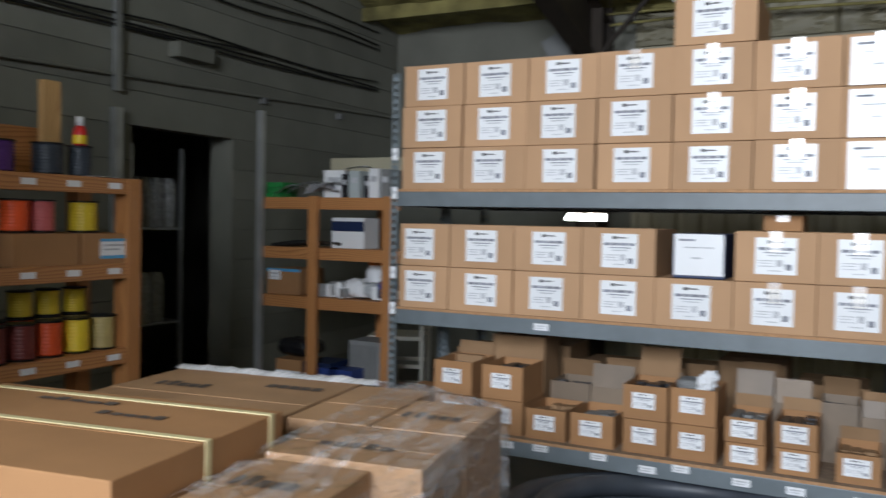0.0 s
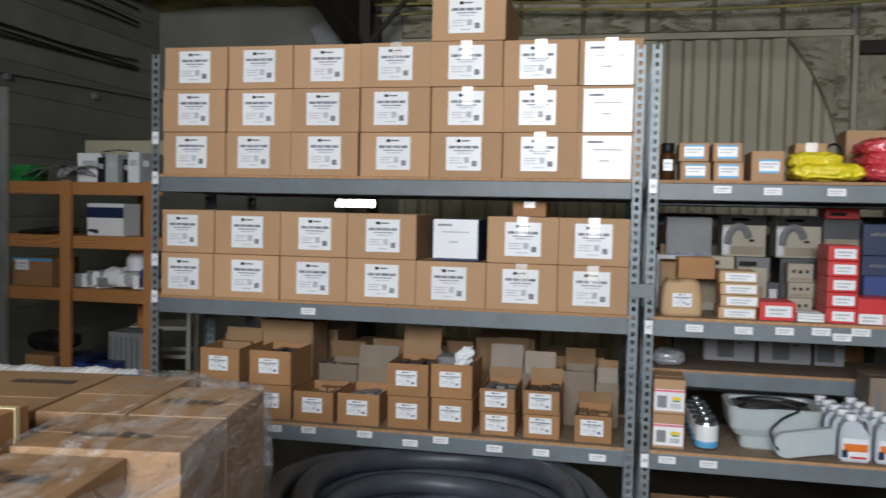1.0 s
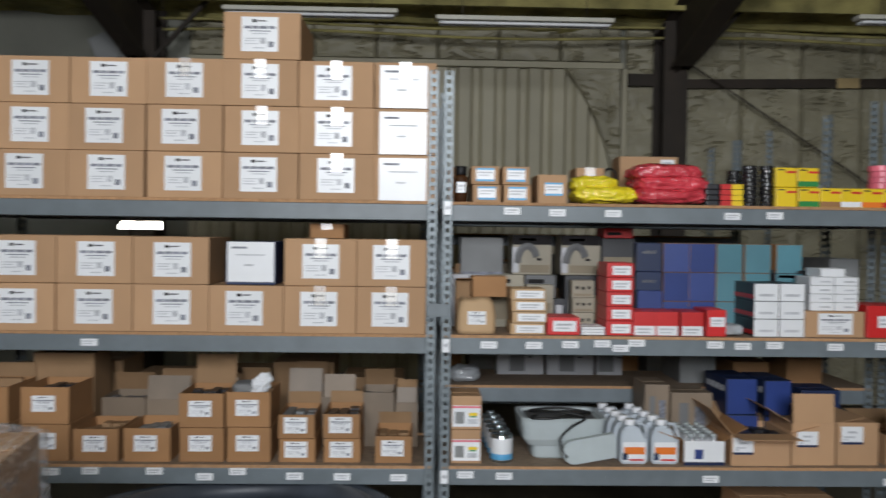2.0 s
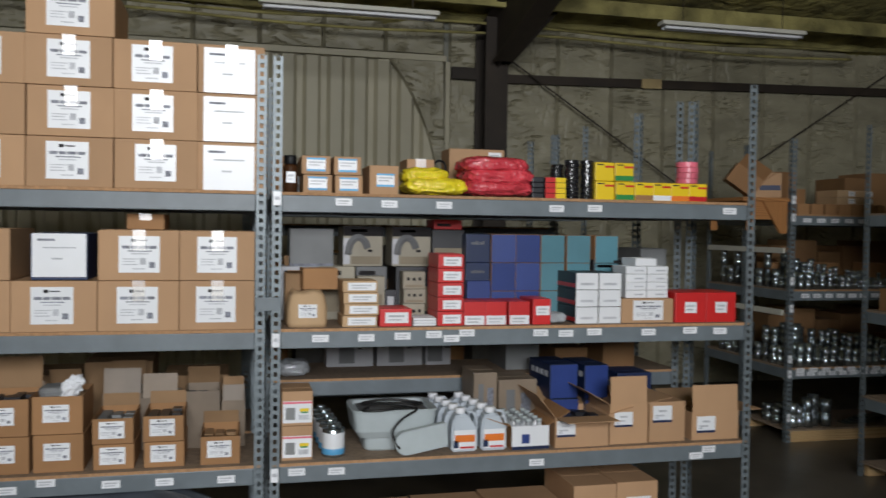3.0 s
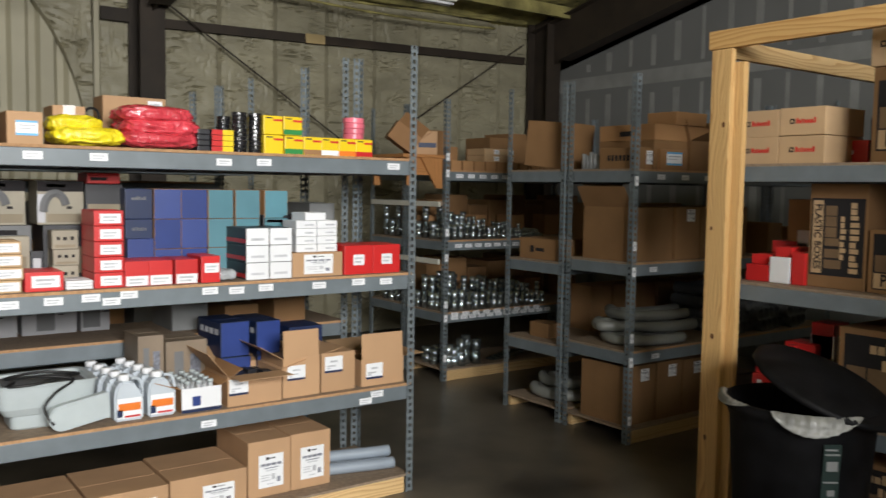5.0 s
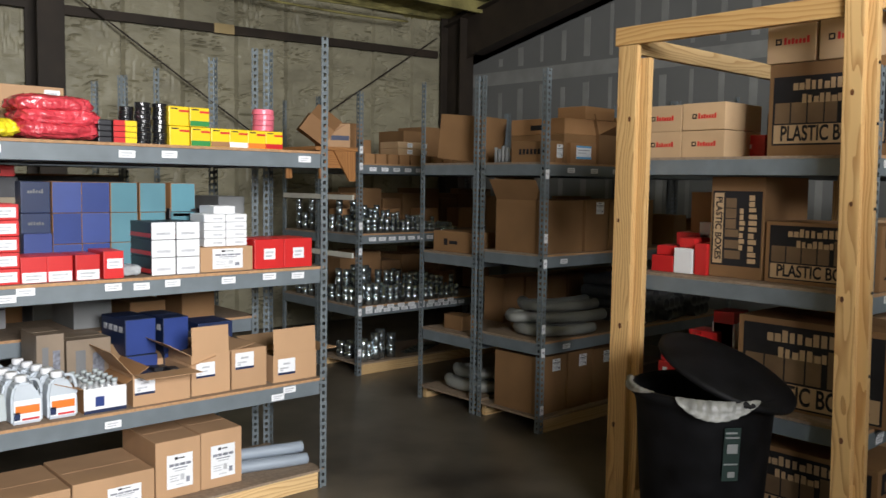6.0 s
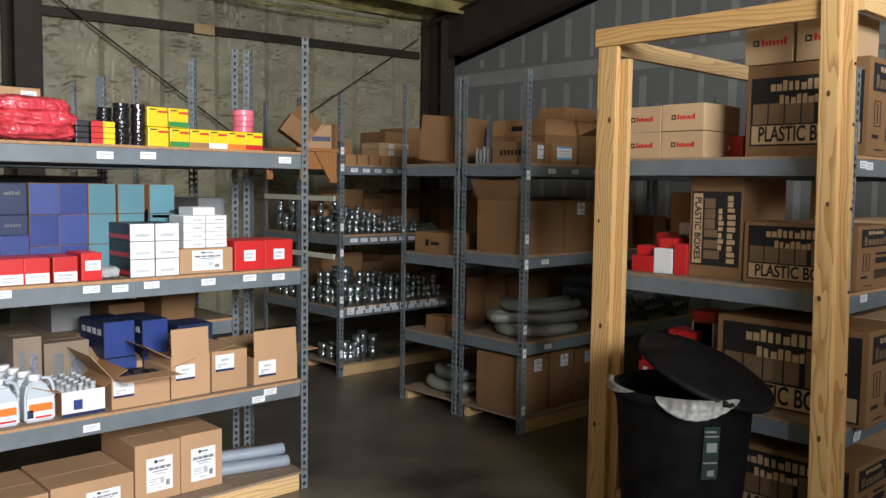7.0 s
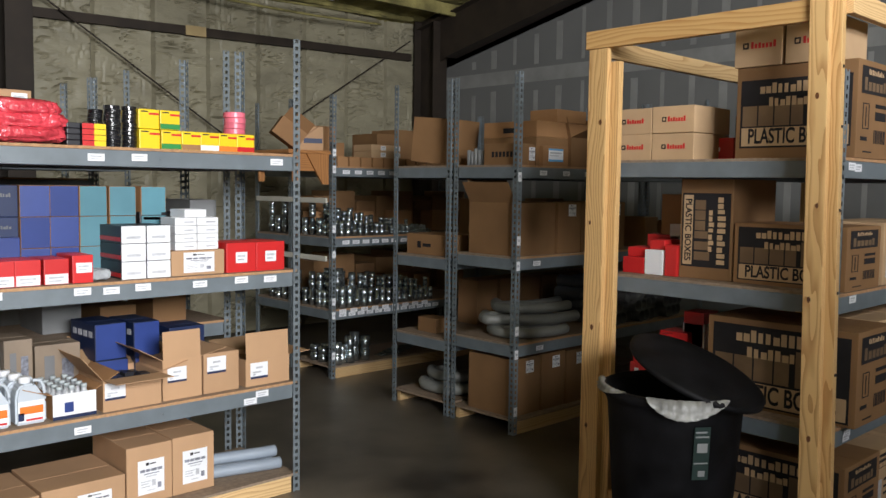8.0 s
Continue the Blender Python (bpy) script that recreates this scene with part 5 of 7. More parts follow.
# tan cartons with a red wordmark shape
def wordmark(ob, w, h, size=1.0):
    bmk = box(-w * 0.26 * size, -w * 0.16 * size, -0.0014, 0, h * 0.42, h * 0.42 + w * 0.1 * size)
    bmi = box(-w * 0.235 * size, -w * 0.185 * size, -0.0018, 0, h * 0.42 + w * 0.025 * size, h * 0.42 + w * 0.075 * size)
    part("mark", bmk, INK, ob)
    part("mark_inside", bmi, CARD_L, ob)
    for q in range(7):
        hh = (0.11, 0.075, 0.09, 0.07, 0.075, 0.075, 0.11)[q]
        part("red_bar", box(w * (-0.12 + 0.062 * q) * size, w * (-0.12 + 0.062 * q + 0.042) * size, -0.0014, 0, h * 0.42, h * 0.42 + w * hh * size), RED, ob, "red printed bar")


for y, z in ((2.640, 1.965), (2.394, 1.968), (2.638, 1.829), (2.393, 1.829)):
    ob = side_box(y, z, 0.242, 0.36, 0.136, "pale brown carton with a small red wordmark", CARD_L, x=3.85, group="red-marked pale cartons")
    wordmark(ob, 0.242, 0.136)
for y, w in ((1.953, 0.232), (1.705, 0.232)):
    ob = side_box(y, 2.262, w, 0.34, 0.20, "pale brown carton on top of a large one", CARD_L, x=3.85, group="red-marked pale cartons")
    wordmark(ob, w, 0.20, 1.25)


def slab_box(y, z, w, d, h, text, x=3.82, rz=-90, upright=False, lo=0.12, hi=0.86):
    """Brown carton with a large black printed panel and the words that can be read on it."""
    ob = carton(x, y, z, w, d, h, text, mat=CARD_SHADE, rz=rz, group="large printed cartons")
    a, b = (w, h)
    if not upright:
        e = w / 2 + 0.0014
        sp2 = part("side_panel", box(w / 2, e, d * 0.10, d * 0.90, h * 0.66, h * 0.94), INK, ob, "black printed panel on the side")
        for z, ww, hh, n, sd in ((0.885, 0.44, 0.055, 9, 31), (0.76, 0.66, 0.13, 6, 32)):
            p = part("word_shape", word_shape(d * ww, h * hh, n, sd), CARD_L if sd == 31 else LETTER, sp2)
            p.matrix_basis = pose(e + 0.0008, d * 0.5, h * z, 0, 0, 90)
            tagged(p, kind="stuff")
        for y0, y1, z0, z1 in ((0.16, 0.34, 0.555, 0.565), (0.16, 0.34, 0.30, 0.31), (0.16, 0.175, 0.311, 0.554), (0.325, 0.34, 0.311, 0.554), (0.24, 0.26, 0.33, 0.53), (0.52, 0.84, 0.53, 0.57), (0.52, 0.84, 0.40, 0.49), (0.20, 0.45, 0.06, 0.075), (0.12, 0.30, 0.18, 0.22)):
            part("side_print", box(w / 2, e, d * y0, d * y1, h * z0, h * z1), INK, ob)
        for q in range(9):
            part("code_bar", box(w / 2, e, d * (0.50 + 0.04 * q), d * (0.518 + 0.04 * q + 0.008 * (q % 2)), h * 0.16, h * 0.30), INK, ob)
    pan = part("black_panel", box(-a * 0.46, a * 0.46, -0.0014, 0, b * lo, b * hi), INK, ob, "black printed panel")
    if upright:
        st = part("word_strip", box(-a * 0.43, -a * 0.25, -0.0022, -0.001, b * (lo + 0.02), b * (hi - 0.02)), CARD_L, pan, "pale strip with words")
        words("PLASTIC BOXES", a * 0.17, INK, st, (-a * 0.34, -0.003, b * (lo + hi) / 2), (90, 90, 0), wide=b * (hi - lo) * 0.92 / (a * 0.17 * 7.6))
        word_on(pan, LETTER, -a * 0.06, -0.0022, b * 0.48, b * 0.62, a * 0.30, 6, 3, 90, bold=0.26)
        word_on(pan, CARD_L, a * 0.11, -0.0030, b * 0.48, b * 0.42, a * 0.10, 7, 5, 90)
        word_on(pan, CARD_L, a * 0.30, -0.0022, b * 0.48, b * 0.68, a * 0.15, 11, 7, 90)
        return ob
    q = hi - lo
    word_on(pan, CARD_L, 0.02 * a, -0.0024, b * (lo + q * 0.87), a * 0.62, b * q * 0.15, 12, 4)
    word_on(pan, LETTER, -0.02 * a, -0.0020, b * (lo + q * 0.54), a * 0.84, b * q * 0.44, 6, 3, bold=0.26)
    word_on(pan, CARD_L, -0.04 * a, -0.0028, b * (lo + q * 0.67), a * 0.34, b * q * 0.13, 7, 6)
    st = part("word_strip", box(-a * 0.445, a * 0.445, -0.0024, -0.001, b * (lo + 0.02), b * (lo + 0.02 + q * 0.27)), CARD_L, pan, "pale strip with words")
    words("PLASTIC BOXES", b * q * 0.31, INK, st, (0, -0.003, b * (lo + 0.02 + q * 0.135)), (90, 0, 0), wide=a * 0.84 / (b * q * 0.31 * 7.6))
    return ob


slab_box(1.775, 1.829, 0.56, 0.40, 0.43, "large brown carton with a black printed panel", x=3.86)
slab_box(2.195, 1.233, 0.285, 0.45, 0.50, "brown printed carton standing on its end", x=3.86, upright=True)
slab_box(1.775, 1.233, 0.53, 0.40, 0.29, "wide brown carton with a black printed panel", x=3.86, lo=0.06, hi=0.94)
slab_box(1.80, 0.631, 0.72, 0.42, 0.43, "large brown carton with a black printed face", x=3.86, lo=0.03, hi=0.93)
slab_box(1.80, 0.103, 0.66, 0.42, 0.34, "large brown carton on the rack base", x=3.86, lo=0.03, hi=0.93)
# cartons on the long side of the deep rack
for x, z, w, h, up in ((4.46, 1.829, 0.36, 0.44, 0), (4.84, 1.829, 0.34, 0.40, 0), (4.48, 1.233, 0.33, 0.30, 0), (4.85, 1.233, 0.36, 0.30, 0), (4.47, 0.631, 0.34, 0.43, 0), (4.84, 0.631, 0.36, 0.43, 0), (4.50, 0.103, 0.40, 0.30, 0), (4.95, 0.103, 0.38, 0.3, 0)):
    ob = carton(x, 1.515, z, w, 0.34, h, "brown carton with printed panels on its side", mat=CARD_L, group="side facing cartons")
    pan = part("black_panel", box(-w * 0.40, w * 0.40, -0.0014, 0, h * 0.70, h * 0.93), INK, ob, "black printed panel")
    word_on(pan, CARD_L, 0, -0.0022, h * 0.87, w * 0.5, h * 0.06, 8, 12)
    word_on(pan, CARD_L, 0, -0.0022, h * 0.77, w * 0.7, h * 0.11, 6, 13, bold=0.24)
    for q in range(3):
        part("print", box(-w * 0.05, w * 0.35, -0.0014, 0, h * (0.45 - 0.12 * q), h * (0.49 - 0.12 * q)), INK, ob)
    part("code_block", box(-w * 0.38, -w * 0.12, -0.0014, 0, h * 0.12, h * 0.5), PAPER_D, ob)
# red and white cartons in steps
for k, (y, z, w, h, m) in enumerate([(2.60, 1.233, 0.13, 0.085, RED), (2.60, 1.319, 0.11, 0.05, RED), (2.475, 1.233, 0.11, 0.13, WHITEC), (2.475, 1.364, 0.09, 0.05, RED), (2.375, 1.233, 0.07, 0.16, RED)]):
    side_box(y, z, w, 0.16, h, "small red and white carton on the shelf", m, x=3.84 + 0.03 * (k % 2), group="small red cartons")
for k, (y, z, w, h, m, x) in enumerate([(2.56, 1.233, 0.2, 0.20, RED, 4.06), (2.44, 1.233, 0.16, 0.26, WHITEC, 4.06), (2.48, 1.435, 0.22, 0.19, RED, 4.08), (2.25, 1.829, 0.12, 0.12, RED, 4.1), (2.18, 1.829, 0.03, 0.23, BLACKC, 4.12),
                                         (2.60, 0.631, 0.15, 0.10, RED, 3.95), (2.60, 0.732, 0.14, 0.09, RED, 3.97), (2.50, 0.631, 0.05, 0.27, RED, 4.0), (2.47, 0.84, 0.17, 0.07, RED, 4.05), (2.40, 0.631, 0.16, 0.20, RED, 4.02), (2.38, 0.912, 0.13, 0.05, WHITEC, 4.1), (2.38, 0.963, 0.12, 0.06, RED, 4.1)]):
    if z in (0.84, 0.912, 0.963):
        z, h = 0.631, h + z - 0.631
    if z == 1.435:
        z, h, x = 1.233, 0.39, 4.23
    ob = side_box(y, z, w, 0.15, h, "red carton with a small white mark", m, x=x, group="small red cartons")
    part("white_mark", box(-w * 0.3, -w * 0.12, -0.0014, 0, h * 0.42, h * 0.42 + w * 0.18), WHITEC, ob)
ob = carton(4.25, 2.30, 1.233, 0.3, 0.3, 0.42, "brown carton deep in the rack", mat=CARD_B)

# ---- black refuse bin with a leaning lid and a clear liner ----
can_b = thing("refuse_bin", (3.372, 2.045, 0), "large black plastic bin with its lid askew and clear liner", "bin")
bm = lathe([(0.236, 0.0), (0.247, 0.01), (0.297, 0.713), (0.313, 0.756), (0.325, 0.762), (0.325, 0.794), (0.306, 0.80), (0.288, 0.756), (0.236, 0.03)], 48)
BINPL = mk("scuffed_black_plastic", (0.005, 0.005, 0.006), 0.6, var=0.6, scale=9, bump=0.15, fine=40, spec=0.18)
part("body", bm, BINPL, can_b, "", True)
lid = part("lid", lathe([(0.302, 0.0), (0.316, 0.006), (0.316, 0.024), (0.298, 0.032), (0.25, 0.046), (0.10, 0.064), (0.02, 0.067)], 48), BINPL, can_b, "domed black lid lying askew", True)
lid.matrix_basis = Matrix.Translation((0.050, -0.070, 0.852)) @ Vector((0.060, -0.395, 0.91)).to_track_quat("Z", "Y").to_matrix().to_4x4()


def liner(a0, a1, drop, n=30):
    """Film folded over the rim between two angles, hanging lowest in the middle and bunched at its edge."""
    bm = bmesh.new()
    rows3 = []
    for j, (r, f) in enumerate(((0.298, -0.25), (0.318, 0.02), (0.330, 0.0), (0.334, 0.55), (0.336, 0.85), (0.346, 0.93), (0.342, 1.0))):
        row = []
        for i in range(n + 1):
            a = radians(a0 + (a1 - a0) * i / n)
            d = drop * math.sin(math.pi * (i / n) ** 0.85) ** 0.8
            q = r + 0.005 * math.sin(i * 1.9 + j) + 0.004 * noise.noise(Vector((i * 0.7, j, a0)))
            row.append(bm.verts.new((q * math.cos(a), q * math.sin(a), 0.806 - d * max(0.0, f) - (0.05 if f < 0 else 0.0))))
        rows3.append(row)
    for lo, hi in zip(rows3, rows3[1:]):
        for i in range(n):
            bm.faces.new((lo[i], lo[i + 1], hi[i + 1], hi[i]))
    return bm


LINER = mk("milky_liner_film", (0.25, 0.25, 0.235), 0.42, var=0.4, scale=18, bump=0.5, fine=25, coat=0.1)
part("liner", liner(191, 252, 0.085), LINER, can_b, "clear bin liner folded over the rim", True)
part("liner", liner(112, 172, 0.030), LINER, can_b, "clear bin liner folded over the rim", True)
bs = part("sticker", box(-0.035, 0.035, -0.003, 0.0, 0.46, 0.69), mk("dark_sticker", (0.010, 0.026, 0.022), 0.5), can_b, "dark green sticker")
bs.matrix_basis = pose(-0.1478, -0.2035, 0.0, 0, 0, -36) @ pose(0, 0, 0, 4.1)
for z0, z1, a, b in ((0.58, 0.62, -0.02, 0.025), (0.645, 0.652, -0.03, 0.03), (0.665, 0.672, -0.03, 0.02), (0.475, 0.50, -0.01, 0.02), (0.53, 0.536, -0.03, 0.03)):
    part("sticker_print", box(a, b, -0.0042, -0.001, z0, z1), GREYC, bs)

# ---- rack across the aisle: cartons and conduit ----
# most cartons here use the brown with shade put into it
side_box(4.72, L1 - 0.01, 0.40, 0.30, 0.335, "brown carton standing askew on the top shelf", CARD_SHADE, x=4.33).matrix_basis = pose(4.33, 4.72, L1 + 0.012, 0, 5, -78)
ob = side_box(4.10, L1 - 0.01, 0.50, 0.60, 0.20, "long brown carton under another", CARD_SHADE, x=4.50)
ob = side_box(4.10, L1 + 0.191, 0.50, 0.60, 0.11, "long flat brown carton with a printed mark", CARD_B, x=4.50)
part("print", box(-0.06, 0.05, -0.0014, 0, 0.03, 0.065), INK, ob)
ob = side_box(3.99, L1 - 0.01, 0.33, 0.15, 0.145, "brown carton with dark stencilled marks", CARD_SHADE, x=4.30)
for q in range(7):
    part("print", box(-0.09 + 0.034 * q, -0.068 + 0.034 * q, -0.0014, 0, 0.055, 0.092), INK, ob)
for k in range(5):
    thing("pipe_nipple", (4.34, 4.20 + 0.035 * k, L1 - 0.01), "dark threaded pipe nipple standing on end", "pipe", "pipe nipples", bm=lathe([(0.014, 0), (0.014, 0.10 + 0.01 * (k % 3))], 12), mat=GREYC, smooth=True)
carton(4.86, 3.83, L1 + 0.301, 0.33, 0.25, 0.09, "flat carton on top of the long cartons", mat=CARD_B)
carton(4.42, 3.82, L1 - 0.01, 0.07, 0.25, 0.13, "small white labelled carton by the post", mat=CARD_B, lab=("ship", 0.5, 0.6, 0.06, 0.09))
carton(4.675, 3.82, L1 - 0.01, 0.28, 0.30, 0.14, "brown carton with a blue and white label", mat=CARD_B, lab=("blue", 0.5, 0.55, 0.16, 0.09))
carton(4.80, 4.14, L1 - 0.01, 0.34, 0.2, 0.29, "brown carton behind the labelled one", mat=CARD_SHADE)
open_box(4.98, 3.82, L1 - 0.01, 0.27, 0.3, 0.21, "open brown carton with its flaps up", flaps=(70, -8, 20, 20), mat=CARD_SHADE)
open_box(4.50, 3.84, L2 - 0.01, 0.42, 0.44, 0.36, "large open brown carton with loose flaps", flaps=(None, 10, 30, 115), mat=CARD_SHADE)
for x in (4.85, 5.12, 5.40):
    carton(x, 3.82, L2 - 0.01, 0.26, 0.40, 0.365, "tall brown carton with a white tag", mat=CARD_SHADE, lab=("ship", 0.6, 0.84, 0.085, 0.085), group="tall tagged cartons")
ob = side_box(4.74, L2 - 0.06, 0.44, 0.3, 0.155, "brown carton with a dark printed mark", CARD_SHADE, x=4.30)
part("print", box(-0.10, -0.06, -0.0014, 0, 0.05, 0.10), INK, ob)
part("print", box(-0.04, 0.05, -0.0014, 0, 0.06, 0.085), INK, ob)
side_box(4.53, L2 - 0.06, 0.14, 0.2, 0.2, "brown carton behind the marked one", CARD_SHADE, x=4.62)
side_box(4.79, L3 - 0.05, 0.20, 0.15, 0.11, "small brown carton on the shelf end", CARD_SHADE, x=4.36)
side_box(4.28, L3 + 0.01, 0.14, 0.15, 0.13, "small brown carton at the shelf end", CARD_SHADE, x=4.55)
for k in range(8):
    a = 0.035 * (k % 3)
    z = L3 + 0.012 + 0.042 + 0.078 * (k // 3)
    y = 3.86 + 0.12 * (k % 3) + 0.03 * (k // 3)
    thing("conduit_bend", (4.40 + 0.05 * ((k * 5) % 4), y, z), "thick grey plastic conduit elbow on the shelf", "pipe", "grey conduit elbows", bm=tube([(0.03, 0.34 - 0.1 * (k % 3), 0.0), (-0.06, 0.22 - 0.08 * (k % 3), 0.0), (-0.04, 0.09, 0.0), (0.10, 0.01, 0.0), (0.30, 0.0, 0.0), (0.44 + 0.05 * (k % 3), 0.03, 0.0)], 0.036 + 0.004 * (k % 2), 14), mat=PVC, smooth=True, rz=-8 + 7 * (k % 3))
bm = bmesh.new()
loops = [[bm.verts.new((px, r * math.cos(2 * math.pi * q / 18), r * math.sin(2 * math.pi * q / 18))) for q in range(18)] for r, px in ((0.048, 0.5), (0.048, 0.0), (0.040, 0.0), (0.040, 0.5))]
for lo, hi in zip(loops, loops[1:]):
    for q in range(18):
        bm.faces.new((lo[q], lo[(q + 1) % 18], hi[(q + 1) % 18], hi[q]))
bmesh.ops.recalc_face_normals(bm, faces=bm.faces[:])
PIPE = mesh_of("plastic_pipe", bm, mk("dark_grey_pipe", (0.075, 0.08, 0.085), 0.4, var=0.15), True)
for j in range(4):
    for i in range(11):
        ob = new("plastic_pipe", PIPE)
        ob.matrix_basis = pose(5.38 + 0.099 * i + 0.049 * (j % 2), 3.80 + 0.02 * ((i * 5 + j) % 4), L3 + 0.060 + 0.086 * j, 0, 0, 90)
        tagged(ob, "dark grey plastic pipe with an open end", "pipe", "stacked plastic pipes")
for k, (r, z) in enumerate(((0.22, 0.15), (0.16, 0.15), (0.19, 0.235), (0.12, 0.235))):
    thing("conduit_bend", (4.50 + 0.03 * k, 4.66, z), "grey conduit elbow lying on the rack base", "pipe", "grey conduit elbows", bm=tube([(0.55, -r, 0), (0.25, -r, 0), (0.02, -r * 0.85, 0), (-0.12, -r * 0.2, 0), (-0.13, r * 0.6, 0.0), (-0.08, r, 0.01)], 0.042, 14), mat=PVC, smooth=True)
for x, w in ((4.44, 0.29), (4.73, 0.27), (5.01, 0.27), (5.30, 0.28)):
    carton(x, 3.84, 0.103, w, 0.42, 0.40 - 0.01 * (x > 5), "brown carton with a crooked white tag", mat=CARD_SHADE, lab=("ship", 0.6, 0.83, 0.085, 0.09), group="cartons on the far rack base", rz=1.5)
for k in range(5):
    carton(5.75 + 0.2 * (k % 4), 3.85, (L1 - 0.01, L2 - 0.01)[k % 2], 0.18, 0.3, 0.2 + 0.04 * (k % 3), "brown carton further along the rack", mat=CARD_SHADE, group="tall tagged cartons")

# ---- rack of zinc fittings ----
FITM = {}


def fitting(x, y, z, r, h, kind):
    key = (round(r, 3), round(h, 3), kind)
    if key not in FITM:
        pr = [(r, 0), (r, h * 0.42), (r * 0.86, h * 0.44), (r * 0.86, h * 0.56), (r, h * 0.58), (r, h)] if kind == 0 else [(r * 0.8, 0), (r * 0.8, h * 0.3), (r * 1.1, h * 0.32), (r * 1.1, h * 0.5), (r * 0.8, h * 0.52), (r * 0.7, h)]
        FITM[key] = mesh_of("pipe_fitting", lathe(pr, 12), CHROME, True)
    ob = new("pipe_fitting", FITM[key])
    ob.matrix_basis = pose(x, y, z)
    return tagged(ob, "shiny zinc-plated pipe fitting standing on a shelf", "fitting", "zinc pipe fittings")


# cartons added in a shade-dark brown to fill the dim gaps
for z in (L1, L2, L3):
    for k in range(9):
        carton(4.44 + 0.25 * k, 6.60, z, 0.23, 0.4, 0.30 + 0.05 * (k % 3), "filler carton in shade-dark brown behind the fittings", mat=CARD_SHADE, group="cartons behind the fittings") if k > (3 if z > 1.8 else 0) else None
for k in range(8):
    carton(4.48 + 0.27 * k, 4.75, L2 - 0.06, 0.24, 0.25, 0.34 + 0.04 * (k % 3), "filler carton in shade-dark brown deep in the rack", mat=CARD_SHADE, group="cartons deep in the rack") if k > 1 else None
    carton(4.48 + 0.27 * k, 4.78, L3 - 0.05, 0.24, 0.22, 0.36, "filler carton in shade-dark brown deep in the rack", mat=CARD_SHADE, group="cartons deep in the rack") if k > 1 else None
rf = random.Random(11)
for z, sizes, rows_n in ((L2 + 0.01, ((0.027, 0.13), (0.022, 0.105), (0.018, 0.08), (0.013, 0.045)), 4), (L3 - 0.01, ((0.032, 0.18), (0.028, 0.15), (0.026, 0.13), (0.024, 0.11)), 4)):
    for j in range(rows_n):
        x = 4.37
        k = 0
        while x < 5.5:
            r, h = sizes[min(len(sizes) - 1, int((x - 4.37) / 0.30))]
            fitting(x, 5.985 + 0.075 * j, z, r, h * (1.05 if k % 3 else 0.85), 0 if (k + j) % 3 else 1)
            if j > 0 and rf.random() < 0.5:
                fitting(x, 5.985 + 0.075 * j, z + h * (1.06 if k % 3 else 0.86), r * 0.95, h * 0.8, 0)
            x += 2.25 * r + 0.008
            k += 1
    # goods at the open end of the rack
    for i in range(3):
        for j in range(8):
            if j > 2 and i == 2 or j == 3:
                continue
            fitting(4.36 + 0.075 * i, 6.20 + 0.11 * j, z, 0.032, 0.15, (i + j) % 2)
            fitting(4.36 + 0.075 * i, 6.20 + 0.11 * j, z + 0.159, 0.030, 0.13, 0) if (i + j) % 2 else None
for k, (x, y, h) in enumerate(((4.42, 6.02, 0.20), (4.50, 6.05, 0.16), (4.56, 6.02, 0.24), (4.64, 6.06, 0.26), (4.40, 6.2, 0.13), (4.40, 6.32, 0.14), (4.48, 6.26, 0.15), (4.74, 6.03, 0.22))):
    fitting(x, y, 0.102, 0.045, h, 0)
for k in range(5):
    thing("pipe_strap", (5.05 + 0.05 * k, 6.03, 0.102 + 0.012 * k), "flat zinc pipe straps in a pile", "fitting", "zinc pipe straps", bm=box(-0.12, 0.12, 0, 0.1, 0, 0.011, 0.003), mat=CHROME)
for k in range(8):
    carton(4.43 + 0.13 * k, 5.96, L1, 0.11, 0.3, 0.085, "small open brown parts bin", mat=CARD_B, group="small parts bins on the top shelf")
for x, y, w, h, z in ((4.42, 6.30, 0.36, 0.36, L1), (4.62, 6.30, 0.16, 0.22, L1)):
    carton(x, y, z, w, 0.22, h, "brown carton on the top shelf of the fittings rack", mat=CARD_B)
for k in range(2):
    for x in (4.86, 5.03):
        carton(x, 6.0, L1 + 0.086 + 0.06 * k, 0.17, 0.26, 0.058, "flat brown carton with a pale end label", mat=CARD_L, lab=("tag", 0.8, 0.5, 0.06, 0.04), group="flat cartons on the parts bins")
for k in range(9):
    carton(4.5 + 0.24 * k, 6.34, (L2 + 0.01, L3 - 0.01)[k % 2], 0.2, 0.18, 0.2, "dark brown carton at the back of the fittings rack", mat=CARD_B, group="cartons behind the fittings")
for z in (1.52, 1.02):
    thing("end_board", (4.292, 5.99, z), "pale painted board across the end of the rack", "board", bm=box(-0.02, 0.0, 0, 1.12, 0, 0.045, 0.003), mat=FRAMEW)
# wooden desk lying on top, with open cartons on it
desk = thing("wooden_desk", (3.92, 5.98, 1.70), "orange wooden desk top hanging over the rack end", "desk")
part("desk_top", box(-0.04, 0.45, -0.02, 0.54, 0.235, 0.265, 0.006), OLDW_X, desk)
part("apron", box(0.0, 0.02, 0.0, 0.5, 0.09, 0.234, 0.003), OLDW_Y, desk)
part("apron", box(0.021, 0.36, 0.0, 0.02, 0.09, 0.234, 0.003), OLDW_X, desk)
part("leg", box(0.0, 0.06, -0.018, -0.001, 0.0, 0.234, 0.003), OLDW, desk)
bm = bmesh.new()
tri = [[bm.verts.new((px, py, pz)) for px, pz in ((0.36, -0.02), (0.36, 0.234), (0.14, 0.234), (0.30, -0.02))] for py in (-0.022, -0.002)]
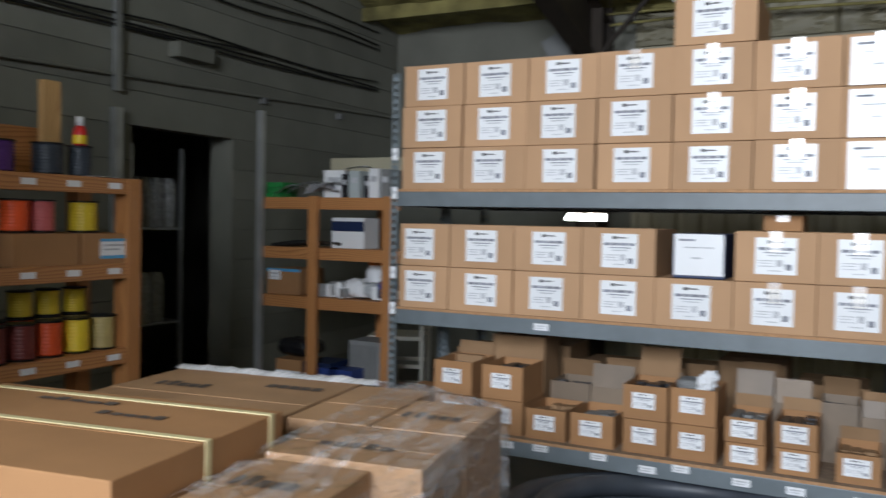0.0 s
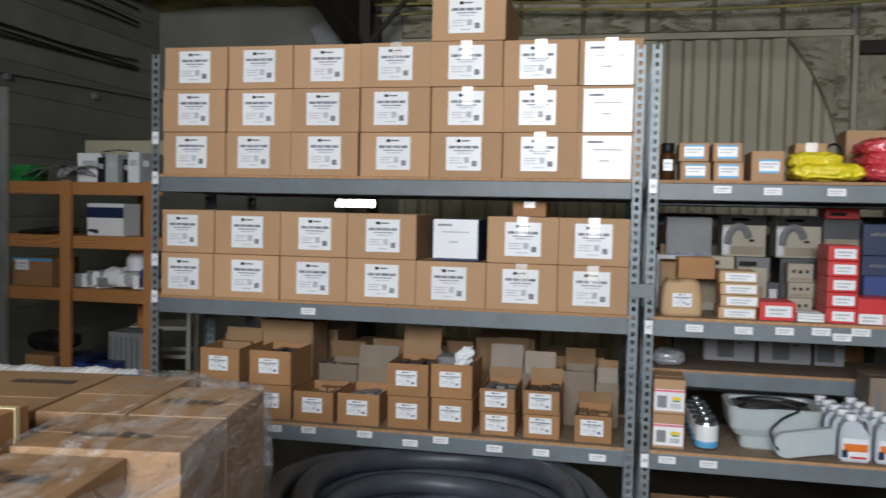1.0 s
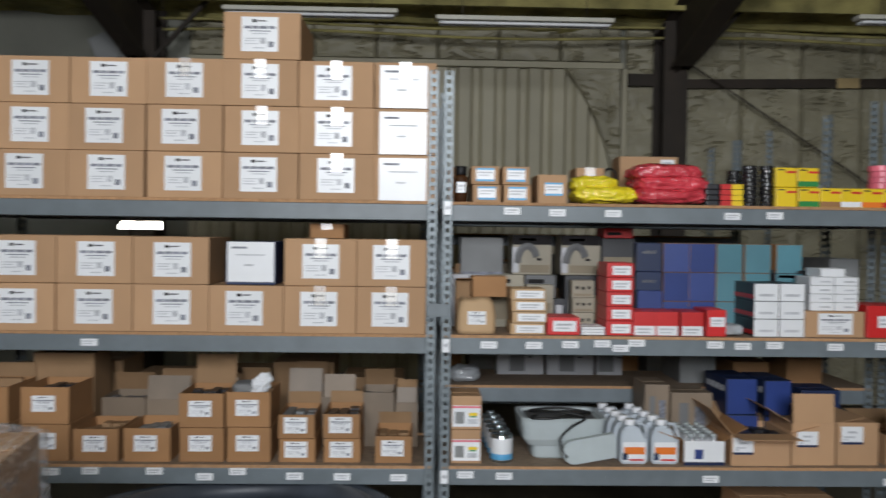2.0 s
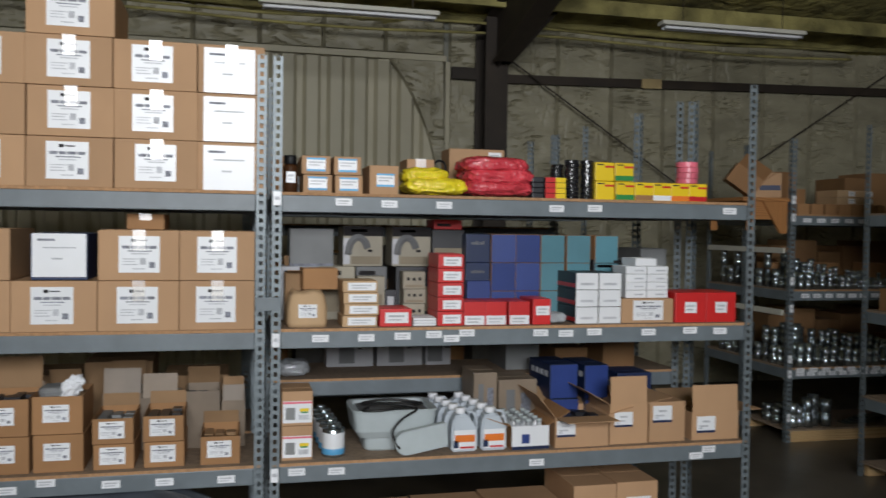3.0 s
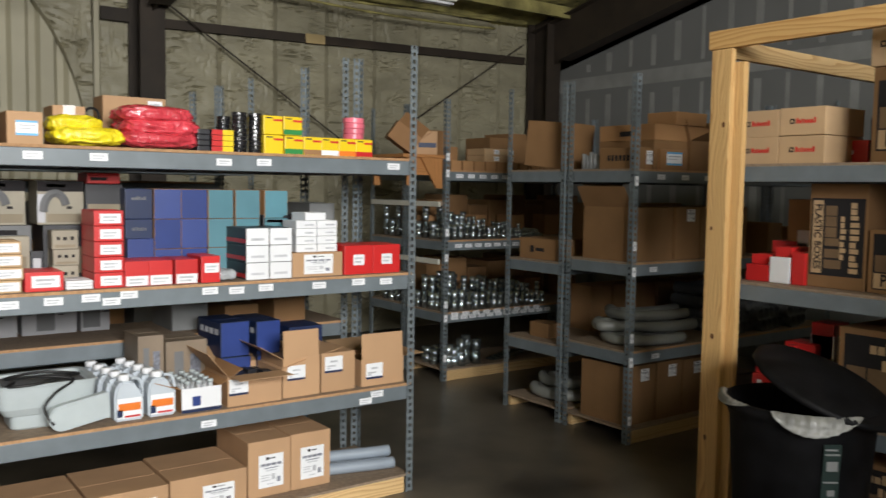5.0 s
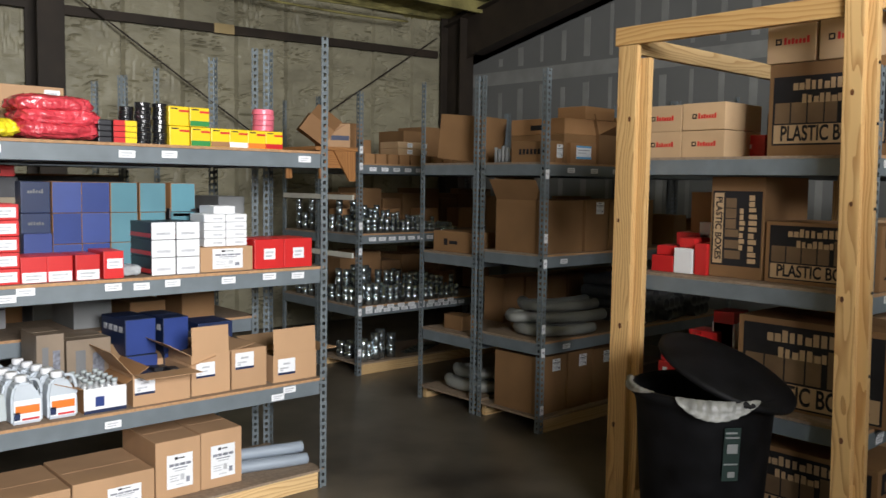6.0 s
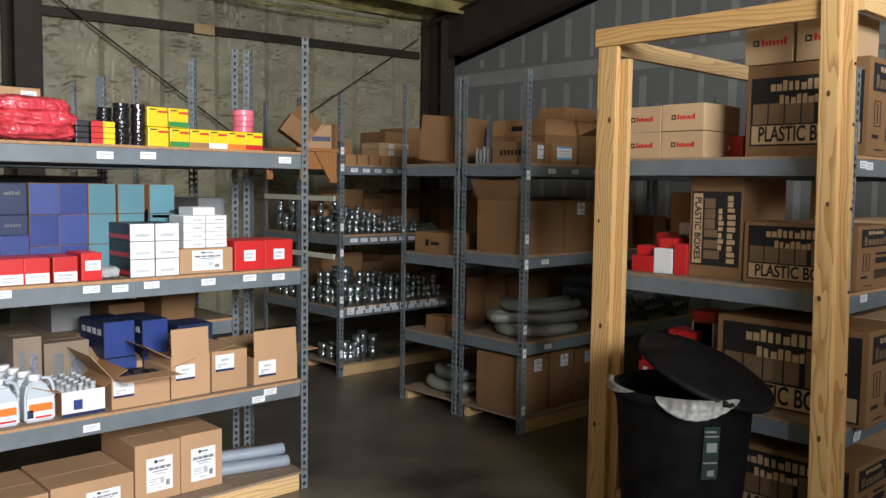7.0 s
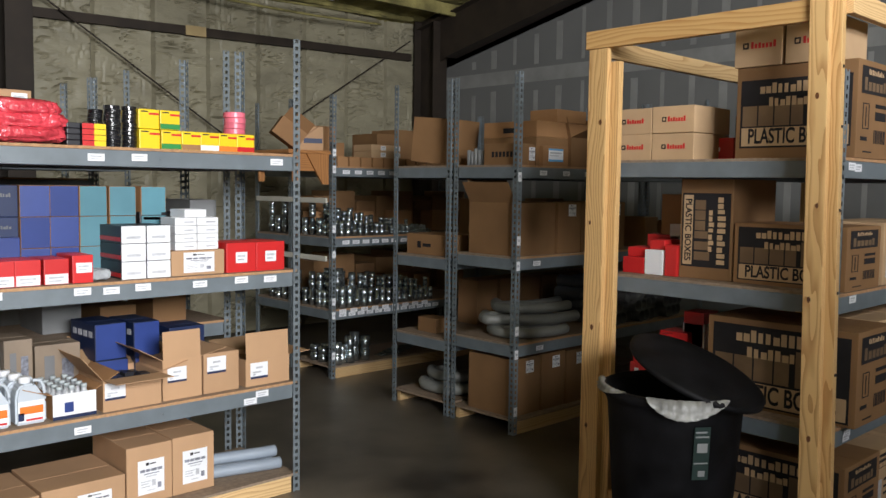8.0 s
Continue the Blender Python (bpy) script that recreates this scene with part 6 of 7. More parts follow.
bm.faces.new(tri[0])
bm.faces.new(tri[1][::-1])
for q in range(4):
    bm.faces.new((tri[0][q], tri[1][q], tri[1][(q + 1) % 4], tri[0][(q + 1) % 4]))
part("bracket", bm, OLDW, desk, "orange wooden knee bracket")
part("leg", box(0.0, 0.06, 0.501, 0.52, 0.0, 0.234, 0.003), OLDW, desk)
part("support", box(0.36, 0.42, 0.06, 0.46, 0.1385, 0.2345, 0.002), OLDW_Y, desk)
ob = carton(4.14, 6.04, 1.966, 0.24, 0.24, 0.20, "brown carton with a blue printed mark", mat=CARD, rz=-20)
part("print", box(-0.05, 0.11, -0.0014, 0, 0.06, 0.10), NAVY, ob)
open_box(3.93, 6.10, 2.052, 0.25, 0.22, 0.16, "open brown carton tipped on its edge, flaps spread", flaps=(35, 70, None, 20), mat=CARD_B).matrix_basis = pose(3.93, 6.10, 2.042, 0, 36, -25)

# ---- back wall: ribbed sheet, insulation panels, steel frame ----
def insulation(w, h, seed, left=None):
    """A quilted batt, tucked in at its edges, with short sharp creases across it; left: how far the left edge is drawn in at each height."""
    bm = bmesh.new()
    nx, nz = 26, max(8, int(h / 0.014))
    g = []
    for j in range(nz + 1):
        row = []
        z = h * j / nz
        x0 = left(z) if left else 0.0
        for i in range(nx + 1):
            x = x0 + (w - x0) * i / nx
            puff = 0.022 * noise.noise(Vector((x * 2.0 + seed, z * 5, seed))) + 0.010 * noise.noise(Vector((x * 7 + seed, z * 9, 3)))
            n = noise.noise(Vector((x * 3.6 + seed, z * 17 + 0.8 * noise.noise(Vector((x * 3, z * 2, seed))), 7.0)))
            v = noise.noise(Vector((x * 24 + seed, z * 2.4, 12.0)))
            deep = 0.040 * max(0.0, 1 - abs(n) / 0.10) * max(0.0, min(1.0, 0.35 + 2.2 * noise.noise(Vector((x * 5 + seed, z * 4, 21)))))
            deep += 0.016 * max(0.0, 1 - abs(v) / 0.12) * max(0.0, noise.noise(Vector((x * 4, z * 1.5 + seed, 31))) * 2)
            row.append(bm.verts.new((x, 0.05 if i in (0, nx) or j in (0, nz) else -abs(puff) + deep, z)))
        g.append(row)
    for j in range(nz):
        for i in range(nx):
            bm.faces.new((g[j][i], g[j][i + 1], g[j + 1][i + 1], g[j + 1][i]))
    return bm


def batt(x, y, z, w, h, seed, left=None):
    ob = part("insulation_panel", insulation(w, h, seed, left), FOAM, wall_back)
    ob.matrix_basis = pose(x, y, z)


for k in range(8):
    batt(2.66 + 0.612 * k, BACK - 0.055, 0, 0.61, 3.86, k * 3.7)
for k in range(7):
    batt(-2.25 + 0.615 * k, BACK - 0.055, 3.43, 0.613, 0.40, 40 + k * 2.9)
batt(2.10, BACK - 0.06, 0, 0.42, 3.84, 71)
# a wide batt torn away along a curve, over the ribbed sheet
batt(1.40, BACK - 0.12, 0, 0.64, 3.37, 45, lambda z: 0.62 - 0.56 * max(0.0, (z - 1.2) / 2.17) ** 3.2)
bm = bmesh.new()
prof = ((0.0, 0.0), (0.055, 0.0), (0.090, -0.05), (0.200, -0.05), (0.235, 0.0), (0.235, 0.006), (0.196, -0.044), (0.094, -0.044), (0.059, 0.006), (0.0, 0.006))
lo, hi = [[bm.verts.new((px, py, pz)) for px, py in prof] for pz in (0.0, 3.36)]
for q in range(10):
    bm.faces.new((lo[q], lo[(q + 1) % 10], hi[(q + 1) % 10], hi[q]))
RIBBED = mesh_of("wall_sheet", bm, CORR)
for k in range(18):
    shared("wall_sheet", RIBBED, wall_back, (-2.25 + 0.2352 * k, BACK - 0.012, 0))
part("trim", box(-2.25, 2.06, BACK - 0.10, BACK - 0.02, 3.365, 3.425, 0.004), CORR, wall_back)
part("trim", box(2.045, 2.095, BACK - 0.125, BACK - 0.02, 0, 3.36, 0.004), CORR, wall_back)
for k in range(3):
    part("ledge_foam", tube([(-2.3 + 0.8 * q, BACK - 0.16 - 0.03 * k, 3.80 + 0.05 * k + 0.03 * noise.noise(Vector((q * 1.7, k * 5.0, 0)))) for q in range(13)], 0.045 - 0.008 * k, 8), SPRAY, wall_back, "lumpy sprayed foam bead", True)


def steel_frame(x):
    ob = thing("steel_frame", (x, 0, 0), "dark primer-red steel portal frame of the building", "beam", "steel frames", kind="structure")
    part("column_web", box(-0.006, 0.006, 8.02, 8.36, 0, 3.9), RUST, ob)
    part("column_flange", box(-0.115, 0.115, 8.0, 8.019, 0, 3.75, 0.002), RUST, ob)
    part("column_flange", box(-0.115, 0.115, 8.361, 8.38, 0, 3.9, 0.002), RUST, ob)
    L = 12.6
    for name, y0, y1, z0, z1 in (("rafter_flange", -L, 0.0, -0.012, 0.0), ("rafter_flange", -L, -0.45, -0.52, -0.508)):
        f = part(name, box(-0.10, 0.10, y0, y1, z0, z1), RUST, ob)
        f.matrix_basis = Matrix.Translation((0, 8.36, roof_z(8.36) - 0.12)) @ pose(0, 0, 0, -math.degrees(math.atan(SLOPE)))
    f = part("rafter_web", box(-0.005, 0.005, -L, -0.1, -0.507, -0.013), RUST, ob)
    f.matrix_basis = Matrix.Translation((0, 8.36, roof_z(8.36) - 0.12)) @ pose(0, 0, 0, -math.degrees(math.atan(SLOPE)))
    br = part("flange_brace", box(-0.02, 0.02, -0.02, 0.02, 0, 0.95), RUST, ob)
    br.matrix_basis = pose(0.11, 7.98, 3.30, 0, 42, 0)
    return ob


for x in (-2.56, 2.47, 7.48):
    steel_frame(x)
girt = thing("girt", (0, 0, 0), "dark steel girt along the insulated wall", "beam", kind="structure", bm=box(0, 4.72, -0.05, 0.0, -0.045, 0.045, 0.004), mat=RUST)
girt.matrix_basis = pose(2.60, BACK - 0.085, 3.222, 0, -1.2, 0)
part("foam_patch", box(1.60, 1.83, -0.062, -0.052, -0.052, 0.050, 0.004), mk("kraft_patch", (0.42, 0.31, 0.15), 0.8), girt, "tan patch")
girt2 = thing("girt", (0, 0, 0), "dark steel girt between the wall sheet and column", "beam", kind="structure", bm=box(2.10, 2.36, BACK - 0.16, BACK - 0.11, 3.19, 3.31, 0.004), mat=RUST)
for a, b in (((2.62, 8.30, 3.453), (4.75, 8.30, 2.10)), ((7.23, 8.30, 3.509), (5.2, 8.30, 2.23))):
    thing("brace_rod", (0, 0, 0), "thin dark steel brace rod on the wall", "rod", "brace rods", bm=tube([a, [(p + q) / 2 for p, q in zip(a, b)], b], 0.009, 8), mat=RUST)
for j in range(9):
    y = 7.75 - 1.4 * j
    thing("purlin", (0, y, roof_z(y) - 0.15), "steel purlin under the roof foam", "beam", "roof purlins", kind="structure", bm=box(LEFT, RIGHT + 0.5, -0.025, 0.025, -0.02, 0.12, 0.004), mat=SPRAY)
# wiring and hangers under the eave
for k, z in enumerate((3.60, 3.66)):
    thing("conduit_run", (0, 0, 0), "foam-spattered conduit under the eave", "conduit", "eave conduits", bm=tube([(-2.4 + 0.9 * q, 8.12 - 0.1 * k, z + 0.025 * math.sin(q * 1.3 + k)) for q in range(11)], 0.014, 8), mat=SPRAY, smooth=True)


def strip_light(x0, x1, y, z):
    ob = thing("strip_light", ((x0 + x1) / 2, y, z), "unlit fluorescent strip light hung under the roof", "light", "strip lights")
    w = (x1 - x0) / 2
    part("reflector", box(-w, w, -0.055, 0.055, 0.0, 0.035, 0.01), FRAMEW, ob)
    for yy in (-0.03, 0.03):
        part("tube", tube([(-w + 0.03, yy, -0.02), (0, yy, -0.02), (w - 0.03, yy, -0.02)], 0.013, 8), WHITEC, ob, "", True)
    for xx in (-w * 0.7, w * 0.7):
        part("hanger", box(xx - 0.003, xx + 0.003, -0.003, 0.003, 0.035, roof_z(y) - z + 0.06), RUST, ob)


strip_light(3.42, 4.78, 6.5, 3.40)
strip_light(0.15, 1.52, 6.5, 3.33)
strip_light(-1.47, -0.14, 6.5, 3.37)
# lit fixture far behind hangs from the roof
for xx in (-2.61, -2.24):
    part("hanger", box(xx - 0.003, xx + 0.003, 7.54, 7.55, 1.836, 4.03), RUST, bx_light)
duct = thing("air_duct", (-2.75, 8.05, 3.10), "pale grey leaning sheet metal duct", "duct", bm=box(-0.13, 0.13, -0.1, 0.1, 0, 0.45, 0.01), mat=GREYC)
duct.rotation_euler.y = radians(-24)
part("strap", box(-0.01, 0.01, -0.01, 0.36, 0.30, 0.33), GALV, duct, "steel strap to the wall")

# ---- drywall joints ----
k = 0
y = 7.85
while y > -2:
    top = 3.29 + (8.15 - y) * SLOPE
    for z0, z1 in ((1.2, 2.86), (3.10, top - 0.16)):
        if z1 - z0 > 0.1:
            w = 0.045 + 0.02 * ((k * 7) % 3)
            part("joint_stripe", box(RIGHT - 0.0025, RIGHT, y - w / 2, y + w / 2, z0 + 0.02 * (k % 2), z1 - 0.03 * ((k * 5) % 3), 0.0), MUD, wall_right)
    y -= 0.335
    k += 1
part("joint_band", box(RIGHT - 0.003, RIGHT, -2.0, 8.1, 2.90, 3.06), MUD, wall_right)
bm = bmesh.new()
for y0, y1 in ((-2.0, 8.1),):
    t0, t1 = 3.29 + (8.15 - y0) * SLOPE, 3.29 + (8.15 - y1) * SLOPE
    v = [bm.verts.new(q) for q in ((RIGHT - 0.003, y0, t0 - 0.14), (RIGHT - 0.003, y1, t1 - 0.14), (RIGHT - 0.003, y1, t1 - 0.01), (RIGHT - 0.003, y0, t0 - 0.01))]
    bm.faces.new(v)
    bmesh.ops.extrude_face_region(bm, geom=bm.faces[:])
part("edge_band", bm, MUD, wall_right)

# ---- left wall: courses, conduit, cables ----
for k in range(20):
    z0 = 0.26 * k
    for y0, y1 in ((NEAR, DOOR0), (DOOR1, BACK - 0.01)) if z0 < DOORH - 0.02 else ((NEAR, BACK - 0.01),):
        part("course", box(LEFT - 0.0115, LEFT, y0, y1, z0 + 0.004, z0 + 0.256, 0.003), WALLD, wall_left)
for k, (z, s) in enumerate(((3.06, 0.045), (3.02, 0.03), (3.09, 0.05), (3.00, 0.02), (3.45, 0.06), (3.52, 0.05), (3.66, 0.04))):
    thing("cable", (0, 0, 0), "black cable strung along the dark wall", "cable", "wall cables", bm=tube([(LEFT + 0.045, 2.0 + 1.0 * q, z + s * math.sin(q * 1.9 + k) * 0.5 + 0.012 * q) for q in range(7)], 0.009, 6), mat=RUBBER, smooth=True)
thing("conduit_pipe", (0, 0, 0), "thin conduit along the dark wall", "conduit", bm=tube([(LEFT + 0.03, 2.5 + 1.2 * q, 2.62 + 0.043 * q) for q in range(6)], 0.012, 8), mat=WALLD, smooth=True)
for y in (6.1, 7.3):
    thing("conduit_clip", (LEFT + 0.02, y, 2.72), "small pale conduit clip on the wall", "clip", "conduit clips", bm=box(-0.028, 0.03, -0.03, 0.03, -0.03, 0.03, 0.006), mat=GREYC)
thing("junction_box", (LEFT + 0.06, 5.16, 2.97), "grey junction box on the dark wall", "box", bm=box(-0.06, 0.06, -0.20, 0.20, -0.06, 0.06, 0.006), mat=WALLD)
gp = thing("steel_strut", (LEFT + 0.04, 4.43, 0), "galvanised strut fixed on the wall beside the doorway", "strut")
part("upper_strut", box(-0.02, 0.02, -0.03, 0.03, 2.57, 3.9, 0.003), GALV, gp)
part("lower_strut", box(-0.03, 0.03, -0.035, 0.035, 1.4, 2.45, 0.003), GALV, gp)
post1 = thing("steel_post", (-4.0, 4.87, 0), "slim galvanised steel post standing upright", "post", bm=box(-0.024, 0.024, -0.02, 0.02, 0, 2.44, 0.004), mat=GALV)
part("foot_plate", box(-0.08, 0.08, -0.06, 0.06, 0, 0.008, 0.001), GALV, post1)

# dark room: a wire shelf with silvery jars
ws = thing("metal_shelf", (-5.55, 4.95, 0), "dim metal shelf with silvery containers in the next room", "shelf")
for z in (0.75, 1.55):
    part("shelf_plate", box(-0.12, 0.16, 0, 0.60, z, z + 0.02, 0.003), GALV, ws)
for y in (0.02, 0.58):
    part("upright", box(0.13, 0.16, y - 0.015, y + 0.015, 0, 2.25, 0.003), GALV, ws)
# pale grey film colour stands in for reflections on the clear jars
for z, n in ((1.571, 4), (0.771, 3)):
    for k in range(n):
        thing("silver_container", (-5.48, 5.05 + 0.135 * k, z), "tall clear jar on a dim shelf, pale for its shine", "container", "silvery containers", bm=lathe([(0.06, 0), (0.065, 0.01), (0.065, 0.36), (0.045, 0.40), (0.045, 0.42)], 16), mat=WRAPC, smooth=True)
thing("floor_mat", (-5.9, 5.2, 0.001), "dark red mat on the floor past the doorway", "mat", bm=box(-0.5, 0.5, -0.5, 0.9, 0, 0.012, 0.003), mat=RUG)

# ---- shelf of wire spools ----
SX = -3.1
sp = thing("spool_shelf", (SX, 0, 0), "orange-brown wooden shelf holding coloured wire spools", "shelf")
for z in (1.835, 1.450, 1.057, 0.60, 0.15):
    part("shelf_board", box(-0.42, -0.021, 0.9, 2.83, z - 0.02, z, 0.002), OLDW_Y, sp)
    fa = part("fascia", box(-0.02, 0.0, 0.9, 2.83, z - 0.068, z + 0.004, 0.003), OLDW_Y, sp, "front board with small tags")
    for k in range(5):
        tg = part("tag", box(0.0, 0.0015, 2.72 - 0.22 * k, 2.79 - 0.22 * k, z - 0.045, z - 0.018), PAPER, fa, "small white paper tag")
for y in (0.88, 2.832):
    part("post", box(-0.09, 0.004, y, y + 0.075, 0, 1.84, 0.004), OLDW, sp)
    part("post", box(-0.42, -0.33, y, y + 0.075, 0, 1.84, 0.004), OLDW, sp)
stud = thing("wood_stud", (SX - 0.22, 2.60, 1.836), "short pine stud standing on the spool shelf", "lumber", bm=box(-0.04, 0.0, -0.045, 0.045, 0, 0.43, 0.003), mat=PINE)
thing("wood_plank", (SX - 0.30, 1.9, 1.836), "brown wooden plank standing along the shelf back", "lumber", bm=box(-0.02, 0.0, -0.8, 0.8, 0, 0.22, 0.003), mat=OLDW_Y)


def spool(x, y, z, r, h, mat, col):
    ob = thing("wire_spool", (x, y, z), col + " wire wound on a plastic spool", "spool", "wire spools")
    part("flange", lathe([(r, 0), (r, 0.006)], 24), BLACKPL, ob)
    part("flange", lathe([(r, h - 0.006), (r, h)], 24), BLACKPL, ob)
    n = 9
    prof = []
    for k in range(n):
        z0, z1 = 0.0065 + (h - 0.013) * k / n, 0.0065 + (h - 0.013) * (k + 1) / n
        prof += [(r * 0.88, z0 + 0.0005), (r * 0.95, (z0 + z1) / 2), (r * 0.88, z1 - 0.0005)]
    part("winding", lathe(prof, 24), mat, ob, col + " wire", True)


W_PUR = mk("purple_wire", (0.08, 0.02, 0.16), 0.45)
W_DRK = mk("dark_wire", (0.03, 0.04, 0.055), 0.45)
W_ORG = mk("orange_wire", (0.80, 0.10, 0.02), 0.4)
W_PNK = mk("pink_wire", (0.62, 0.14, 0.14), 0.45)
W_YEL = mk("yellow_wire", (0.72, 0.53, 0.03), 0.4)
W_TAN = mk("tan_wire", (0.45, 0.36, 0.14), 0.45)
W_RED = mk("dark_red_wire", (0.16, 0.03, 0.025), 0.45)
for y, m, c, r, h in ((2.26, W_PUR, "purple", 0.065, 0.135), (2.49, W_DRK, "dark grey", 0.07, 0.14), (2.655, W_DRK, "dark grey", 0.055, 0.14), (2.08, W_RED, "dark red", 0.06, 0.13)):
    spool(SX - 0.11, y, 1.836, r, h, m, c)
for y, m, c, r, z in ((2.33, W_ORG, "orange", 0.062, 1.592), (2.46, W_PNK, "pink", 0.058, 1.592), (2.675, W_YEL, "yellow", 0.066, 1.592)):
    spool(SX - 0.11, y, z, r, 0.14, m, c)
for y, w, lab in ((2.735, 0.275, ("blue", 0.62, 0.5, 0.15, 0.09)), (2.42, 0.32, None)):
    carton(SX - 0.02, y, 1.451, w, 0.3, 0.138, "brown carton under wire spools", mat=CARD_B, lab=lab, rz=90)
for y, m, c in ((2.36, W_RED, "dark red"), (2.49, W_ORG, "orange"), (2.63, W_YEL, "yellow"), (2.775, W_TAN, "tan"), (2.22, W_RED, "dark red")):
    spool(SX - 0.10, y, 1.058, 0.062, 0.155, m, c)
    spool(SX - 0.26, y - 0.02, 1.058, 0.062, 0.155, W_TAN if c in ("tan", "yellow") else m, c)
    if c in ("yellow", "tan", "orange"):
        spool(SX - 0.26, y - 0.02, 1.214, 0.055, 0.12, W_YEL, "yellow")
bt = thing("glue_bottle", (SX - 0.11, 2.655, 1.977), "red and yellow bottle standing on a spool", "bottle", bm=lathe([(0.03, 0), (0.03, 0.05), (0.026, 0.075), (0.016, 0.09)], 16), mat=RED, smooth=True)
part("yellow_band", lathe([(0.0306, 0.008), (0.031, 0.01), (0.031, 0.045), (0.0306, 0.047)], 16), YEL, bt, "", True)
part("white_cap", lathe([(0.017, 0.09), (0.017, 0.13)], 12), WHITEC, bt, "", True)
thing("paper_sheet", (SX - 0.05, 2.70, 1.841), "white paper slip hanging over the shelf edge", "paper", bm=box(-0.08, 0.06, -0.07, 0.07, 0, 0.0012), mat=PAPER)

# ---- orange wooden shelf unit by the dark wall ----
wu = thing("wooden_shelf_unit", (0, 4.9, 0), "orange wooden shelf unit crowded with parts", "shelf")
for z in (1.82, 1.467, 1.118, 0.45):
    part("shelf_board", box(-4.02, -2.86, 0.02, 0.45, z - 0.02, z, 0.002), OLDW_X, wu)
    part("fascia", box(-4.02, -2.86, 0.0, 0.019, z - 0.082, z + 0.002, 0.003), OLDW_X, wu)
for x in (-3.572, -2.965):
    part("post", box(x, x + 0.075, -0.039, -0.001, 0, 1.83, 0.004), OLDW, wu)
    part("post", box(x - 0.34, x - 0.28, 0.451, 0.489, 0, 1.83, 0.004), OLDW, wu)
for k in range(3):
    carton(-3.95 + 0.006 * k, 4.95, 1.821 + 0.037 * k, 0.14, 0.2, 0.036, "flat green carton in a stack on the shelf", mat=GREEN, group="flat green cartons")
for x, z, m in ((-3.10, 0.451, BLUE), (-2.98, 0.451, BLUE)):
    ob = carton(x - 0.36, 4.94, z, 0.20, 0.2, 0.17, "blue and white carton on the lowest wooden shelf", mat=m, group="blue and white cartons")
    part("white_band", box(-0.1, 0.1, -0.0014, 0, 0.02, 0.07), WHITEC, ob)
    part("white_band", box(-0.1, 0.1, -0.0014, 0, 0.10, 0.125), WHITEC, ob)
for k, (px, pz, ry) in enumerate(((-3.62, 1.475, 12), (-3.52, 1.475, -8), (-3.72, 1.475, 5))):
    thing("hand_tool", (px, 5.0 + 0.02 * k, pz), "dark steel hand tool lying on the wooden shelf", "tool", "tools on the wooden shelf", rz=ry, bm=tube([(-0.15, 0, 0.012), (-0.05, 0.01, 0.020), (0.06, 0, 0.028), (0.14, -0.01, 0.020)], 0.012, 8), mat=RUST, smooth=True)
rp2 = random.Random(5)


def sheet(x, y, z, w, d, rz, curl):
    """A limp leaflet, curled and creased, lying on what is below."""
    bm = bmesh.new()
    g = [[bm.verts.new((w * (i / 8 - 0.5), d * (j / 6 - 0.5), 0.004 + curl * abs(math.sin(2.2 * i / 8 + 0.7 * j / 6)) + 0.006 * noise.noise(Vector((i * 0.6 + x * 9, j * 0.6, z))))) for j in range(7)] for i in range(9)]
    for i in range(8):
        for j in range(6):
            bm.faces.new((g[i][j], g[i + 1][j], g[i + 1][j + 1], g[i][j + 1]))
    bmesh.ops.solidify(bm, geom=bm.faces[:], thickness=0.002)
    thing("leaflet", (x, y, z), "curled white leaflet lying on the shelf", "paper", "loose papers", rz=rz, bm=bm, mat=PAPER, smooth=True)


for k in range(5):
    sheet(-3.80 + 0.075 * k, 5.0 + 0.03 * (k % 2), 1.823 + 0.006 * k, 0.24, 0.19, rp2.uniform(-40, 40), 0.05 + 0.05 * rp2.random())
for x, w, h, m, y in ((-3.49, 0.17, 0.20, WHITEC, 5.06), (-3.375, 0.06, 0.17, BLACKC, 5.02), (-3.285, 0.09, 0.19, GREYPL, 5.0), (-3.20, 0.06, 0.16, BLACKC, 5.04), (-3.125, 0.08, 0.205, WHITEC, 5.0), (-3.045, 0.07, 0.20, GREYC, 5.02)):
    ob = carton(x, y, 1.821, w, 0.2, h, "pale and dark printed carton on the wooden shelf", mat=m, group="cartons on the wooden shelf", rz=rp2.uniform(-9, 9))
    part("print", box(-w * 0.3, w * 0.3, -0.0014, 0, h * 0.55, h * 0.75), PAPER_D, ob)
sheet(-3.30, 5.1, 2.012, 0.22, 0.18, 12, 0.03)
thing("cream_panel", (-3.32, 5.37, 1.822), "cream board leaning at the back of the shelf", "board", bm=box(-0.42, 0.42, 0, 0.02, 0, 0.31, 0.003), mat=CORR)
ob = carton(-3.33, 5.0, 1.468, 0.27, 0.2, 0.215, "white and navy carton on the wooden shelf", mat=WHITEC)
part("navy_band", box(-0.135, 0.135, -0.0014, 0, 0.12, 0.19), NAVY, ob)
for k in range(4):
    thing("black_tool", (-3.88 + 0.06 * k, 5.02, 1.468), "dark cable loop lying on the shelf", "cable", "dark cable loops", bm=tube([(0.11 * math.cos(a), 0.07 * math.sin(a), 0.012 + 0.008 * k) for a in (q * 0.785 for q in range(8))], 0.011, 8, True), mat=RUBBER, smooth=True)
bt = thing("bottle", (-3.21, 5.20, 1.119), "white bottle with an orange cap", "bottle", bm=lathe([(0.07, 0), (0.075, 0.01), (0.075, 0.19), (0.05, 0.23)], 18), mat=WHITEC, smooth=True)
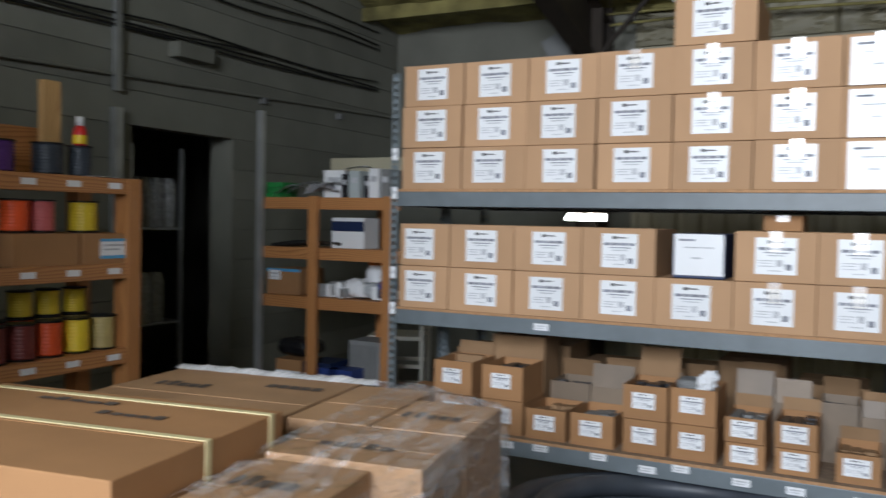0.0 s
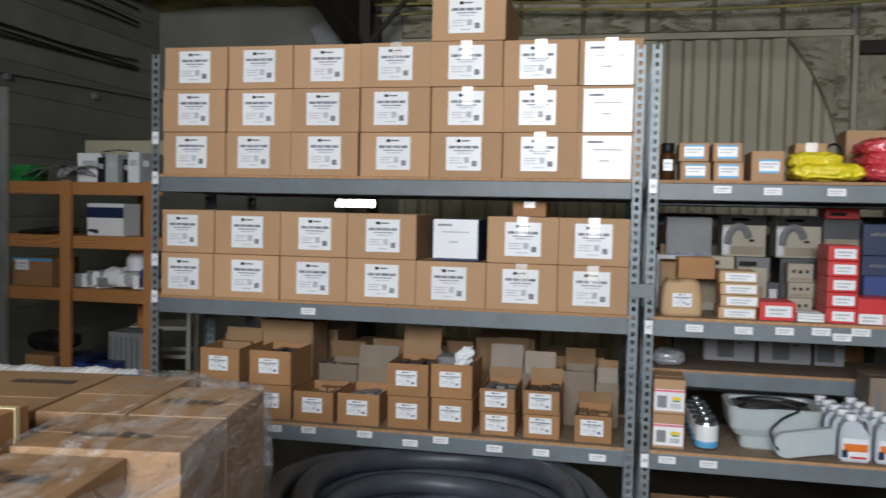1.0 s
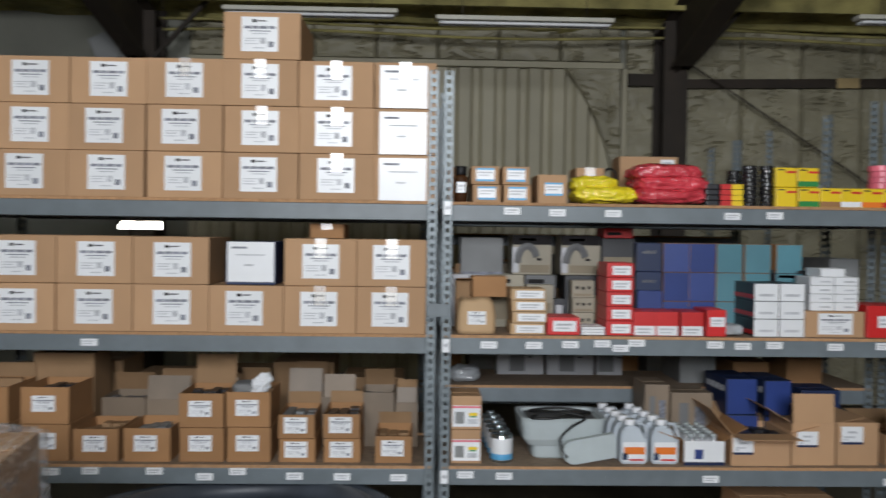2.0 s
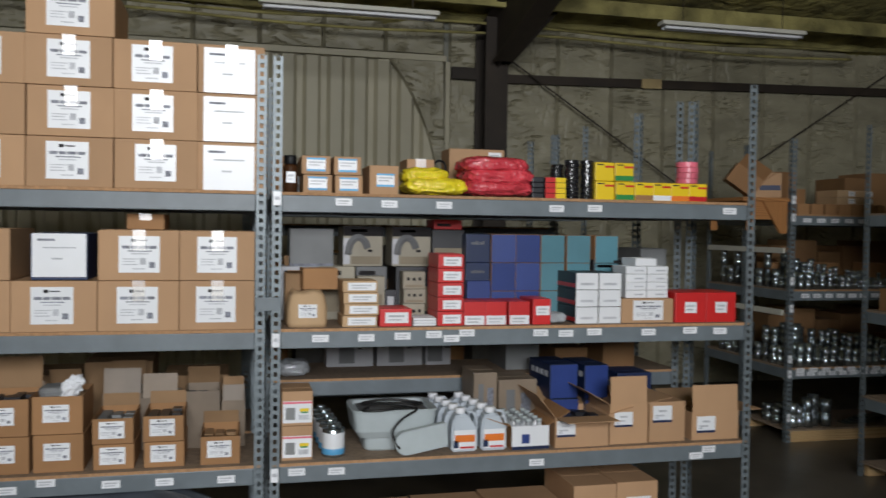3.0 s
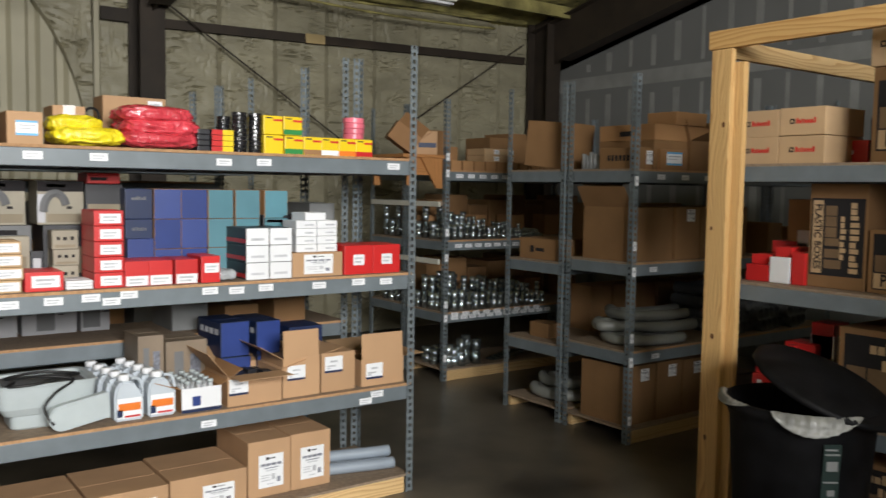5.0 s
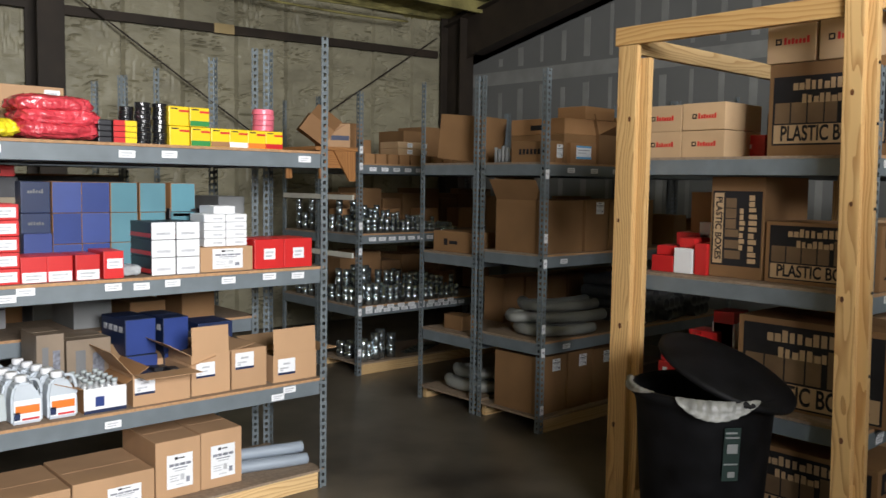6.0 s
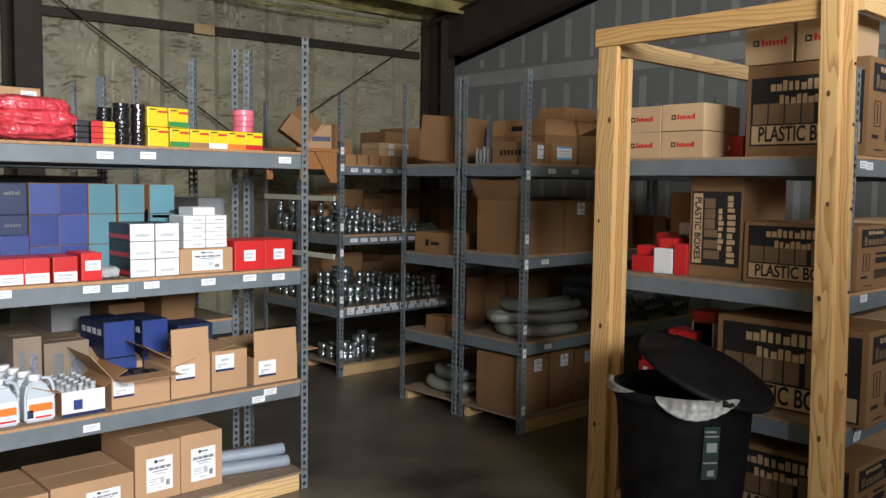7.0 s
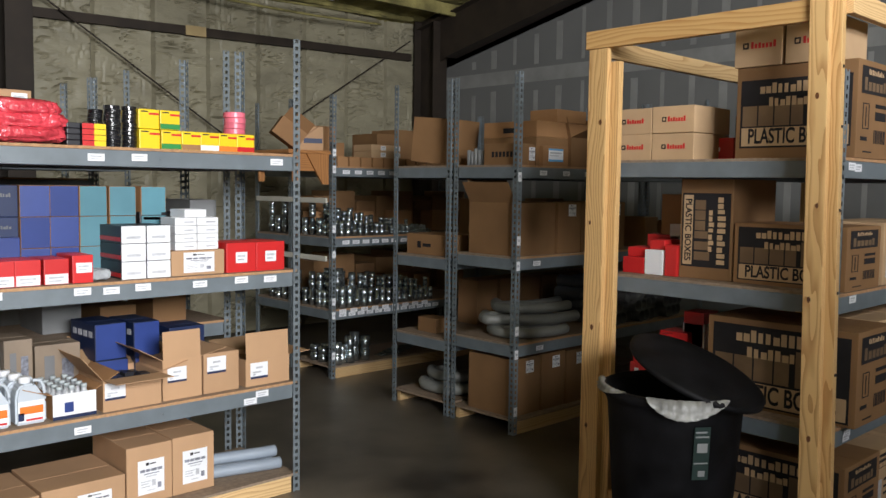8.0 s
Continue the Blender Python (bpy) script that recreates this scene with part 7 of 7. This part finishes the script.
part("cap", lathe([(0.055, 0.231), (0.06, 0.235), (0.06, 0.30), (0.03, 0.32)], 18), ORANGE, bt, "orange cap", True)
for k, (x, m, w) in enumerate(((-3.40, WRAPC, 0.17), (-3.27, WHITEC, 0.14), (-3.13, WRAPC, 0.18), (-3.02, BLUE, 0.12))):
    bag(x, 5.04, 1.119, w, 0.14, 0.10 + 0.02 * (k % 2), m, "crumpled plastic bag of small parts on the shelf", 61 + k)
for k in range(22):
    x = -3.52 + 0.026 * k
    thing("metal_part", (x, 4.97 + 0.10 * rp2.random(), 1.119 + 0.02 * rp2.random()), "small bright metal part in a heap", "part", "heap of metal parts", rz=rp2.uniform(0, 180), bm=box(-0.045, 0.045, -0.02, 0.02, 0, 0.045 + 0.05 * rp2.random(), 0.006), mat=(GALV, WHITEC, NAVY, PAPER)[k % 4])
ob = carton(-3.87, 4.98, 1.119, 0.30, 0.3, 0.185, "brown carton with a blue rim", mat=CARD_B, lab=("tag", 0.25, 0.75, 0.10, 0.07))
part("blue_rim", box(-0.151, 0.151, -0.0014, 0, 0.165, 0.186), SKY, ob)
ob = carton(-3.24, 5.1, 0.451, 0.26, 0.25, 0.36, "grey ribbed plastic crate on the lowest shelf", mat=GREYC)
for k in range(6):
    part("rib", box(-0.12 + 0.04 * k, -0.105 + 0.04 * k, -0.006, 0, 0.05, 0.33), MIDG, ob)
for x, m in ((-3.55, NAVY), (-3.80, CARD_B)):
    ob = carton(x, 4.96, 0.451, 0.22, 0.25, 0.20, "carton on the lowest wooden shelf", mat=m)
    part("white_band", box(-0.11, 0.11, -0.0014, 0, 0.05, 0.12), WHITEC, ob)
bag(-3.78, 5.1, 0.653, 0.3, 0.25, 0.12, RBK := mk("black_bag_film", (0.012, 0.012, 0.014), 0.25, bump=0.4, fine=30), "black plastic bag on the lowest shelf", 44)

# ---- cream wooden chair beyond the shelf unit ----
ch = thing("wooden_chair", (-3.50, 6.0, 0), "cream painted wooden chair with slatted back", "chair", rz=-70)
part("seat", box(-0.21, 0.21, -0.20, 0.22, 0.72, 0.755, 0.01), FRAMEW, ch)
for x, y, h in ((-0.19, -0.18, 0.719), (0.19, -0.18, 0.719), (-0.19, 0.20, 0.96), (0.19, 0.20, 0.96)):
    part("leg", box(x - 0.02, x + 0.02, y - (0.02 if y < 0 else -0.021), y + (0.02 if y < 0 else 0.055), 0, h, 0.005), FRAMEW, ch)
for z in (0.25, 0.45):
    part("rung", box(-0.169, 0.169, -0.19, -0.17, z, z + 0.03, 0.004), FRAMEW, ch)
    part("rung", box(-0.20, -0.18, -0.159, 0.22, z + 0.05, z + 0.08, 0.004), FRAMEW, ch)
    part("rung", box(0.18, 0.20, -0.159, 0.22, z + 0.05, z + 0.08, 0.004), FRAMEW, ch)
for z in (0.80, 0.90):
    part("back_slat", box(-0.169, 0.169, 0.225, 0.25, z, z + 0.045, 0.004), FRAMEW, ch)

# ---- goods on the third row of racks, glimpsed between the front goods ----
rb = random.Random(8)
for z in (1.84, 1.22, 0.61):
    for k in range(9):
        carton(0.25 + 0.25 * k, 5.83 + 0.06 * rb.random(), z, 0.2, 0.35, 0.16 + 0.16 * rb.random(), "carton on the third row of racks", mat=(CARD_B, GREYC, CARD_B, TAN, WHITEC)[k % 5], group="cartons on the third row") if z < 1.8 or k < 4 else None
